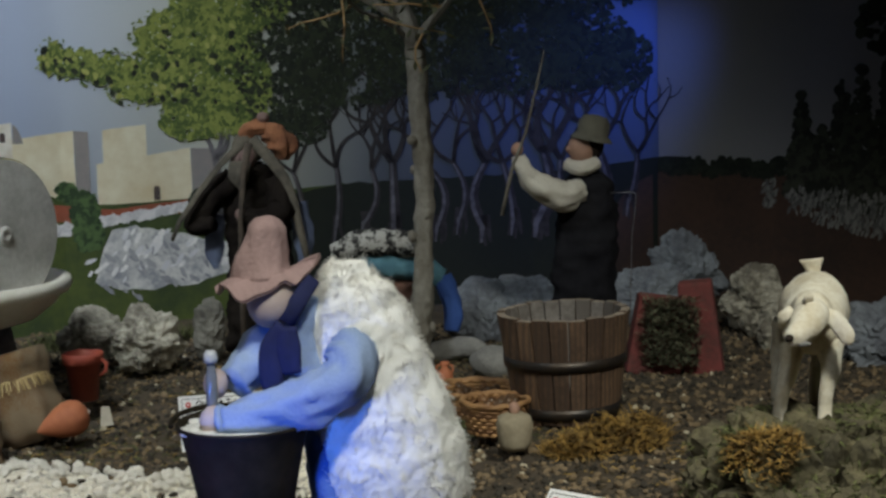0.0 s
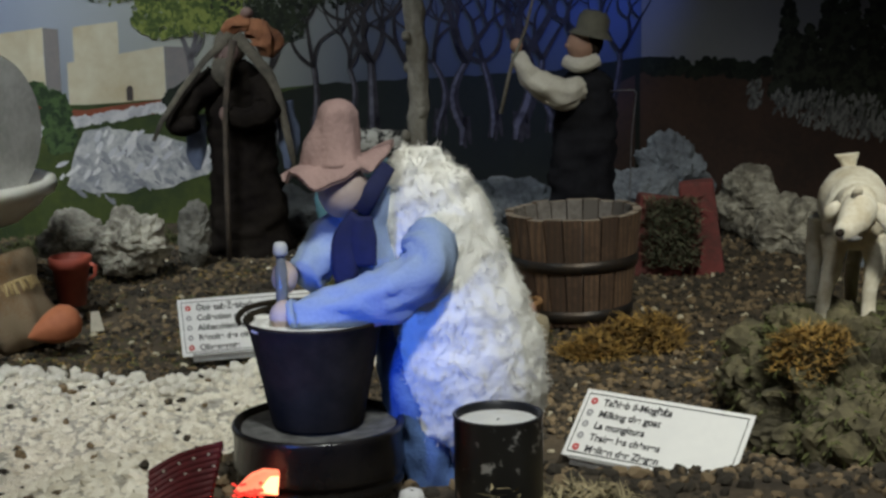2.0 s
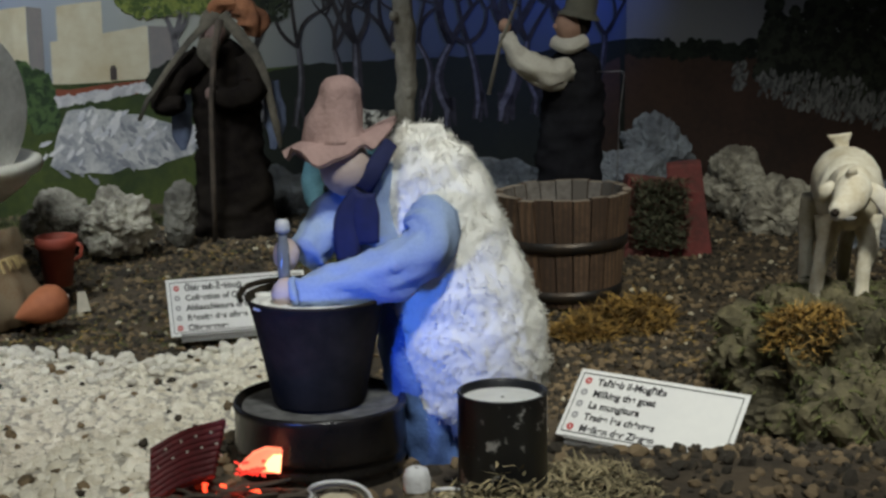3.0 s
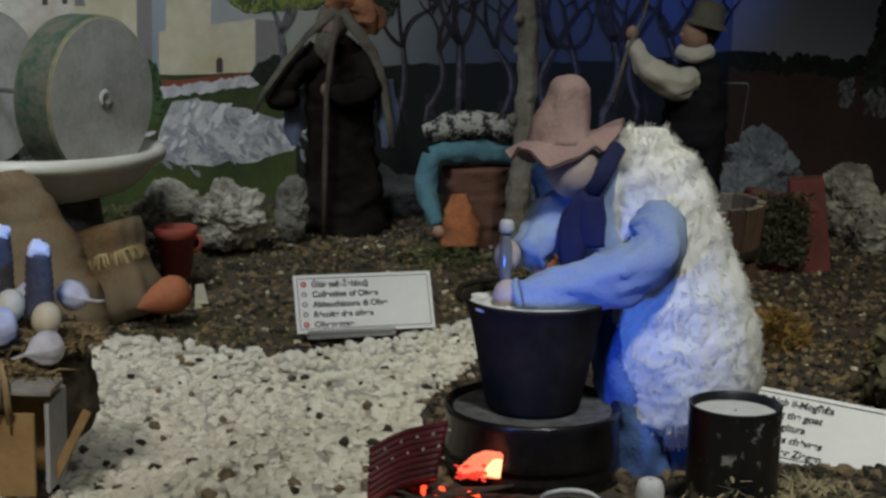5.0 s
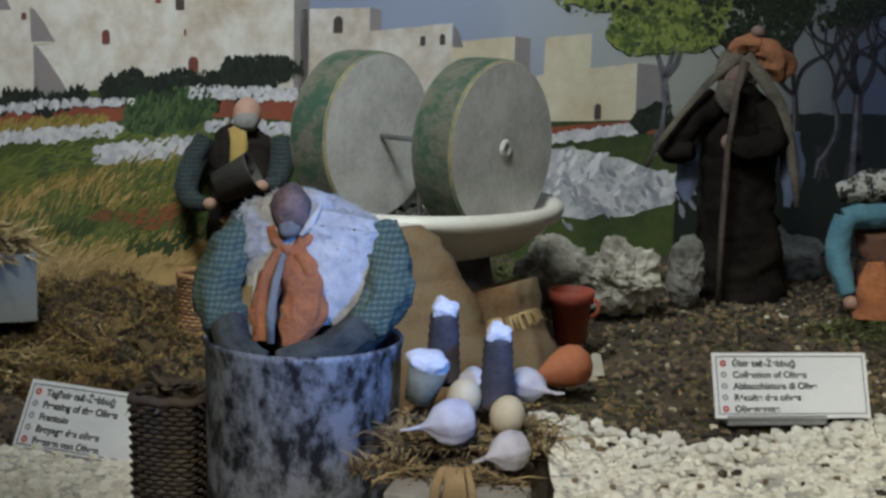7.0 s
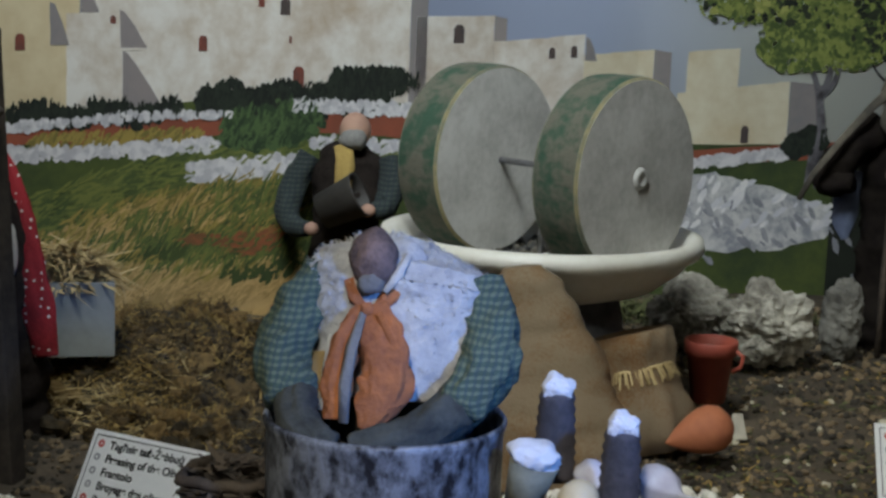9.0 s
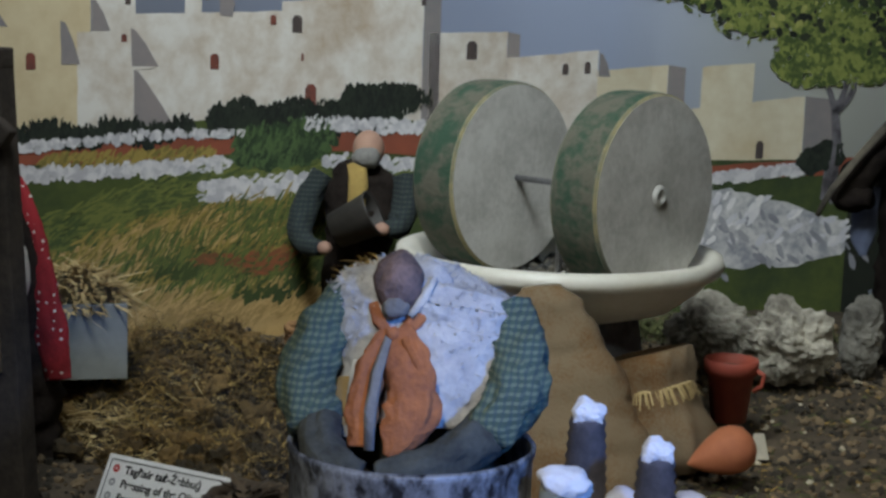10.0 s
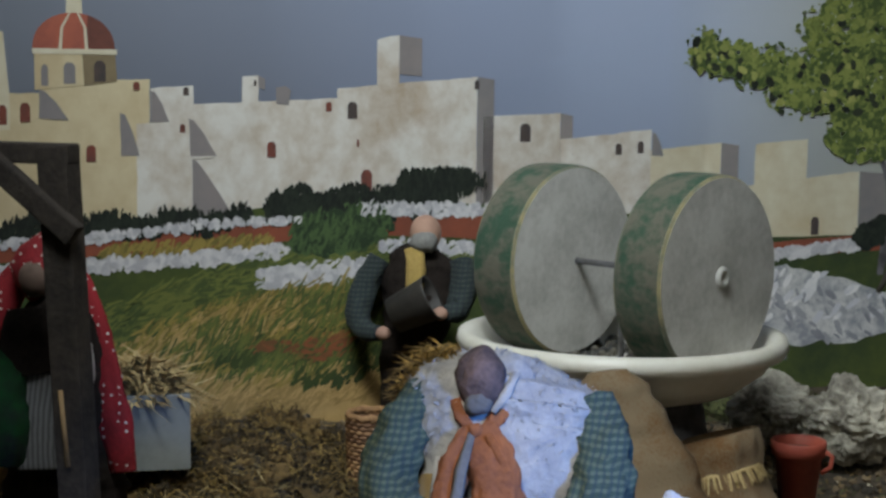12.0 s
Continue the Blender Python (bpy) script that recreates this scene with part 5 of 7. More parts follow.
part("back_lip", Shape().tube([(0.0445 * math.cos(a), 0.0445 * math.sin(a), 0.0650 + 0.001 * math.sin(3 * a)) for a in [radians(95 + 8 * k) for k in range(14)]], [0.0018] * 14, 0, 8, wob=0.2), pail_black, pail, "dark bent lip at the back")
stove = thing("drum_stove", "round black enamel drum stove with a fire hole", "stove", (-0.062, 0.70, 0.10))
part("drum", Shape().lathe([(0.001, 0.0), (0.050, 0.0), (0.0515, 0.002), (0.0515, 0.005), (0.0500, 0.007), (0.0492, 0.011), (0.0505, 0.013), (0.0505, 0.016), (0.0488, 0.018), (0.0486, 0.023), (0.0500, 0.0245), (0.0500, 0.0265), (0.0486, 0.028), (0.0486, 0.031), (0.050, 0.032), (0.0510, 0.034), (0.0505, 0.037), (0.0500, 0.055), (0.0512, 0.058), (0.0500, 0.0605), (0.048, 0.0595), (0.047, 0.056), (0.001, 0.0565)], 0, 64), black_paint, stove)
part("ash_tray", Shape().lathe([(0.001, 0.0572), (0.046, 0.0568)], 0, 40, wob=0.02), mat("grey_ash", (0.16, 0.16, 0.16), (0.07, 0.07, 0.07), 60, 0.8, bump=0.5), stove, "top filled with grey ash")
# fire lamp, coals and brushwood
fire = bpy.data.lights.new("ember_lamp", "POINT")
fire.energy, fire.color, fire.shadow_soft_size = 0.17, (1.0, 0.07, 0.04), 0.005
new("ember_lamp", fire).location = (-0.112, 0.629, 0.119)
er = random.Random(8)
lens = mat("fire_lens", (1.0, 0.4, 0.2), (0.9, 0.3, 0.1), 60, 0.6, bump=0, emit=(1.0, 0.17, 0.10, 1.6))
glow_red = mat("red_glow", (0.8, 0.1, 0.05), (0.6, 0.06, 0.04), 60, 0.6, bump=0, emit=(1.0, 0.05, 0.035, 1.0))
fl = thing("fire_lamp", "glowing red and orange lamp in the fire hole", "lamp", (-0.0925, 0.646, 0.1385))
fl.matrix_basis = pose(-0.0925, 0.646, 0.1385, 0, 4, 14)


def slab_of(poly, y0, y1):
    """A flat irregular block between two depths."""
    sh, n = Shape(), len(poly)
    vs = [(x, y0, z) for x, z in poly] + [(x, y1, z) for x, z in poly]
    sh.add(vs, [tuple(range(n)), tuple(reversed(range(n, 2 * n)))] + [(k, n + k, n + (k + 1) % n, (k + 1) % n) for k in range(n)], 0, False)
    return sh


part("glow", slab_of([(-0.011, -0.003), (-0.002, -0.0055), (0.0120, -0.0062), (0.0126, 0.0072), (0.004, 0.0080), (-0.003, 0.0052)], -0.002, 0.004), lens, fl, "orange-red glowing glass")
part("lens", slab_of([(0.0015, -0.0036), (0.0116, -0.0054), (0.0121, 0.0050), (0.0075, 0.0048), (0.0050, 0.0020)], -0.0032, 0.003), mat("hot_lens", (1.0, 0.7, 0.4), (1.0, 0.5, 0.25), 60, 0.6, bump=0, emit=(1.0, 0.55, 0.25, 2.6)), fl, "yellow-white hot core")
# emissive bits stand in for the red glow beside the hot core
rays = Shape()
for k in range(22):
    u = er.random()
    rays.box((0.004 - 0.017 * u, -0.002 + er.uniform(-0.002, 0.002), er.uniform(-0.005, 0.004) * (1 - 0.4 * u) - 0.002), (er.uniform(0.002, 0.005), 0.002, er.uniform(0.0008, 0.002)), 0, (0, er.uniform(-30, 30), er.uniform(-30, 30)), 0.0003, 0.7)
part("red_glass", rays, glow_red, fl, "small red glow bits beside the hot core")
for k in range(10):
    one("ember", Shape().box((0, 0, 0), (0.006, 0.004, 0.0035), 0, (0, 0, 0), 0.001, 0.7), ember, "glowing red ember at the stove's fire hole", "ember", pose(-0.102 + er.uniform(-0.020, 0.014), 0.640 + er.uniform(-0.008, 0.006), 0.117 + er.uniform(0, 0.010), er.uniform(0, 90), er.uniform(0, 90), er.uniform(0, 90)), "embers")


def stick(a, b, r, m, label, seed, group, name="stick"):
    R = random.Random(seed)
    A, B = Vector(a), Vector(b)
    P = [A + (B - A) * k / 5 + Vector((R.uniform(-1, 1), R.uniform(-1, 1), R.uniform(-1, 1))) * 0.12 * (B - A).length / 5 * (k not in (0, 5)) for k in range(6)]
    return one(name, Shape().tube(P, [r * (1 - 0.08 * k) for k in range(6)], 0, 7, wob=0.3), m, label, "stick", None, group)


for k in range(26):
    a = er.uniform(-0.5, 0.5)
    x, y = -0.115 + er.uniform(-0.02, 0.035), 0.615 + er.uniform(-0.018, 0.03)
    z = 0.113 + er.uniform(0.0, 0.016)
    L = er.uniform(0.02, 0.036)
    stick((x - L * math.cos(a) * 0.6, y - L * math.sin(a) * 0.6, z), (x + L * math.cos(a), y + L * math.sin(a), z + er.uniform(-0.004, 0.006)), er.uniform(0.0009, 0.0026), wood_old, "thin dark stick of brushwood in front of the stove", 100 + k, "brushwood")


def cloth(u, v):
    x = -0.1518 + (0.036 + 0.006 * v) * u
    z = 0.1185 + 0.016 * u + v * 0.029 + 0.002 * math.sin(3 * u)
    return (x, 0.632 + 0.012 * v + 0.004 * u + 0.0011 * math.sin(v * 56) + 0.003 * math.sin(5 * u), z)


folded = Shape().sheet(cloth, 24, 60, 0, 0.003)
for i in range(5):
    for j in range(4):
        c = Vector(cloth(0.10 + 0.21 * i + 0.10 * (j % 2), 0.12 + 0.25 * j)) + Vector((0, -0.0019, 0))
        folded.add([c + Vector((0.00085 * math.cos(0.785 * k), 0.0, 0.00085 * math.sin(0.785 * k))) for k in range(8)], [tuple(range(8))], 1, False)
one("dotted_cloth", folded, [mat("maroon_pleated_cloth", (0.12, 0.010, 0.014), (0.06, 0.006, 0.009), 25, 0.6, bump=0.3, fine=400), white_cloth], "maroon cloth with white dots set round the fire", "cloth")

# tin, bottle, cheeses with cords, dish
tin = thing("tin_can", "black painted tin with chipped white paint, full of white curd", "tin", (0.043, 0.635, 0.130))
part("body", Shape().lathe([(0.001, 0), (0.024, 0), (0.0245, 0.001), (0.0245, 0.050), (0.0250, 0.051), (0.0240, 0.0515), (0.0228, 0.0505), (0.0225, 0.040)], 0, 48), mat("chipped_black_paint", (0.016, 0.017, 0.02), (0.50, 0.50, 0.50), 38, 0.4, bump=0.1, mid=0.385, sharp=0.02), tin)
part("curd", Shape().lathe([(0.001, 0.0475), (0.012, 0.0478), (0.0226, 0.0465)], 0, 40, wob=0.04), milk, tin, "white curd")
bt = thing("little_bottle", "little clay bottle with a white cloth cap", "bottle", (-0.004, 0.605, 0.118))
part("body", Shape().lathe([(0.001, 0), (0.006, 0), (0.0066, 0.004), (0.0066, 0.018), (0.005, 0.021), (0.001, 0.021)], 0, 24), mat("grey_clay", (0.42, 0.37, 0.27), (0.3, 0.26, 0.2), 40, 0.7), bt)
part("cap", Shape().lathe([(0.0072, 0.018), (0.0074, 0.024), (0.006, 0.029), (0.003, 0.0305), (0.001, 0.030)], 0, 20, wob=0.1), cotton, bt)
bonec = mat("cream_cheese_rind", (0.62, 0.56, 0.42), (0.48, 0.42, 0.30), 40, 0.7, bump=0.3)
for k, (x, y, z, r, lab) in enumerate(((-0.046, 0.590, 0.126, (0.0165, 0.013, 0.014), "round cream gourd tied with white cord"), (0.026, 0.575, 0.120, (0.026, 0.02, 0.008), "flat white dish-shaped stone among the moss"), (0.090, 0.590, 0.122, (0.020, 0.015, 0.010), "smooth tan pebble among the moss"), (0.014, 0.610, 0.126, (0.007, 0.006, 0.006), "small cream gourd among the moss"), (-0.034, 0.572, 0.118, (0.008, 0.007, 0.006), "small cream pebble among the moss"), (-0.082, 0.590, 0.122, (0.008, 0.007, 0.005), "small white stone beside the brushwood"))):
    one("gourd" if "gourd" in lab else "pebble", Shape().ball((0, 0, 0), r, 0, 3, 0.1, 60), bonec, lab, "gourd" if "gourd" in lab else "pebble", pose(x, y, z), "foreground bits")
for k, (x, y, z, w, h) in enumerate(((-0.046, 0.592, 0.131, 0.019, 0.015), (-0.046, 0.594, 0.130, 0.017, 0.013), (0.062, 0.592, 0.120, 0.016, 0.014), (0.062, 0.594, 0.118, 0.014, 0.013), (0.012, 0.612, 0.126, 0.010, 0.008))):
    P = [(x + w * math.cos(a) + 0.004 * (math.cos(a) < -0.8), y + 0.002 * math.sin(3 * a), z + h * math.sin(a)) for a in [math.pi * (0.02 + 0.96 * j / 14) for j in range(15)]]
    one("cord", Shape().tube(P, [0.0012] * 15, 0, 7), cotton, "loop of thick white cotton cord", "cord", None, "white cords")

# shepherd with staff, cape and orange bundle
sh = Shape()
K_DARK, K_GREY, K_OR, K_SKIN, K_BLUE = range(5)
sh.tube([(-0.270, 1.935, 0.030), (-0.271, 1.935, 0.09), (-0.275, 1.935, 0.16), (-0.279, 1.935, 0.225), (-0.281, 1.93, 0.27), (-0.284, 1.93, 0.295)], [0.060, 0.053, 0.046, 0.045, 0.036, 0.016], K_DARK, 28, flat=0.75, wob=0.16)
head(sh, (-0.290, 1.915, 0.306), 0.021, K_SKIN, (-0.3, -1, -0.1))
sh.ball((-0.287, 1.924, 0.313), (0.0215, 0.019, 0.0235), K_GREY, 3, 0.2, 60)
sh.tube([(-0.292, 1.894, 0.300), (-0.292, 1.892, 0.282), (-0.291, 1.895, 0.262)], [0.013, 0.015, 0.004], K_GREY, 14, flat=0.5, wob=0.3)
for P, r in (([(-0.283, 1.905, 0.330), (-0.316, 1.89, 0.298), (-0.346, 1.875, 0.260), (-0.372, 1.870, 0.222), (-0.384, 1.870, 0.196)], [0.007, 0.0045, 0.0038, 0.0034, 0.0025]), ([(-0.275, 1.905, 0.330), (-0.248, 1.90, 0.298), (-0.226, 1.898, 0.262), (-0.210, 1.90, 0.19), (-0.205, 1.91, 0.152)], [0.008, 0.0075, 0.0065, 0.005, 0.0025])):
    sh.tube(P, r, K_GREY, 14, flat=0.45, wob=0.2)
sh.tube([(-0.305, 1.92, 0.275), (-0.338, 1.905, 0.245), (-0.358, 1.90, 0.215), (-0.33, 1.89, 0.215)], [0.018, 0.018, 0.015, 0.010], K_DARK, 16, wob=0.25)
sh.tube([(-0.248, 1.92, 0.27), (-0.235, 1.90, 0.235), (-0.262, 1.885, 0.222), (-0.286, 1.880, 0.229)], [0.018, 0.018, 0.014, 0.009], K_DARK, 16, wob=0.25)
sh.ball((-0.290, 1.878, 0.229), (0.008, 0.007, 0.010), K_SKIN, 2)
sh.tube([(-0.335, 1.925, 0.225), (-0.338, 1.922, 0.18), (-0.336, 1.92, 0.15)], [0.013, 0.014, 0.004], K_BLUE, 12, flat=0.5, wob=0.2)
sh.tube([(-0.218, 1.925, 0.24), (-0.212, 1.922, 0.19), (-0.216, 1.92, 0.15)], [0.012, 0.014, 0.004], K_BLUE, 12, flat=0.5, wob=0.2)
sh.tube([(-0.262, 1.925, 0.338), (-0.246, 1.922, 0.334), (-0.236, 1.922, 0.318), (-0.238, 1.922, 0.300)], [0.012, 0.018, 0.017, 0.008], K_OR, 20, wob=0.5)
sh.tube([(-0.292, 1.918, 0.332), (-0.278, 1.918, 0.344), (-0.258, 1.92, 0.346)], [0.006, 0.011, 0.010], K_OR, 18, wob=0.5)
sh.ball((-0.262, 1.92, 0.358), (0.009, 0.009, 0.008), K_SKIN, 2)
one("shepherd_doll", sh, [mat("sooty_robe", (0.020, 0.016, 0.013), (0.009, 0.007, 0.007), 20, 0.95, bump=0.4, spec=0.05), mat("drab_headcloth", (0.16, 0.14, 0.11), (0.07, 0.064, 0.055), 24, 0.95, bump=0.5, spec=0.1), mat("faded_orange_cloth", (0.36, 0.15, 0.07), (0.19, 0.075, 0.04), 40, 0.9, bump=0.7, fine=300), mat("weathered_clay", (0.26, 0.17, 0.14), (0.17, 0.11, 0.10), 30, 0.75), mat("dull_blue_cloth", (0.14, 0.17, 0.26), (0.09, 0.11, 0.18), 24, 0.9, bump=0.4)], "bearded shepherd doll in dark robe carrying an orange bundle", "doll")
one("shepherd_staff", Shape().tube([(-0.291, 1.866, 0.034), (-0.2905, 1.868, 0.12), (-0.289, 1.87, 0.22), (-0.282, 1.872, 0.29), (-0.274, 1.872, 0.325)], [0.0034, 0.0038, 0.004, 0.0045, 0.0055], 0, 10, wob=0.25), wood_old, "knotty dark wooden staff in the shepherd's hand", "staff")

# olive picker, bent down
sh = Shape()
sh.tube([(-0.085, 1.875, 0.028), (-0.087, 1.872, 0.09), (-0.090, 1.865, 0.138)], [0.046, 0.047, 0.044], 1, 24, flat=0.7, wob=0.14)
sh.tube([(-0.152, 1.845, 0.150), (-0.12, 1.85, 0.160), (-0.085, 1.855, 0.162), (-0.05, 1.858, 0.157), (-0.018, 1.86, 0.140)], [0.013, 0.019, 0.022, 0.020, 0.013], 0, 16, wob=0.15)
sh.tube([(-0.150, 1.845, 0.152), (-0.158, 1.838, 0.115), (-0.150, 1.828, 0.085), (-0.143, 1.822, 0.066)], [0.014, 0.0135, 0.012, 0.009], 0, 14, wob=0.18)
sh.tube([(-0.018, 1.862, 0.142), (-0.004, 1.858, 0.105), (-0.006, 1.85, 0.07)], [0.013, 0.013, 0.010], 4, 14, wob=0.18)
sh.ball((-0.140, 1.82, 0.057), (0.009, 0.008, 0.009), 3, 2)
sh.tube([(-0.115, 1.825, 0.105), (-0.113, 1.820, 0.08), (-0.112, 1.818, 0.040)], [0.010, 0.019, 0.024], 2, 16, flat=0.5, wob=0.3)
sh.tube([(-0.160, 1.842, 0.180), (-0.13, 1.838, 0.190), (-0.10, 1.835, 0.193), (-0.065, 1.838, 0.190), (-0.036, 1.845, 0.181)], [0.012, 0.017, 0.018, 0.017, 0.011], 5, 18, flat=0.8, wob=0.2)
sh.tube([(-0.03, 1.85, 0.04), (0.015, 1.84, 0.05), (0.05, 1.83, 0.038)], [0.016, 0.015, 0.008], 6, 14, wob=0.15)
one("picker_doll", sh, [teal_cloth, brown_cloth, orange_cloth, skin_clay, mat("bright_blue_cloth", (0.05, 0.12, 0.42), (0.03, 0.08, 0.3), 24, 0.9), check_knit, grey_cloth], "bent olive-picking doll in teal shirt and checked headscarf", "doll")

# olive beater with raised pole
sh = Shape()
sh.tube([(0.165, 1.80, 0.04), (0.168, 1.80, 0.10), (0.172, 1.80, 0.16), (0.175, 1.80, 0.22), (0.176, 1.80, 0.265), (0.176, 1.80, 0.288)], [0.047, 0.043, 0.040, 0.039, 0.033, 0.013], 0, 24, flat=0.8, wob=0.14)
head(sh, (0.170, 1.79, 0.315), 0.021, 2, (-1, -0.3, 0.1))
sh.tube([(0.150, 1.79, 0.295), (0.170, 1.778, 0.290), (0.190, 1.785, 0.297)], [0.008, 0.010, 0.008], 1, 12, wob=0.2)
sh.tube([(0.166, 1.775, 0.262), (0.146, 1.757, 0.258), (0.122, 1.748, 0.268), (0.103, 1.745, 0.281), (0.093, 1.745, 0.299), (0.090, 1.745, 0.310)], [0.015, 0.0185, 0.0165, 0.0135, 0.0110, 0.008], 1, 18, wob=0.28)
sh.ball((0.0885, 1.745, 0.318), (0.008, 0.008, 0.009), 2, 2)
sh.ball((0.178, 1.795, 0.318), (0.020, 0.020, 0.020), 3, 3, 0.1, 60)
sh.lathe([(0.028, 0.0), (0.024, 0.004), (0.020, 0.008), (0.0195, 0.024), (0.014, 0.031), (0.001, 0.033)], 4, 28, pose(0.182, 1.79, 0.325, 0, 12, 0), wob=0.06)
one("beater_doll", sh, [mat("black_waistcoat", (0.018, 0.018, 0.022), (0.010, 0.010, 0.013), 24, 0.9, bump=0.4, spec=0.06), white_cloth, skin_clay, dark_cloth, mat("grey_felt", (0.13, 0.125, 0.10), (0.09, 0.085, 0.07), 24, 0.95, bump=0.4)], "doll in black waistcoat and white sleeves raising a pole", "doll")
one("beating_pole", Shape().tube([(0.068, 1.738, 0.236), (0.082, 1.738, 0.295), (0.100, 1.735, 0.34), (0.115, 1.732, 0.40), (0.124, 1.73, 0.44)], [0.0024, 0.0022, 0.0018, 0.0014, 0.0009], 0, 8), bark, "thin crooked wooden pole in the doll's raised fists", "pole")
one("wire_hook", Shape().tube([(0.205, 1.79, 0.257), (0.235, 1.785, 0.258), (0.238, 1.785, 0.254), (0.232, 1.783, 0.20), (0.229, 1.78, 0.12), (0.229, 1.78, 0.06)], [0.0007] * 6, 0, 6), grey_metal, "bent thin wire standing behind the tub", "wire")

# vat and the doll in it
vat = thing("metal_vat", "tall weathered grey metal vat with a worn uneven rim", "vat", (-0.528, 0.922, 0.020))
galv = mat("weathered_zinc", (0.29, 0.31, 0.34), (0.020, 0.020, 0.023), 55, 0.55, metal=0.2, bump=0.5, fine=200, sharp=0.10)
streak = galv.node_tree.nodes.new("ShaderNodeMapping")
streak.inputs["Scale"].default_value = (1.0, 1.0, 0.7)
for link in [l for l in galv.node_tree.links if l.from_node.type == "TEX_COORD"]:
    galv.node_tree.links.new(streak.outputs[0], link.to_socket)
galv.node_tree.links.new([n for n in galv.node_tree.nodes if n.type == "TEX_COORD"][0].outputs["Object"], streak.inputs["Vector"])
part("body", Shape().lathe([(0.001, 0.0), (0.0575, 0.0), (0.0595, 0.002), (0.0605, 0.03), (0.0612, 0.09), (0.0622, 0.160), (0.0632, 0.163), (0.0636, 0.166), (0.0622, 0.168), (0.0606, 0.165), (0.0600, 0.10), (0.057, 0.004), (0.001, 0.004)], 0, 96, wob=0.012), galv, vat)
part("pulp", Shape().lathe([(0.001, 0.146), (0.03, 0.148), (0.0600, 0.145)], 0, 40, wob=0.05), mat("dark_olive_pulp", (0.05, 0.045, 0.03), (0.02, 0.018, 0.014), 60, 0.5, bump=0.5), vat, "dark olive pulp")
sh = Shape()
sh.tube([(-0.604, 1.20, 0.055), (-0.604, 1.205, 0.12), (-0.605, 1.225, 0.165), (-0.604, 1.232, 0.205)], [0.048, 0.050, 0.045, 0.04], 0, 28, flat=0.6, wob=0.10)
vest = woolly([(-0.604, 1.200, 0.118), (-0.605, 1.206, 0.150), (-0.607, 1.216, 0.178), (-0.607, 1.222, 0.196), (-0.606, 1.225, 0.208), (-0.605, 1.228, 0.218), (-0.603, 1.230, 0.228)], [0.057, 0.066, 0.073, 0.0755, 0.067, 0.044, 0.014], 0.60, 0.0030, 90, 130, 80.0)
sh.add(vest.v, vest.f, 1)
fur(sh, vest, 2600, 0.0038, 1, 9, 0.1, thin=0.14)
# wool collar behind the head
sh.tube([(-0.650, 1.210, 0.205), (-0.636, 1.203, 0.212), (-0.618, 1.208, 0.218), (-0.600, 1.203, 0.221), (-0.586, 1.195, 0.207)], [0.007, 0.009, 0.010, 0.010, 0.007], 1, 16, wob=0.25)
sh.tube([(-0.6175, 1.180, 0.2000), (-0.6175, 1.181, 0.2055), (-0.6178, 1.183, 0.2130), (-0.6180, 1.184, 0.2215), (-0.6178, 1.185, 0.2295), (-0.6172, 1.186, 0.2360), (-0.6165, 1.187, 0.2410)], [0.008, 0.0130, 0.0166, 0.0174, 0.0150, 0.0090, 0.002], 2, 24, wob=0.16)
sh.ball((-0.617, 1.171, 0.2035), (0.0095, 0.0070, 0.008), 6, 3, 0.3, 70)
# kerchief: two thin lapels, a knot and three hanging folds
for P, r, k in (([(-0.637, 1.190, 0.210), (-0.636, 1.182, 0.203), (-0.630, 1.175, 0.194), (-0.620, 1.169, 0.186)], [0.0020, 0.0042, 0.0048, 0.0036], 3), ([(-0.598, 1.190, 0.212), (-0.598, 1.182, 0.204), (-0.603, 1.175, 0.195), (-0.612, 1.169, 0.186)], [0.0022, 0.0050, 0.0058, 0.0040], 3), ([(-0.594, 1.188, 0.224), (-0.598, 1.178, 0.211), (-0.606, 1.171, 0.199)], [0.0022, 0.0032, 0.0022], 1)):
    sh.tube(P, r, k, 16, flat=0.32, wob=0.3)
sh.ball((-0.616, 1.166, 0.187), (0.0046, 0.0040, 0.0048), 3, 3, 0.35, 90)
sh.tube([(-0.620, 1.168, 0.187), (-0.628, 1.160, 0.165), (-0.632, 1.153, 0.140), (-0.630, 1.148, 0.112)], [0.0055, 0.0100, 0.0110, 0.0085], 3, 22, flat=0.3, wob=0.45)
sh.tube([(-0.618, 1.165, 0.186), (-0.622, 1.152, 0.162), (-0.624, 1.145, 0.138), (-0.622, 1.141, 0.112)], [0.0025, 0.0038, 0.0042, 0.0036], 6, 16, flat=0.4, wob=0.6)
sh.tube([(-0.612, 1.169, 0.190), (-0.604, 1.158, 0.170), (-0.596, 1.150, 0.145), (-0.600, 1.145, 0.126), (-0.609, 1.143, 0.108)], [0.0085, 0.0165, 0.0190, 0.0150, 0.004], 3, 24, flat=0.25, wob=0.40)
sh.tube([(-0.606, 1.160, 0.186), (-0.590, 1.153, 0.165), (-0.584, 1.147, 0.146)], [0.003, 0.0040, 0.0030], 3, 14, flat=0.5, wob=0.3)
sh.tube([(-0.650, 1.176, 0.150), (-0.647, 1.160, 0.120)], [0.008, 0.012], 7, 14)
sh.tube([(-0.642, 1.172, 0.165), (-0.641, 1.160, 0.140), (-0.641, 1.152, 0.116)], [0.004, 0.005, 0.0045], 1, 14, flat=0.5, wob=0.3)
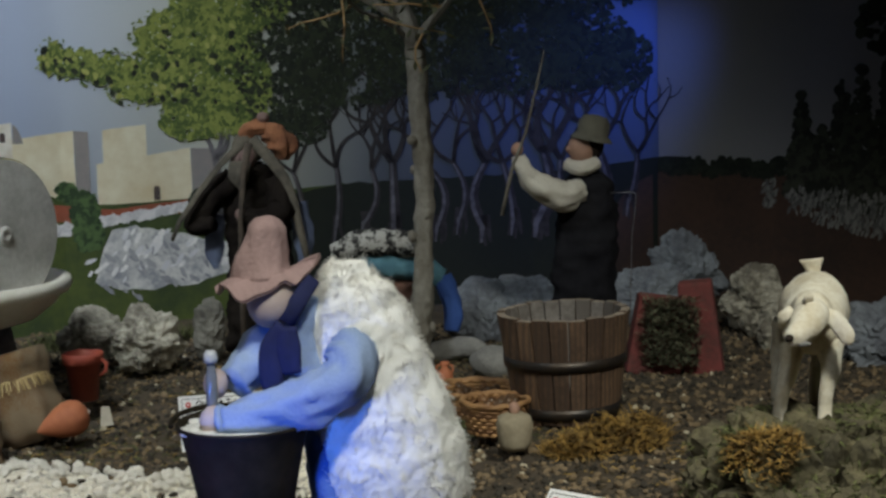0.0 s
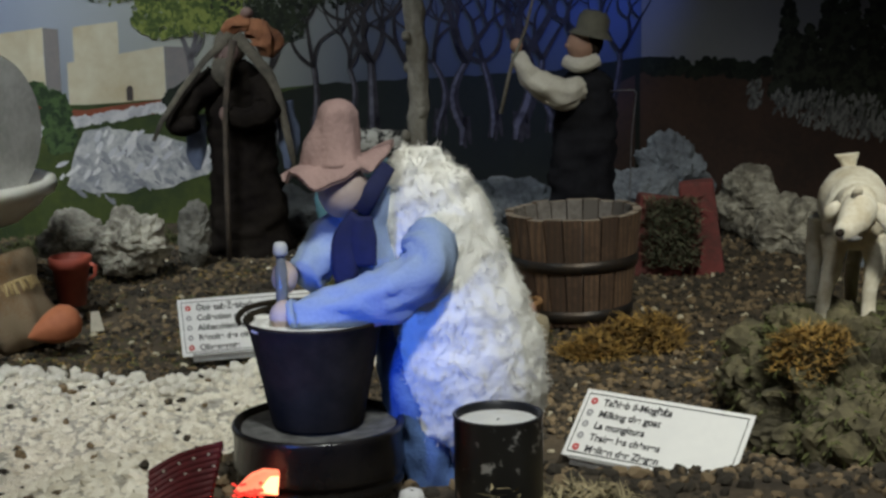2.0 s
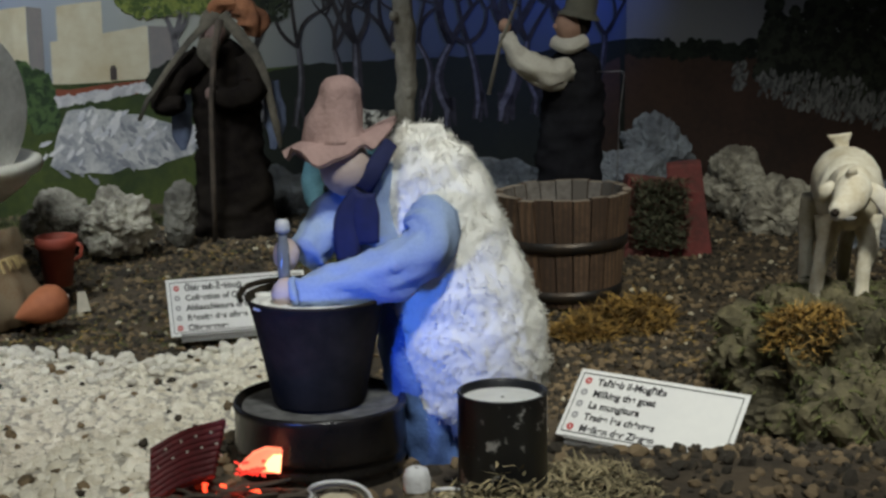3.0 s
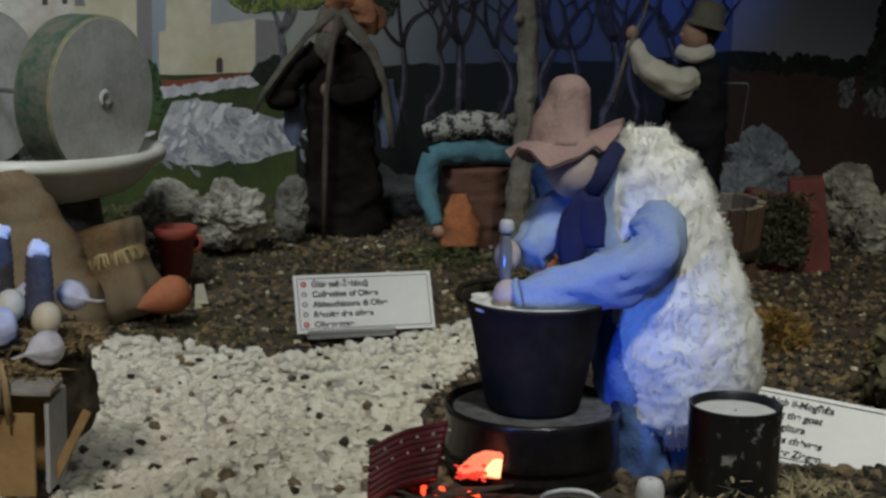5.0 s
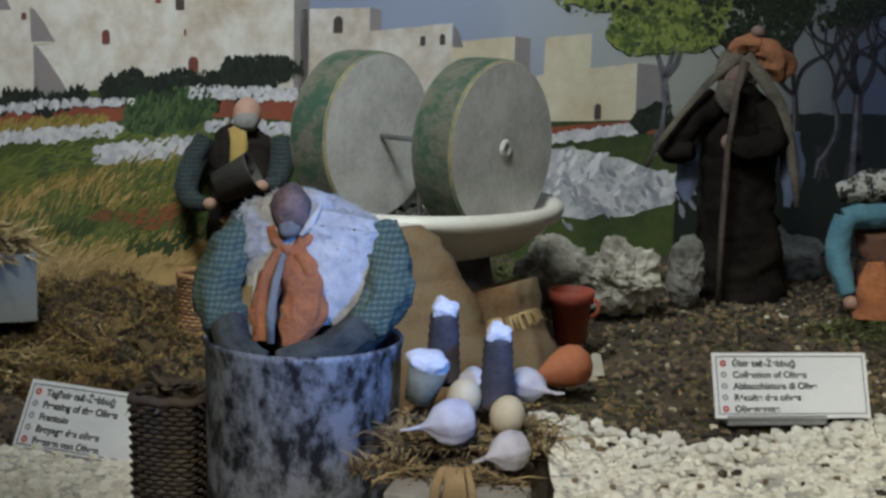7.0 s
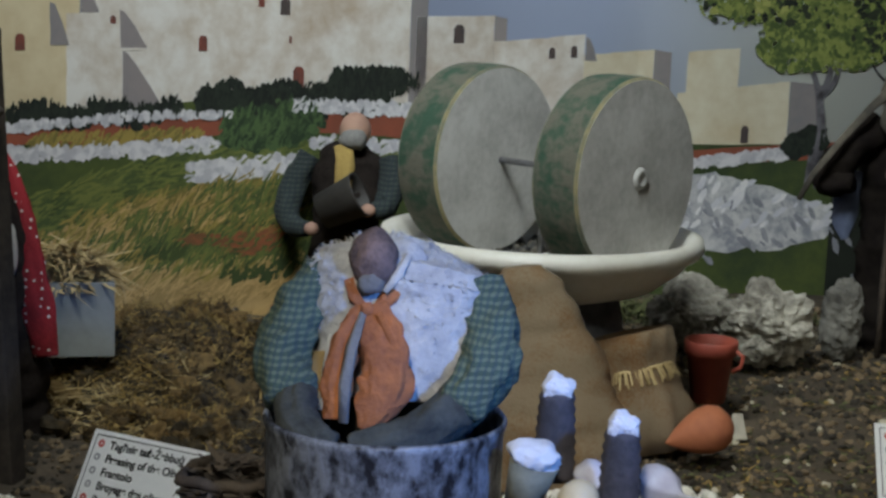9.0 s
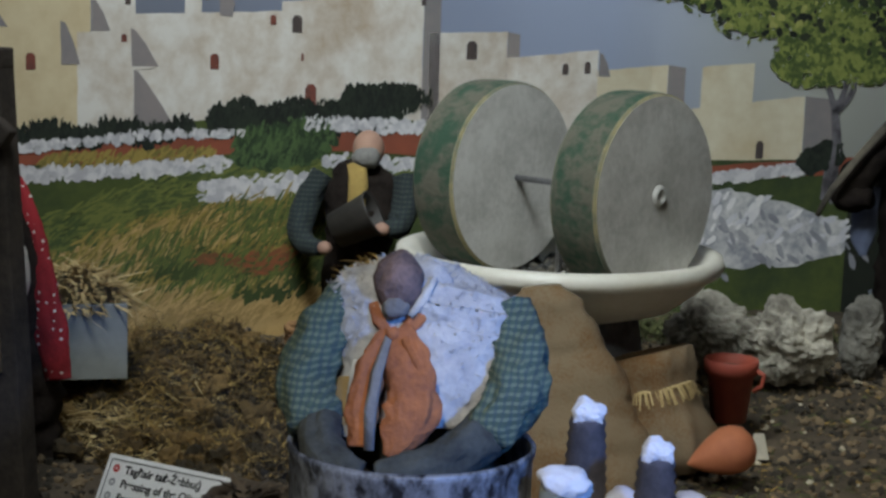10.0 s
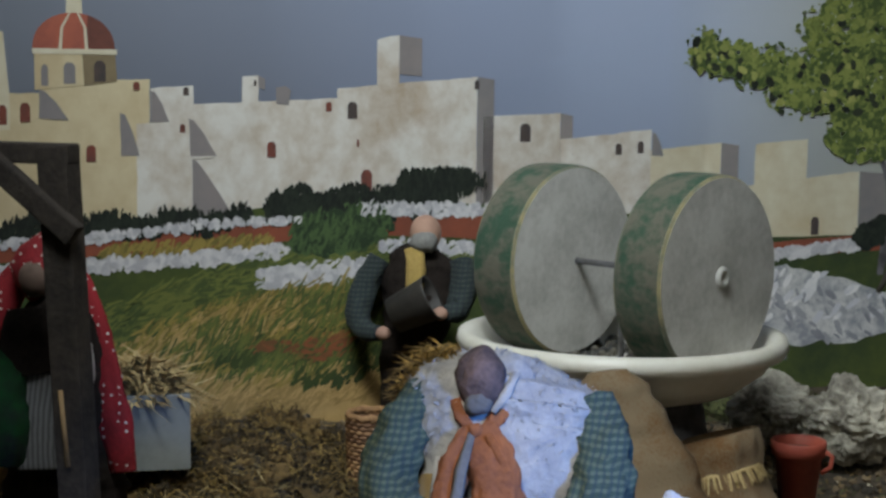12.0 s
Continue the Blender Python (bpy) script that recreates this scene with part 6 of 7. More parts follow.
for P, r in (([(-0.660, 1.212, 0.199), (-0.676, 1.192, 0.174), (-0.678, 1.168, 0.146), (-0.662, 1.145, 0.125)], [0.0165, 0.0195, 0.0195, 0.0170]), ([(-0.550, 1.214, 0.201), (-0.536, 1.198, 0.175), (-0.533, 1.173, 0.148), (-0.545, 1.147, 0.128)], [0.0165, 0.0195, 0.0195, 0.0170])):
    sh.tube(P, r, 4, 28, wob=0.3)
for P in ([(-0.660, 1.150, 0.124), (-0.648, 1.124, 0.114), (-0.630, 1.112, 0.107), (-0.617, 1.110, 0.104)], [(-0.547, 1.152, 0.127), (-0.567, 1.126, 0.115), (-0.592, 1.113, 0.108), (-0.606, 1.110, 0.105)]):
    sh.tube(P, [0.0160, 0.0140, 0.0110, 0.0085], 5, 22, wob=0.3)
lean_in = Vector((-0.3032, 0.1686, 0.4103))
sh.v = [tuple(lean_in + (Vector(v) - lean_in) * 0.757) for v in sh.v]
one("presser_doll", sh, [mat("olive_apron", (0.055, 0.052, 0.036), (0.03, 0.028, 0.022), 24, 0.95, bump=0.4, spec=0.1), white_fur, mat("dusky_clay", (0.25, 0.165, 0.14), (0.10, 0.072, 0.068), 55, 0.85, bump=0.7, fine=260, sharp=0.12), orange_cloth, check_green, mat("drab_check_cuffs", (0.075, 0.080, 0.068), (0.035, 0.038, 0.034), 60, 0.95, bump=0.6, fine=300), grey_cloth, mat("ochre_cloth", (0.36, 0.25, 0.10), (0.25, 0.17, 0.07), 30, 0.8)], "bald doll in white wool vest, orange scarf and check sleeves", "doll")

# bald man pouring, on a wicker basket
sh = Shape()
sh.tube([(-0.918, 1.885, -0.01), (-0.912, 1.885, 0.09), (-0.900, 1.885, 0.12), (-0.892, 1.885, 0.165), (-0.888, 1.885, 0.205), (-0.884, 1.885, 0.222)], [0.020, 0.026, 0.036, 0.046, 0.040, 0.014], 0, 22, flat=0.7, wob=0.14)
head(sh, (-0.881, 1.87, 0.238), 0.021, 1, (0.6, -1, -0.3))
sh.tube([(-0.890, 1.855, 0.222), (-0.886, 1.85, 0.205), (-0.886, 1.848, 0.175)], [0.012, 0.011, 0.010], 2, 12, flat=0.5, wob=0.2)
sh.tube([(-0.940, 1.885, 0.205), (-0.954, 1.875, 0.175), (-0.957, 1.86, 0.145), (-0.945, 1.845, 0.128), (-0.925, 1.835, 0.126)], [0.014, 0.0155, 0.0145, 0.012, 0.009], 3, 16, wob=0.18)
sh.ball((-0.917, 1.832, 0.127), (0.009, 0.008, 0.008), 1, 2)
sh.tube([(-0.842, 1.885, 0.207), (-0.836, 1.875, 0.18), (-0.840, 1.86, 0.155), (-0.848, 1.845, 0.152)], [0.014, 0.0155, 0.014, 0.009], 3, 16, wob=0.18)
sh.ball((-0.852, 1.838, 0.152), (0.009, 0.008, 0.008), 1, 2)
sh.ball((-0.878, 1.856, 0.229), (0.0165, 0.0125, 0.0135), 4, 3, 0.25, 70)
fwd = Matrix.Translation((-0.3, 0.165, 0.407)) @ Matrix.Scale(0.93, 4) @ Matrix.Translation((0.3, -0.165, -0.407))
sh.v = [tuple(fwd @ Vector(v)) for v in sh.v]
one("pourer_doll", sh, [dark_cloth, skin_clay, yellow_cloth, check_mat("dark_check", (0.024, 0.036, 0.036), (0.055, 0.07, 0.06), (0.015, 0.02, 0.03), 0.005), grey_cloth], "bald doll in a dark checked jacket tipping a dark pail", "doll")
tip = thing("tipped_pail", "small dark pail held tilted by the bald doll", "pail", (-0.878, 1.832, 0.150))
tip.matrix_basis = Matrix.Translation((-0.862, 1.715, 0.166)) @ Euler((0.25, radians(62), 0.35)).to_matrix().to_4x4()
part("body", Shape().lathe([(0.001, 0), (0.019, 0), (0.0235, 0.044), (0.0245, 0.045), (0.0245, 0.047), (0.0215, 0.045), (0.0170, 0.003), (0.001, 0.003)], 0, 40), mat("smoked_tin", (0.055, 0.05, 0.045), (0.03, 0.027, 0.025), 40, 0.6, bump=0.2), tip)


def wicker_basket(name, c, r0, r1, h, m, label, rows=14, ribs=22, square=0.0):
    t = thing(name, label, "basket", c)
    body = Shape()
    for j in range(rows):
        z0 = h * j / rows
        P = []
        n = ribs * 2
        for k in range(n + 1):
            a = 2 * math.pi * k / n
            r = r0 + (r1 - r0) * z0 / h + 0.0013 * (1 if (k + j) % 2 else -1)
            q = max(abs(math.cos(a)), abs(math.sin(a)))
            r *= 1 + square * (1 / q - 1)
            P.append((r * math.cos(a), r * math.sin(a), z0 + h / rows / 2))
        body.tube(P, [h / rows * 0.56] * len(P), 0, 5, caps=False)
    part("weave", body, m, t)
    P = []
    for k in range(41):
        a = 2 * math.pi * k / 40
        q = max(abs(math.cos(a)), abs(math.sin(a)))
        P.append((r1 * (1 + square * (1 / q - 1)) * math.cos(a), r1 * (1 + square * (1 / q - 1)) * math.sin(a), h + 0.0007 * math.sin(9 * a)))
    part("rim", Shape().tube(P, [0.0035] * 41, 0, 7, caps=False, wob=0.2), m, t)
    part("base", Shape().lathe([(0.001, 0.004), (r0 * 0.97, 0.004), (r0 * 0.97, 0.0), (0.001, 0.0)], 0, 24), m, t)
    return t


one("earth_heap", Shape().ball((0, 0, 0), (0.055, 0.030, 0.148), 0, 4, 0.15, 30), soil, "brown earth heap under dry moss by the mill", "earth heap", pose(-0.772, 1.60, 0.0), kind="stuff")
one("moss_heap", blades(Shape(), [(-0.772, 1.595, 0.050, 0.026, 0.012)], 1500, 0.022, 0.0018, 91, 0.45, 0, lambda x, y: 0.146 * max(0.0, 1 - ((x + 0.772) / 0.056) ** 2) ** 0.5), orange_moss, "golden dry moss heaped beside the mill", "moss", kind="stuff")

wicker_basket("wicker_hamper", (-0.851, 1.62, 0.004), 0.021, 0.0235, 0.078, wicker, "small round wicker hamper under the bald doll", 18, 16)
wicker_basket("wicker_hamper", (-0.624, 0.945, 0.010), 0.0222, 0.0248, 0.126, wicker_dark, "dark square wicker hamper beside the vat", 40, 18, 0.55)
wicker_basket("olive_basket", (0.035, 1.62, 0.012), 0.040, 0.050, 0.030, wicker, "low round wicker basket of olives by the tree", 7, 20)
wicker_basket("olive_basket", (0.065, 1.45, 0.03), 0.028, 0.036, 0.035, wicker, "small wicker basket heaped with brown fruit", 8, 18)
rr = random.Random(6)
for bx, by, bz, br_ in ((0.035, 1.62, 0.03, 0.040), (0.065, 1.45, 0.055, 0.028)):
    for k in range(26):
        a, r = rr.uniform(0, 6.28), br_ * math.sqrt(rr.random()) * 0.85
        one("olive", Shape().ball((0, 0, 0), (0.0058, 0.0048, 0.0048), 0, 2), mat("brown_olive", (0.20, 0.10, 0.04), (0.09, 0.05, 0.025), 60, 0.4, rnd=0.8, bump=0), "small brown olive in the basket", "olive", pose(bx + r * math.cos(a), by + r * math.sin(a), bz + rr.uniform(0, 0.010), 0, 0, rr.uniform(0, 180)), "olives")
one("grey_sack", Shape().ball((0, 0, 0), (0.034, 0.022, 0.022), 0, 4, 0.18, 25), grey_cloth, "lumpy pale grey sack lying by the tree", "sack", pose(0.055, 1.76, 0.045))
lj = thing("corked_jug", "little pale stone jug with a clay stopper", "jug", (0.088, 1.36, 0.034))
part("body", Shape().lathe([(0.001, 0), (0.014, 0), (0.017, 0.006), (0.019, 0.026), (0.017, 0.034), (0.008, 0.038), (0.001, 0.038)], 0, 28, wob=0.05), mat("tan_stoneware", (0.36, 0.31, 0.22), (0.26, 0.22, 0.15), 30, 0.8), lj)
part("stopper", Shape().ball((0, 0, 0.042), (0.006, 0.006, 0.008), 0, 2), skin_clay, lj)


def amphora(c, h, r, m, label, lean=(0, 0, 0), group="amphorae"):
    t = thing("clay_amphora", label, "amphora", c, 0, group)
    t.matrix_basis = pose(*c, *lean)
    part("body", Shape().lathe([(0.001, 0), (r * 0.35, 0.0), (r * 0.7, h * 0.15), (r, h * 0.42), (r * 0.85, h * 0.66), (r * 0.42, h * 0.80), (r * 0.36, h * 0.88), (r * 0.55, h), (r * 0.45, h), (r * 0.26, h * 0.88), (r * 0.3, h * 0.8)], 0, 32), m, t)
    for s in (-1, 1):
        part("handle", Shape().tube([(s * r * 0.36, 0, h * 0.90), (s * r * 0.85, 0, h * 0.88), (s * r * 0.95, 0, h * 0.72), (s * r * 0.78, 0, h * 0.60)], [r * 0.12] * 4, 0, 8), m, t)
    return t


gourd = thing("clay_gourd", "orange clay gourd-shaped jar with pointed end, lying on the earth", "jar", (-0.452, 1.488, 0.026))
gourd.matrix_basis = pose(-0.455, 1.486, 0.026, 0, 74, 28)
part("body", Shape().lathe([(0.0005, -0.002), (0.004, 0.002), (0.010, 0.010), (0.0165, 0.022), (0.0205, 0.034), (0.0205, 0.044), (0.0165, 0.053), (0.009, 0.058), (0.001, 0.059)], 0, 36, wob=0.05), terracotta, gourd)
part("nub", Shape().ball((0, 0, 0.0595), (0.003, 0.003, 0.002), 0, 2), mat("pale_nub", (0.6, 0.5, 0.42), (0.5, 0.4, 0.33), 30, 0.6), gourd, "pale nub at the round end")
amphora((-0.012, 1.62, 0.012), 0.040, 0.013, terracotta, "tiny orange clay jug standing by the basket")
amphora((-0.006, 1.70, 0.022), 0.036, 0.011, terracotta, "tiny orange clay jug standing by the trunk")

# sacks and red pot
sh = Shape()
sh.tube([(-0.555, 1.42, 0.0), (-0.556, 1.42, 0.04), (-0.562, 1.425, 0.09), (-0.568, 1.43, 0.13), (-0.574, 1.43, 0.16), (-0.577, 1.43, 0.178)], [0.085, 0.080, 0.062, 0.045, 0.032, 0.016], 0, 30, flat=0.6, wob=0.10)
one("grain_sack", sh, hessian, "tall brown hessian sack leaning on the mill", "sack")
sack2 = thing("tied_sack", "small hessian sack tied with string", "sack", (-0.470, 1.545, 0.0))
sack2.matrix_basis = pose(-0.475, 1.54, 0.0, -6, -16, 0)
part("body", Shape().lathe([(0.001, 0.0), (0.038, 0.002), (0.046, 0.02), (0.042, 0.05), (0.030, 0.075), (0.034, 0.090), (0.038, 0.108), (0.034, 0.110), (0.026, 0.095), (0.001, 0.09)], 0, 60, wob=0.24), hessian, sack2)
fringe = Shape()
fr_r = random.Random(44)
for k in range(150):
    a = fr_r.uniform(0, 6.283)
    d = Vector((math.cos(a), math.sin(a), 0))
    side = Vector((-d.y, d.x, 0)) * 0.0007
    q = d * 0.034 + Vector((0, 0, 0.078))
    e = d * (0.036 + fr_r.uniform(0, 0.006)) + Vector((fr_r.uniform(-0.002, 0.002), 0, 0.078 - fr_r.uniform(0.008, 0.016)))
    fringe.add([q - side, q + side, e + side, e - side], [(0, 1, 2, 3)], 0, False)
tagged(part("fringe", fringe, straw_mat, sack2), kind="stuff")
part("string", Shape().tube([(0.0315 * math.cos(a), 0.0315 * math.sin(a), 0.077) for a in [2 * math.pi * k / 24 for k in range(25)]], [0.0016] * 25, 0, 6, caps=False), straw_mat, sack2)
pot = thing("red_plant_pot", "small red clay pot with side handle, filled with earth", "pot", (-0.437, 1.61, 0.035))
part("body", Shape().lathe([(0.001, 0), (0.016, 0), (0.021, 0.044), (0.0245, 0.045), (0.025, 0.056), (0.024, 0.058), (0.022, 0.057), (0.0205, 0.048)], 0, 36), red_clay, pot)
part("earth", Shape().lathe([(0.001, 0.051), (0.0205, 0.049)], 0, 24, wob=0.1), soil, pot)
part("handle", Shape().tube([(0.023, -0.004, 0.050), (0.030, -0.005, 0.046), (0.029, -0.005, 0.036), (0.021, -0.004, 0.030)], [0.0022] * 4, 0, 8), red_clay, pot)
one("pot_shard", Shape().box((0, 0, 0.010), (0.016, 0.004, 0.024), 0, (-20, 0, 25), 0.001, 0.6), mat("pale_shard", (0.55, 0.50, 0.40), (0.42, 0.38, 0.3), 40, 0.8), "broken pale pottery shard beside the red pot", "shard", pose(-0.405, 1.585, 0.01))

# little crate table with eggs, garlic, jars and hay
crate = thing("crate_table", "little wooden crate with pale slats and straw on top", "crate", (-0.405, 0.815, 0.066))
for k, x in enumerate((-0.022, 0.016)):
    part("slat", Shape().box((x, -0.020, 0.022), (0.024, 0.004, 0.056), 0, (0, 0, 0), 0.001), wood_pale, crate)
part("side_panel", Shape().box((0.035, 0.005, 0.026), (0.003, 0.045, 0.060), 0, (0, 0, 0), 0.0008), mat("pale_board", (0.50, 0.50, 0.50), (0.4, 0.4, 0.41), 30, 0.7), crate, "pale painted side board")
part("side_panel", Shape().box((-0.036, 0.005, 0.026), (0.003, 0.045, 0.060), 0, (0, 0, 0), 0.0008), wood_pale, crate)
part("top_board", Shape().box((0, -0.006, 0.064), (0.078, 0.032, 0.004), 0, (0, 0, 0), 0.0008), mat("grey_board", (0.40, 0.38, 0.35), (0.28, 0.26, 0.24), 30, 0.7), crate)
part("back_panel", Shape().box((0, 0.028, 0.026), (0.07, 0.003, 0.060), 0, (0, 0, 0), 0.0008), wood_pale, crate)
part("brace", Shape().box((0.046, 0.0, 0.024), (0.006, 0.004, 0.05), 0, (0, 26, 0), 0.0008), wood_pale, crate)
egg_white = mat("egg_shell_cream", (0.72, 0.62, 0.40), (0.62, 0.52, 0.33), 30, 0.5, bump=0.05)
# white garlic skin, the blue light on it put in as a bluish tint
garlic = mat("blue_lit_garlic", (0.70, 0.71, 0.78), (0.52, 0.53, 0.62), 40, 0.6, bump=0.3, wave=((0.5, 0.42, 0.46), 30, "Z", 0.25))
for x, y, z in ((-0.416, 0.880, 0.166), (-0.388, 0.870, 0.160)):
    one("egg", Shape().ball((0, 0, 0), (0.0105, 0.0105, 0.013), 0, 3), egg_white, "smooth cream egg lying in the straw", "egg", pose(x, y, z, 20, 15, 0), "eggs")
for x, y, z, r, turn in ((-0.419, 0.853, 0.158, 0.0150, -68), (-0.383, 0.845, 0.146, 0.0128, -48), (-0.384, 0.930, 0.164, 0.0120, 66), (-0.42, 0.940, 0.160, 0.011, 30)):
    g = thing("garlic_bulb", "white garlic bulb with a dry stalk", "garlic", (x, y, z), 0, "garlic bulbs")
    g.matrix_basis = pose(x, y, z, 98, 0, turn)
    part("bulb", Shape().lathe([(0.001, -0.92 * r), (0.25 * r, -1.0 * r), (0.62 * r, -0.82 * r), (0.86 * r, -0.35 * r), (0.88 * r, 0.10 * r), (0.70 * r, 0.55 * r), (0.30 * r, 0.88 * r), (0.13 * r, 1.08 * r), (0.08 * r, 1.3 * r)], 0, 40, wob=0.22), garlic, g)
    part("stalk", Shape().tube([(0, 0, 1.2 * r), (0.08 * r, 0, 1.6 * r), (0.3 * r, 0.1 * r, 2.0 * r)], [0.0013, 0.0011, 0.0008], 0, 7), garlic, g)


def jar(c, h, r, label):
    t = thing("wrapped_jar", label, "jar", c, 0, "wrapped jars")
    prof = [(0.001, 0)]
    n = 16
    for k in range(n + 1):
        z = h * k / n
        prof.append((r * (1.04 - 0.20 * (z / h) ** 2) + 0.0011 * (k % 2), z))
    prof.append((0.001, h))
    part("body", Shape().lathe(prof, 0, 32), mat("slate_cord", (0.095, 0.085, 0.095), (0.040, 0.038, 0.044), 40, 0.8, bump=0.5, fine=200), t, "dark slate jar wound with cord")
    part("cap", Shape().ball((0, 0, h + 0.0020), (r * 0.88, r * 0.88, 0.0075), 0, 4, 0.30, 170, False), cotton, t, "white cotton wad")


jar((-0.441, 0.940, 0.158), 0.046, 0.0098, "tall slate jar with white cotton cap, in the hay")
jar((-0.398, 0.890, 0.158), 0.044, 0.0092, "slate jar with white cotton cap, in the hay")
tp = thing("cotton_pot", "little olive-green pot stuffed with cotton wool", "pot", (-0.462, 0.875, 0.128))
tp.matrix_basis = pose(-0.448, 0.90, 0.156, 0, 14, 0)
part("body", Shape().lathe([(0.001, 0), (0.009, 0), (0.0125, 0.022), (0.0115, 0.022), (0.001, 0.02)], 0, 24), mat("drab_pot", (0.22, 0.22, 0.16), (0.15, 0.15, 0.11), 30, 0.7), tp)
part("cotton", Shape().ball((0, 0, 0.025), (0.0125, 0.0115, 0.008), 0, 4, 0.35, 90), cotton, tp)

dim_ember = mat("dim_red_ember", (0.5, 0.06, 0.04), (0.3, 0.03, 0.02), 60, 0.8, bump=0, emit=(1.0, 0.05, 0.05, 0.7))
for k in range(6):
    one("ember", Shape().tube([(-0.008, 0, 0), (0, 0.001, 0.001), (0.008, 0, 0)], [0.0006, 0.0010, 0.0005], 0, 6), dim_ember, "thin glowing red ember by the vat", "ember", pose(-0.498 + er.uniform(-0.026, 0.022), 0.815 + er.uniform(-0.025, 0.015), 0.082 + er.uniform(-0.004, 0.010), 0, er.uniform(-20, 20), er.uniform(-60, 60)), "embers by the vat")
for k in range(34):
    a = er.uniform(-1.2, 1.2)
    x, y, z, L = -0.500 + er.uniform(-0.05, 0.05), 0.822 + er.uniform(-0.035, 0.020), 0.066 + er.uniform(-0.01, 0.016), er.uniform(0.016, 0.034)
    stick((x - L * math.cos(a) * 0.6, y - L * math.sin(a) * 0.6, z), (x + L * math.cos(a), y + L * math.sin(a), z + er.uniform(-0.008, 0.010)), er.uniform(0.0016, 0.0045), wood_old, "charred dark stick in front of the vat", 300 + k, "charred wood")
raffia = mat("tan_raffia", (0.46, 0.34, 0.19), (0.33, 0.23, 0.12), 40, 0.85, bump=0.3)
bow = thing("raffia_bundle", "tan raffia strips hanging over the crate's front", "raffia")
for k in range(16):
    x0, sp = -0.404 + er.uniform(-0.006, 0.006), er.uniform(-0.012, 0.012)
    P = [(x0, 0.800, 0.150), (x0 + sp * 0.3, 0.788, 0.150), (x0 + sp * 0.7, 0.784, 0.140), (x0 + sp, 0.785, 0.127 - er.uniform(0, 0.016))]
    part("strip", Shape().tube(P, [0.0012, 0.0018, 0.0018, 0.0012], 0, 6, flat=0.4), raffia, bow)

# woman in a dotted shawl, timber frame, hay trough
sh = Shape()
sh.tube([(-1.045, 1.37, -0.01), (-1.045, 1.37, 0.06), (-1.042, 1.37, 0.13), (-1.042, 1.37, 0.175), (-1.05, 1.37, 0.215), (-1.057, 1.365, 0.235)], [0.060, 0.054, 0.046, 0.040, 0.034, 0.012], 0, 24, flat=0.75, wob=0.14)
# the shadow on the face is put into a darker clay colour
head(sh, (-1.058, 1.350, 0.240), 0.0175, 1)
sh.ball((-1.060, 1.368, 0.246), (0.028, 0.028, 0.030), 2, 4, 0.12, 40)
# dark bag, with the green light on it painted as its colour
sh.tube([(-1.086, 1.330, 0.178), (-1.082, 1.316, 0.150), (-1.078, 1.314, 0.110), (-1.078, 1.318, 0.085)], [0.024, 0.034, 0.036, 0.028], 5, 18, flat=0.35, wob=0.2)
sh.tube([(-1.037, 1.375, 0.245), (-1.020, 1.37, 0.215), (-1.004, 1.365, 0.17), (-0.990, 1.36, 0.12), (-0.982, 1.36, 0.075)], [0.010, 0.013, 0.014, 0.015, 0.013], 2, 16, flat=0.4, wob=0.2)
sh.tube([(-1.085, 1.375, 0.245), (-1.105, 1.37, 0.21), (-1.115, 1.365, 0.16)], [0.012, 0.017, 0.014], 2, 16, flat=0.4, wob=0.2)
sh.tube([(-1.026, 1.36, 0.195), (-1.014, 1.345, 0.165), (-1.014, 1.33, 0.130)], [0.012, 0.012, 0.010], 3, 14, wob=0.18)
sh.tube([(-1.035, 1.325, 0.165), (-1.03, 1.318, 0.12), (-1.025, 1.318, 0.085)], [0.024, 0.034, 0.036], 4, 18, flat=0.25, wob=0.12)
sh.tube([(-1.06, 1.335, 0.215), (-1.055, 1.328, 0.185), (-1.05, 1.325, 0.16)], [0.018, 0.026, 0.028], 0, 16, flat=0.4, wob=0.18)
one("peasant_doll", sh, [dark_cloth, mat("shaded_clay", (0.17, 0.11, 0.085), (0.12, 0.08, 0.06), 40, 0.8), dot_red, white_cloth, stripe_cloth, mat("green_lit_bag", (0.015, 0.075, 0.025), (0.02, 0.03, 0.025), 18, 0.9, bump=0.4, spec=0.1)], "woman doll in red dotted shawl and striped apron with a green-lit dark bag", "doll")
gal = thing("timber_frame", "dark rough timber post with crossbeam and slanting brace", "timber frame", (-0.976, 1.25, 0.0))
tarred = mat("tarred_timber", (0.060, 0.046, 0.035), (0.022, 0.017, 0.014), 30, 0.85, bump=0.6, fine=200)
part("post", Shape().box((0.011, 0, 0.175), (0.026, 0.022, 0.37), 0, (0, -3.2, 0), 0.002), tarred, gal)
part("crossbeam", Shape().box((-0.09, 0, 0.353), (0.21, 0.02, 0.016), 0, (0, 0, 0), 0.002), tarred, gal)
part("brace", Shape().box((-0.03, -0.014, 0.332), (0.135, 0.012, 0.018), 0, (0, 37, 0), 0.002), tarred, gal)
part("peg", Shape().tube([(0.008, -0.013, 0.17), (0.014, -0.013, 0.11)], [0.002, 0.002], 0, 6), wood_pale, gal)
tro = thing("hay_trough", "grey painted box trough heaped with straw", "trough", (-1.026, 1.475, 0.054), 30)
greyp = mat("grey_painted_board", (0.27, 0.28, 0.27), (0.20, 0.21, 0.20), 14, 0.7, bump=0.1)
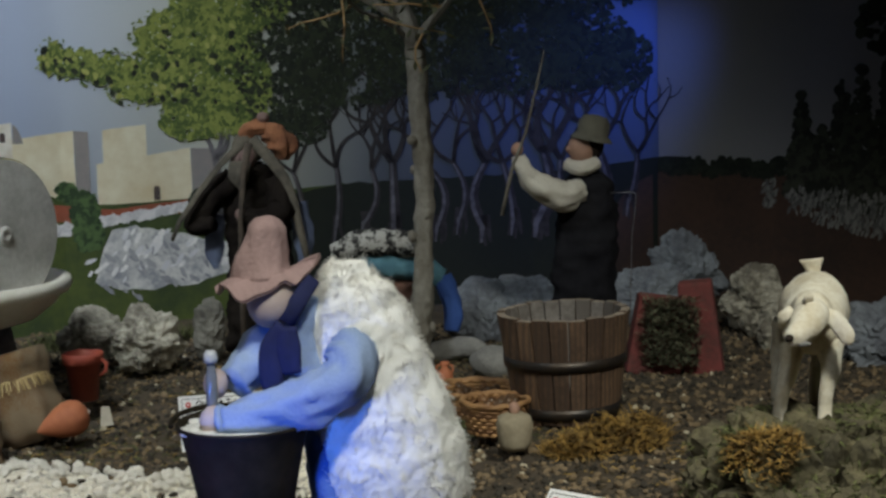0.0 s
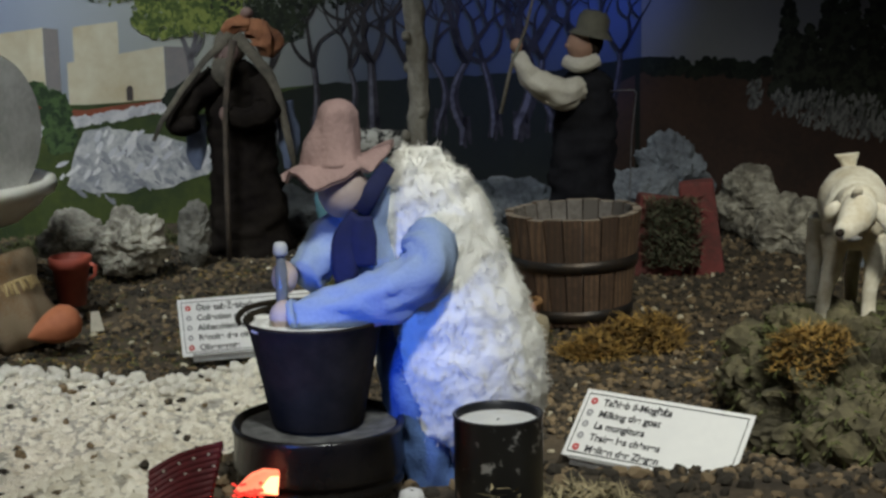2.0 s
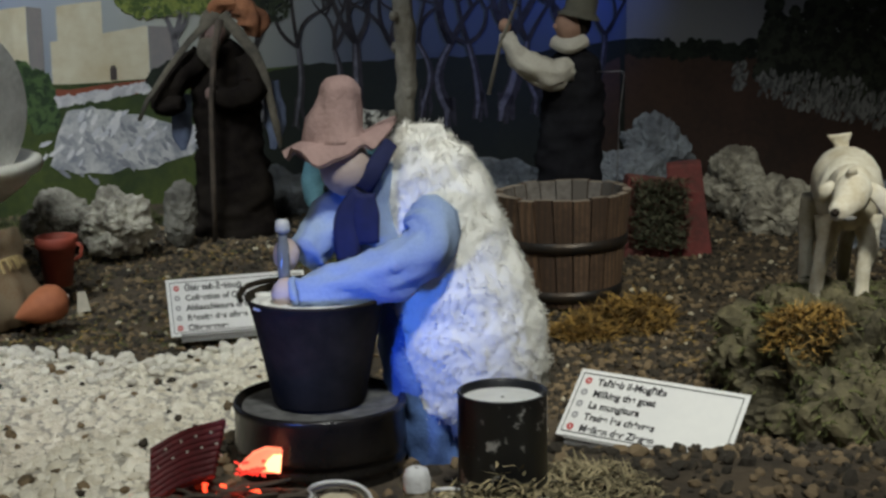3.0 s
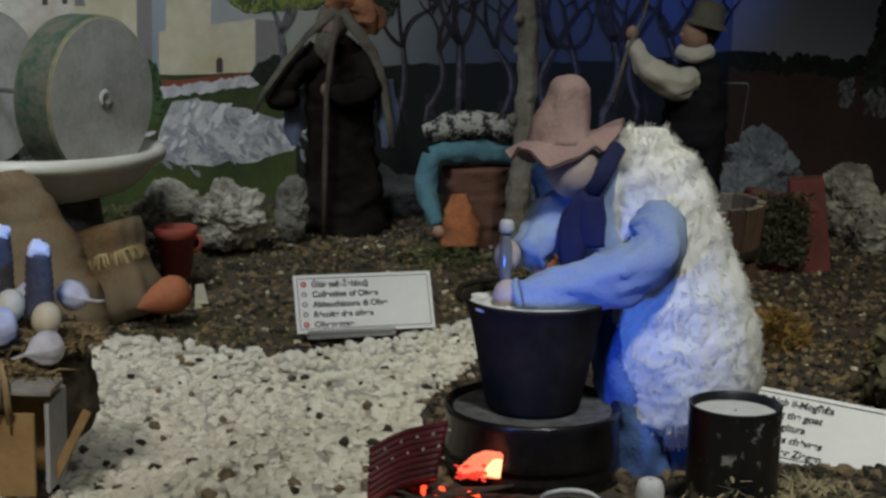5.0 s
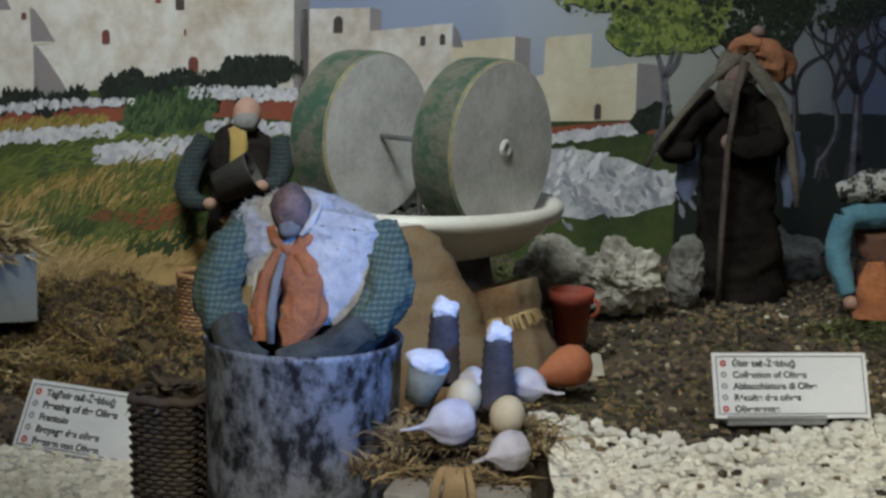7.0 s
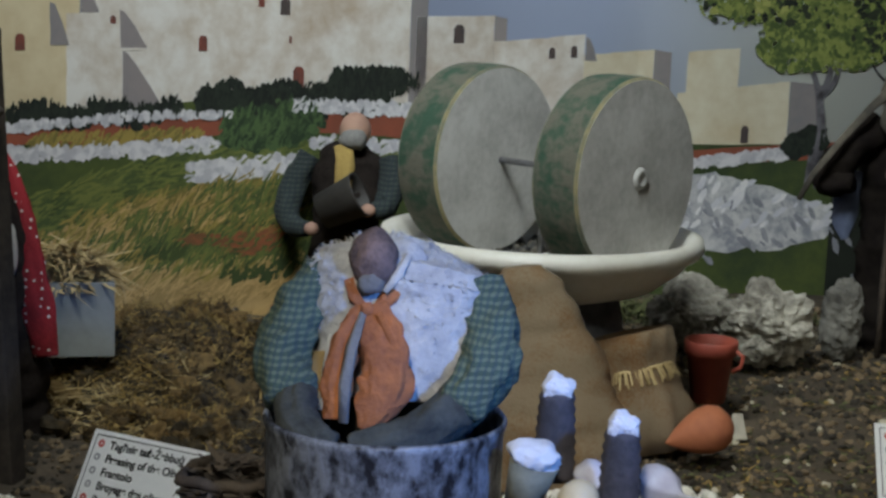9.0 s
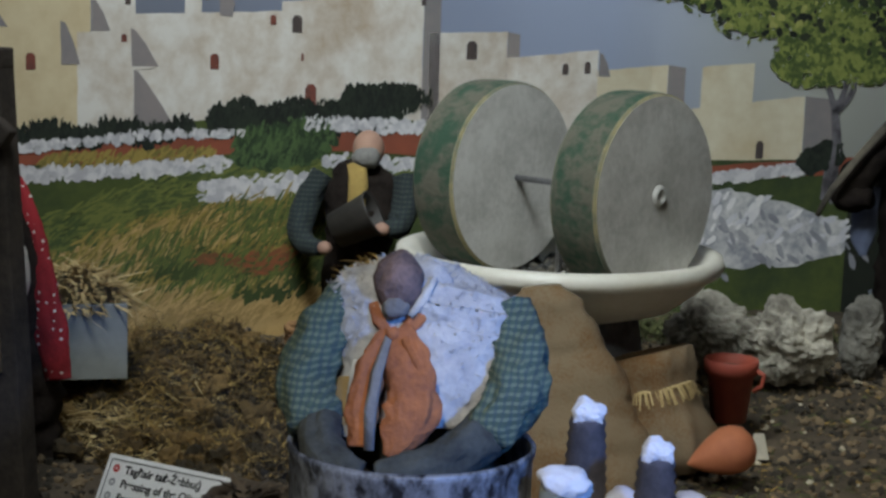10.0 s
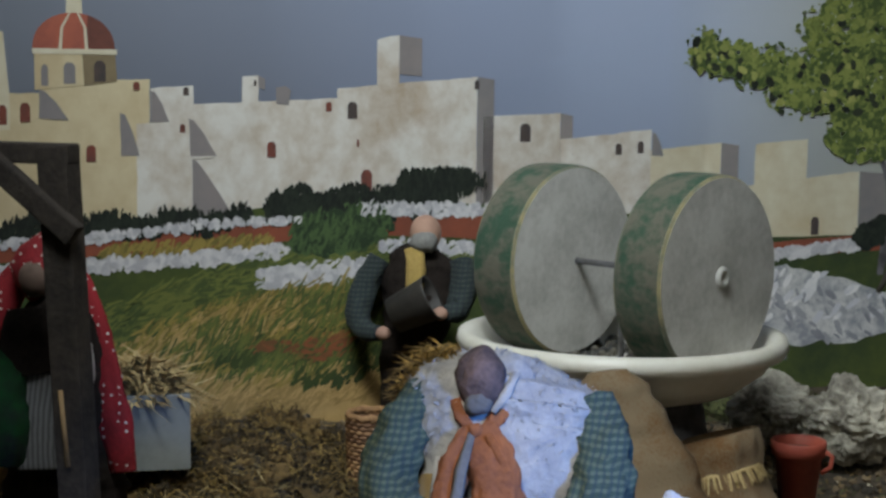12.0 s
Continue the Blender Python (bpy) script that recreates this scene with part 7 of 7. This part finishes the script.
for nm, c, s in (("side_board", (0, -0.035, 0.034), (0.085, 0.005, 0.070)), ("side_board", (0, 0.035, 0.034), (0.085, 0.005, 0.070)), ("end_board", (0.04, 0, 0.034), (0.005, 0.064, 0.070)), ("end_board", (-0.04, 0, 0.034), (0.005, 0.064, 0.070)), ("floor_board", (0, 0, 0.03), (0.075, 0.065, 0.004))):
    part(nm, Shape().box(c, s, 0, (0, 0, 0), 0.0008), greyp, tro)
stw = blades(Shape(), [(0, 0, 0.040, 0.030, 0.038)], 1700, 0.030, 0.0026, 12, 0.35, 0, lambda x, y: 0.062)
tagged(part("straw", stw, straw_mat, tro), kind="stuff")

# goat on the mound
sh = Shape()
sh.tube([(0.369, 1.208, 0.205), (0.366, 1.195, 0.212), (0.359, 1.155, 0.211), (0.351, 1.115, 0.205), (0.346, 1.088, 0.205)], [0.012, 0.0255, 0.0300, 0.0275, 0.020], 0, 26, wob=0.07)
sh.tube([(0.347, 1.100, 0.214), (0.345, 1.082, 0.221), (0.343, 1.070, 0.223)], [0.020, 0.0175, 0.0140], 0, 20, wob=0.06)
sh.tube([(0.346, 1.078, 0.222), (0.342, 1.066, 0.220), (0.335, 1.052, 0.214), (0.327, 1.041, 0.209), (0.321, 1.034, 0.2065), (0.3195, 1.032, 0.206)], [0.0110, 0.0150, 0.0135, 0.0098, 0.0072, 0.004], 0, 24, wob=0.05)
sh.ball((0.3188, 1.030, 0.2075), (0.0038, 0.003, 0.0034), 1, 2)
sh.ball((0.3300, 1.0345, 0.2020), (0.0075, 0.0035, 0.0022), 2, 2)
sh.ball((0.3385, 1.0445, 0.2200), (0.0022, 0.0020, 0.0022), 1, 2)
sh.tube([(0.352, 1.070, 0.222), (0.362, 1.064, 0.215), (0.370, 1.060, 0.203), (0.371, 1.058, 0.196)], [0.0045, 0.0075, 0.0070, 0.003], 0, 14, flat=0.45, wob=0.1)
sh.tube([(0.339, 1.062, 0.231), (0.338, 1.056, 0.237), (0.335, 1.052, 0.236)], [0.0060, 0.0048, 0.0022], 0, 12, flat=0.6, wob=0.15)
sh.tube([(0.328, 1.072, 0.224), (0.321, 1.074, 0.218), (0.318, 1.076, 0.208)], [0.0040, 0.0060, 0.003], 0, 12, flat=0.45)
for P in ([(0.331, 1.100, 0.192), (0.328, 1.094, 0.170), (0.322, 1.090, 0.150), (0.320, 1.091, 0.136), (0.319, 1.088, 0.122)], [(0.362, 1.100, 0.192), (0.363, 1.094, 0.168), (0.359, 1.091, 0.150), (0.358, 1.091, 0.136), (0.357, 1.088, 0.120)], [(0.338, 1.185, 0.195), (0.334, 1.188, 0.170), (0.331, 1.178, 0.150), (0.330, 1.178, 0.120)], [(0.378, 1.185, 0.195), (0.372, 1.188, 0.170), (0.365, 1.178, 0.150), (0.364, 1.178, 0.120)]):
    sh.tube(P, [0.0125, 0.0085, 0.0060, 0.0056, 0.0066][:len(P)], 0, 16, wob=0.12)
sh.tube([(0.368, 1.205, 0.222), (0.367, 1.210, 0.236), (0.366, 1.212, 0.247)], [0.007, 0.0062, 0.0110], 0, 14, flat=0.5, wob=0.3)
one("goat_figure", sh, [goat_coat, dark_cloth, grey_cloth], "white goat figure with turned head standing on the mossy mound", "goat figure")

# ---- name cards on acrylic feet ----
def letters(text, size):
    cu = bpy.data.curves.new("line", "FONT")
    cu.body, cu.size = text, size
    cu.offset = size * 0.028
    tmp = new("line", cu)
    dg = bpy.context.evaluated_depsgraph_get()
    me = bpy.data.meshes.new_from_object(tmp.evaluated_get(dg))
    bpy.data.objects.remove(tmp)
    return me


def name_card(c, yaw, lean, lines, label, H=0.0625):
    t = thing("name_card", label, "sign", c, yaw, "name cards")
    L = radians(lean)
    tilt = Matrix.Rotation(-L, 4, "X")
    board = part("card", Shape().box((0.075, 0, H / 2), (0.15, 0.0012, H), 0, (0, 0, 0), 0.0003), card, t, m=tilt)
    fr = Shape()
    for cc, s in (((0.075, -0.0011, 0.004), (0.142, 0.0004, 0.0006)), ((0.075, -0.0011, H - 0.004), (0.142, 0.0004, 0.0006)), ((0.004, -0.0011, H / 2), (0.0006, 0.0004, H - 0.0084)), ((0.146, -0.0011, H / 2), (0.0006, 0.0004, H - 0.0084))):
        fr.box(cc, s, 0, (0, 0, 0), 0)
    part("border", fr, ink, board)
    for k, text in enumerate(lines):
        z = H - 0.0135 - k * 0.0108
        if text:
            me = letters(text, 0.0088)
            me.materials.append(ink)
            ob = new("text_line", me)
            ob.parent = board
            ob.matrix_basis = Matrix.Translation((0.019, -0.0012, z)) @ Matrix.Rotation(radians(90), 4, "X")
        em = Shape().lathe([(0.001, 0), (0.0031, 0)], 0, 16)
        part("flag_mark", em, (red_ink, grey_ink, grey_ink, ink, red_ink)[k] if k in (0, 1, 4) else grey_ink, board, m=Matrix.Translation((0.0105, -0.0012, z + 0.003)) @ Matrix.Rotation(radians(90), 4, "X"))
    ft = Shape()
    ft.box((0.058, -0.003, -0.001), (0.095, 0.003, 0.009), 0, (lean, 0, 0), 0.0006)
    ft.box((0.058, 0.006, -0.004), (0.095, 0.022, 0.003), 0, (0, 0, 0), 0.0006)
    part("acrylic_foot", ft, glass, t, "clear acrylic holder")
    return t


name_card((-0.2775, 1.4292, 0.015), 17.6, 25.7, ["Ġbir taż-Żebbuġ", "Collection of Olives", "Abbacchiatura di Olive", "Récolte des olives", "Olivenernte"], "white card with five black lines about collecting olives")
name_card((0.0996, 1.0352, 0.0285), -35.1, 44.7, ["Taħleb il-Mogħża", "Milking the goat", "La mungitura", "Traire les chèvres", "Melken der Ziegen"], "white card with five black lines about milking the goat")
name_card((-0.8737, 1.2085, 0.001), -12.0, 30, ["Tagħsir taż-Żebbuġ", "Pressing of the Olives", "Frantoio", "Broyage des olives", "Pressen von Oliven"], "white card with five black lines about pressing olives")

# ---- moss, straw and dry plants ----
hum = Shape()
hr = random.Random(71)
for k in range(260):
    x, y = hr.uniform(-1.12, -0.70), hr.uniform(1.36, 1.78)
    if y > 1.80 + 0.9 * (x + 0.78) + 0.06 or (x > -0.72 and y < 1.5):
        continue
    r = hr.uniform(0.006, 0.017)
    hum.ball((x, y, ground_z(x, y) + r * 0.15), (r, r * 0.8, r * hr.uniform(0.5, 0.95)), 0, 3, 0.9, 90, False, hr.uniform(0, 3))
fur(hum, hum, 15000, 0.0085, 0, 72, -0.2, -9.0, 0.07)
one("moss_heap", hum, mat("brown_moss", (0.19, 0.115, 0.035), (0.035, 0.025, 0.012), 22, 0.95, bump=0, isle=0.5, mid=0.56, sharp=0.22), "lumpy heaps of dry brown moss below the painted hill", "moss", kind="stuff")
one("moss_bed", blades(Shape(), [(-0.86, 1.62, 0.13, 0.10, 0.02), (-0.98, 1.50, 0.12, 0.12, 0.015), (-0.75, 1.72, 0.10, 0.07, 0.02), (-0.86, 1.45, 0.12, 0.06, 0.012), (-1.15, 1.35, 0.1, 0.15, 0.01)] + [(-0.80 - 0.03 * k, 1.40 + 0.09 * ((k * 37) % 4), 0.028, 0.022, 0.032) for k in range(11)] + [(-0.76 - 0.022 * k, 1.62 + 0.05 * math.sin(k * 2.1), 0.026, 0.022, 0.038) for k in range(14)], 17000, 0.011, 0.0011, 31, 0.7), moss_mat, "bed of curled dry brown moss below the painted hill", "moss", kind="stuff")
one("loose_straw", blades(Shape(), [(-1.0, 1.50, 0.09, 0.08, 0.006), (-0.92, 1.42, 0.1, 0.06, 0.004), (-1.05, 1.58, 0.05, 0.04, 0.01), (-0.985, 1.405, 0.055, 0.030, 0.022)], 900, 0.032, 0.0016, 32, 0.25), straw_mat, "loose yellow straw scattered over the moss", "straw", kind="stuff")
one("hay_bank", blades(Shape(), [(-0.415, 0.895, 0.055, 0.055, 0.012), (-0.450, 0.835, 0.022, 0.02, 0.01), (-0.405, 0.83, 0.035, 0.015, 0.006)], 2300, 0.018, 0.0013, 33, 0.40, 0, lambda x, y: 0.139 if y > 0.85 else 0.130), mat("tan_hay", (0.40, 0.30, 0.15), (0.11, 0.08, 0.04), 50, 0.95, bump=0, isle=0.8), "brown hay round the jars and eggs", "hay", kind="stuff")
hb = Shape().ball((-0.415, 0.905, 0.102), (0.050, 0.056, 0.050), 0, 4, 0.25, 30)
one("hay_bank", hb, soil, "brown earth heap under the jars", "earth heap", kind="stuff")
one("moss_tuft", blades(Shape(), [(-0.055, 0.565, 0.06, 0.03, 0.008), (0.03, 0.60, 0.06, 0.03, 0.020), (0.045, 0.602, 0.03, 0.008, 0.034), (0.09, 0.64, 0.04, 0.05, 0.014), (0.08, 0.58, 0.06, 0.03, 0.014)], 6200, 0.013, 0.0014, 34, 0.6), mat("pale_curled_moss", (0.46, 0.38, 0.22), (0.12, 0.10, 0.055), 60, 0.95, bump=0, isle=0.8), "curled dry moss in front of the stove", "moss", kind="stuff")
one("moss_tuft", blades(Shape(), [(0.19, 1.38, 0.050, 0.028, 0.030), (0.15, 1.35, 0.032, 0.022, 0.022), (0.22, 1.42, 0.03, 0.03, 0.026)], 4200, 0.017, 0.0016, 35, 0.7), orange_moss, "orange-brown dry moss in front of the tub", "moss", kind="stuff")


def mound_top(x, y):
    k = 1 - abs((x - 0.378) / 0.118) ** 5 - abs((y - 1.105) / 0.085) ** 5
    return 0.026 + 0.098 * max(0.0, k) ** 0.2


one("mound_moss", blades(Shape(), [(0.29, 1.07, 0.03, 0.04, 0.005), (0.37, 1.12, 0.09, 0.06, 0.002), (0.272, 1.08, 0.014, 0.05, 0.002)], 1500, 0.009, 0.0013, 36, 0.5, 0, mound_top), moss_green, "grey-green moss over the goat's mound", "moss", kind="stuff")
one("mound_moss", blades(Shape(), [(0.305, 1.04, 0.028, 0.018, 0.012), (0.285, 1.05, 0.016, 0.016, 0.008)], 1100, 0.013, 0.0012, 37, 0.7, 0, mound_top), orange_moss, "yellow moss clump on the goat's mound", "moss", kind="stuff")
cover = [(-0.40 + 0.13 * (k % 5), 1.47 + 0.11 * (k // 5), 0.075, 0.06, 0.004) for k in range(20)]
one("ground_moss", blades(Shape(), cover, 2600, 0.010, 0.0020, 46, 0.35), moss_green, "sparse olive-green moss shreds over the earth", "moss", kind="stuff")
one("ground_litter", blades(Shape(), cover + [(0.20 + 0.1 * k, 1.30, 0.06, 0.12, 0.004) for k in range(3)], 2600, 0.011, 0.0024, 47, 0.3), moss_mat, "sparse brown leaf litter over the earth", "litter", kind="stuff")
one("weeds", blades(Shape(), [(-0.03, 1.66, 0.07, 0.05, 0.012), (-0.13, 1.78, 0.06, 0.04, 0.012), (0.02, 1.53, 0.05, 0.05, 0.008), (0.10, 1.85, 0.05, 0.05, 0.03)], 1500, 0.022, 0.003, 38, 0.5), moss_green, "low green weeds round the tree", "weeds", kind="stuff")
one("grass_fringe", blades(Shape(), [(-0.46, 2.02, 0.10, 0.03, 0.015), (-0.56, 1.95, 0.06, 0.04, 0.015)], 1500, 0.022, 0.0018, 39, 0.9), moss_green, "green grass fringe at the foot of the painting", "grass", kind="stuff")
pl = Shape()
blades(pl, [(-0.624, 0.945, 0.022, 0.020, 0.012)], 260, 0.017, 0.0045, 40, 0.6, 0, lambda x, y: 0.130)
one("dry_plant", pl, mat("dark_dry_leaf", (0.13, 0.10, 0.07), (0.05, 0.04, 0.03), 40, 0.8, isle=0.8, bump=0), "dark dry leaves heaped in the hamper", "plant", kind="stuff")


# ---- grit and white gravel ----
def chips(spots_fn, count, box, size, mi_mat, name, label, seed, flat=0.6, lift=0.0):
    R = random.Random(seed)
    base, fs = ico(1)
    sh = Shape()
    n = 0
    tries = 0
    while n < count and tries < count * 12:
        tries += 1
        x, y = R.uniform(box[0], box[1]), R.uniform(box[2], box[3])
        if not spots_fn(x, y):
            continue
        n += 1
        r = size * R.choice((0.45, 0.6, 0.8, 1.0, 1.15)) * R.uniform(0.8, 1.2)
        q = Euler((R.uniform(0, 6.3), R.uniform(0, 6.3), R.uniform(0, 6.3))).to_matrix()
        jit = [R.uniform(0.65, 1.2) for _ in base]
        sx, sy, sz = R.uniform(0.7, 1.25), R.uniform(0.7, 1.1), R.uniform(0.5, 0.85)
        z = ground_z(x, y) + bumps(x, y) + lift + r * R.uniform(0.0, 0.5)
        pts = []
        for p, j in zip(base, jit):
            w = q @ Vector((p.x * sx, p.y * sy, p.z * sz)) * r * j
            pts.append((x + w.x, y + w.y, z + w.z * flat))
        sh.add(pts, fs, 0, False)
    return one(name, sh, mi_mat, label, "gravel", kind="stuff")


# pale bed of fine chippings below the loose chips
bed = Shape()
NX, NY = 130, 120
keep = {}
for i in range(NX + 1):
    for j in range(NY + 1):
        x, y = -1.2 + 1.2 * i / NX, 0.5 + 1.12 * j / NY
        if in_gravel(x, y):
            keep[i, j] = len(bed.v)
            bed.v.append((x, y, ground_z(x, y) + bumps(x, y) + 0.0025))
for (i, j), a in keep.items():
    q = [(i + 1, j), (i + 1, j + 1), (i, j + 1)]
    if all(c in keep for c in q):
        bed.f.append((a, keep[q[0]], keep[q[1]], keep[q[2]]))
bed.m, bed.s = [0] * len(bed.f), [True] * len(bed.f)
one("gravel_bed", bed, mat("fine_white_chippings", (0.66, 0.63, 0.55), (0.32, 0.29, 0.24), 90, 0.9, bump=1.0, fine=300), "pale bed of fine white chippings", "gravel", kind="structure")
chips(lambda x, y: in_gravel(x, y) and (x > -0.62 or y > 1.0), 17000, (-1.15, 0.0, 0.5, 1.62), 0.0058, chip_white, "white_gravel", "bed of white marble chips", 51, 0.75)
chips(lambda x, y: not in_gravel(x, y) and y > 0.9 and not (0.07 < x < 0.26 and 0.91 < y + 0.70 * (x - 0.0996) < 1.08), 21000, (-1.1, 0.62, 0.9, 2.1), 0.0046, chip_brown, "brown_grit", "brown grit and small clods over the earth", 52, 0.8)
chips(lambda x, y: x > -0.14 and y < 1.24 and not (0.07 < x < 0.26 and 0.91 < y + 0.70 * (x - 0.0996) < 1.08), 3600, (-0.14, 0.5, 0.52, 1.24), 0.0052, chip_brown, "brown_grit", "brown grit in front of the card", 53, 0.8)
chips(lambda x, y: not in_gravel(x, y) and y > 1.0, 620, (-0.9, 0.6, 1.0, 1.95), 0.0048, bonec, "pale_grit", "scattered pale pebbles on the earth", 54, 0.7)
chips(lambda x, y: in_gravel(x, y), 170, (-0.6, 0.0, 0.6, 1.55), 0.0058, chip_brown, "brown_grit", "dark stones strewn over the white gravel", 55, 0.7, 0.004)
# single chips along the rim of the gravel bed
R = random.Random(77)
base, fs = ico(1)
chip_meshes = []
for k in range(8):
    s = Shape()
    sx, sy, sz = R.uniform(0.8, 1.3), R.uniform(0.7, 1.0), R.uniform(0.55, 0.85)
    s.add([(p.x * sx * R.uniform(0.75, 1.15), p.y * sy * R.uniform(0.75, 1.15), p.z * sz * R.uniform(0.75, 1.15)) for p in base], fs, 0, False)
    chip_meshes.append(mesh_of("chip", s, chip_one))
for k in range(280):
    x = R.uniform(-0.56, -0.05)
    y = gravel_edge(x) - abs(R.gauss(0, 0.035)) + 0.012
    if -0.20 < x and y < 1.3:
        continue
    r = R.uniform(0.004, 0.0085)
    ob = new("chip", chip_meshes[k % 8])
    ob.parent = ground
    ob.matrix_basis = pose(x, y, ground_z(x, y) + bumps(x, y) + r * 0.55 + 0.003, R.uniform(-25, 25), R.uniform(-25, 25), R.uniform(0, 360)) @ Matrix.Scale(r, 4)
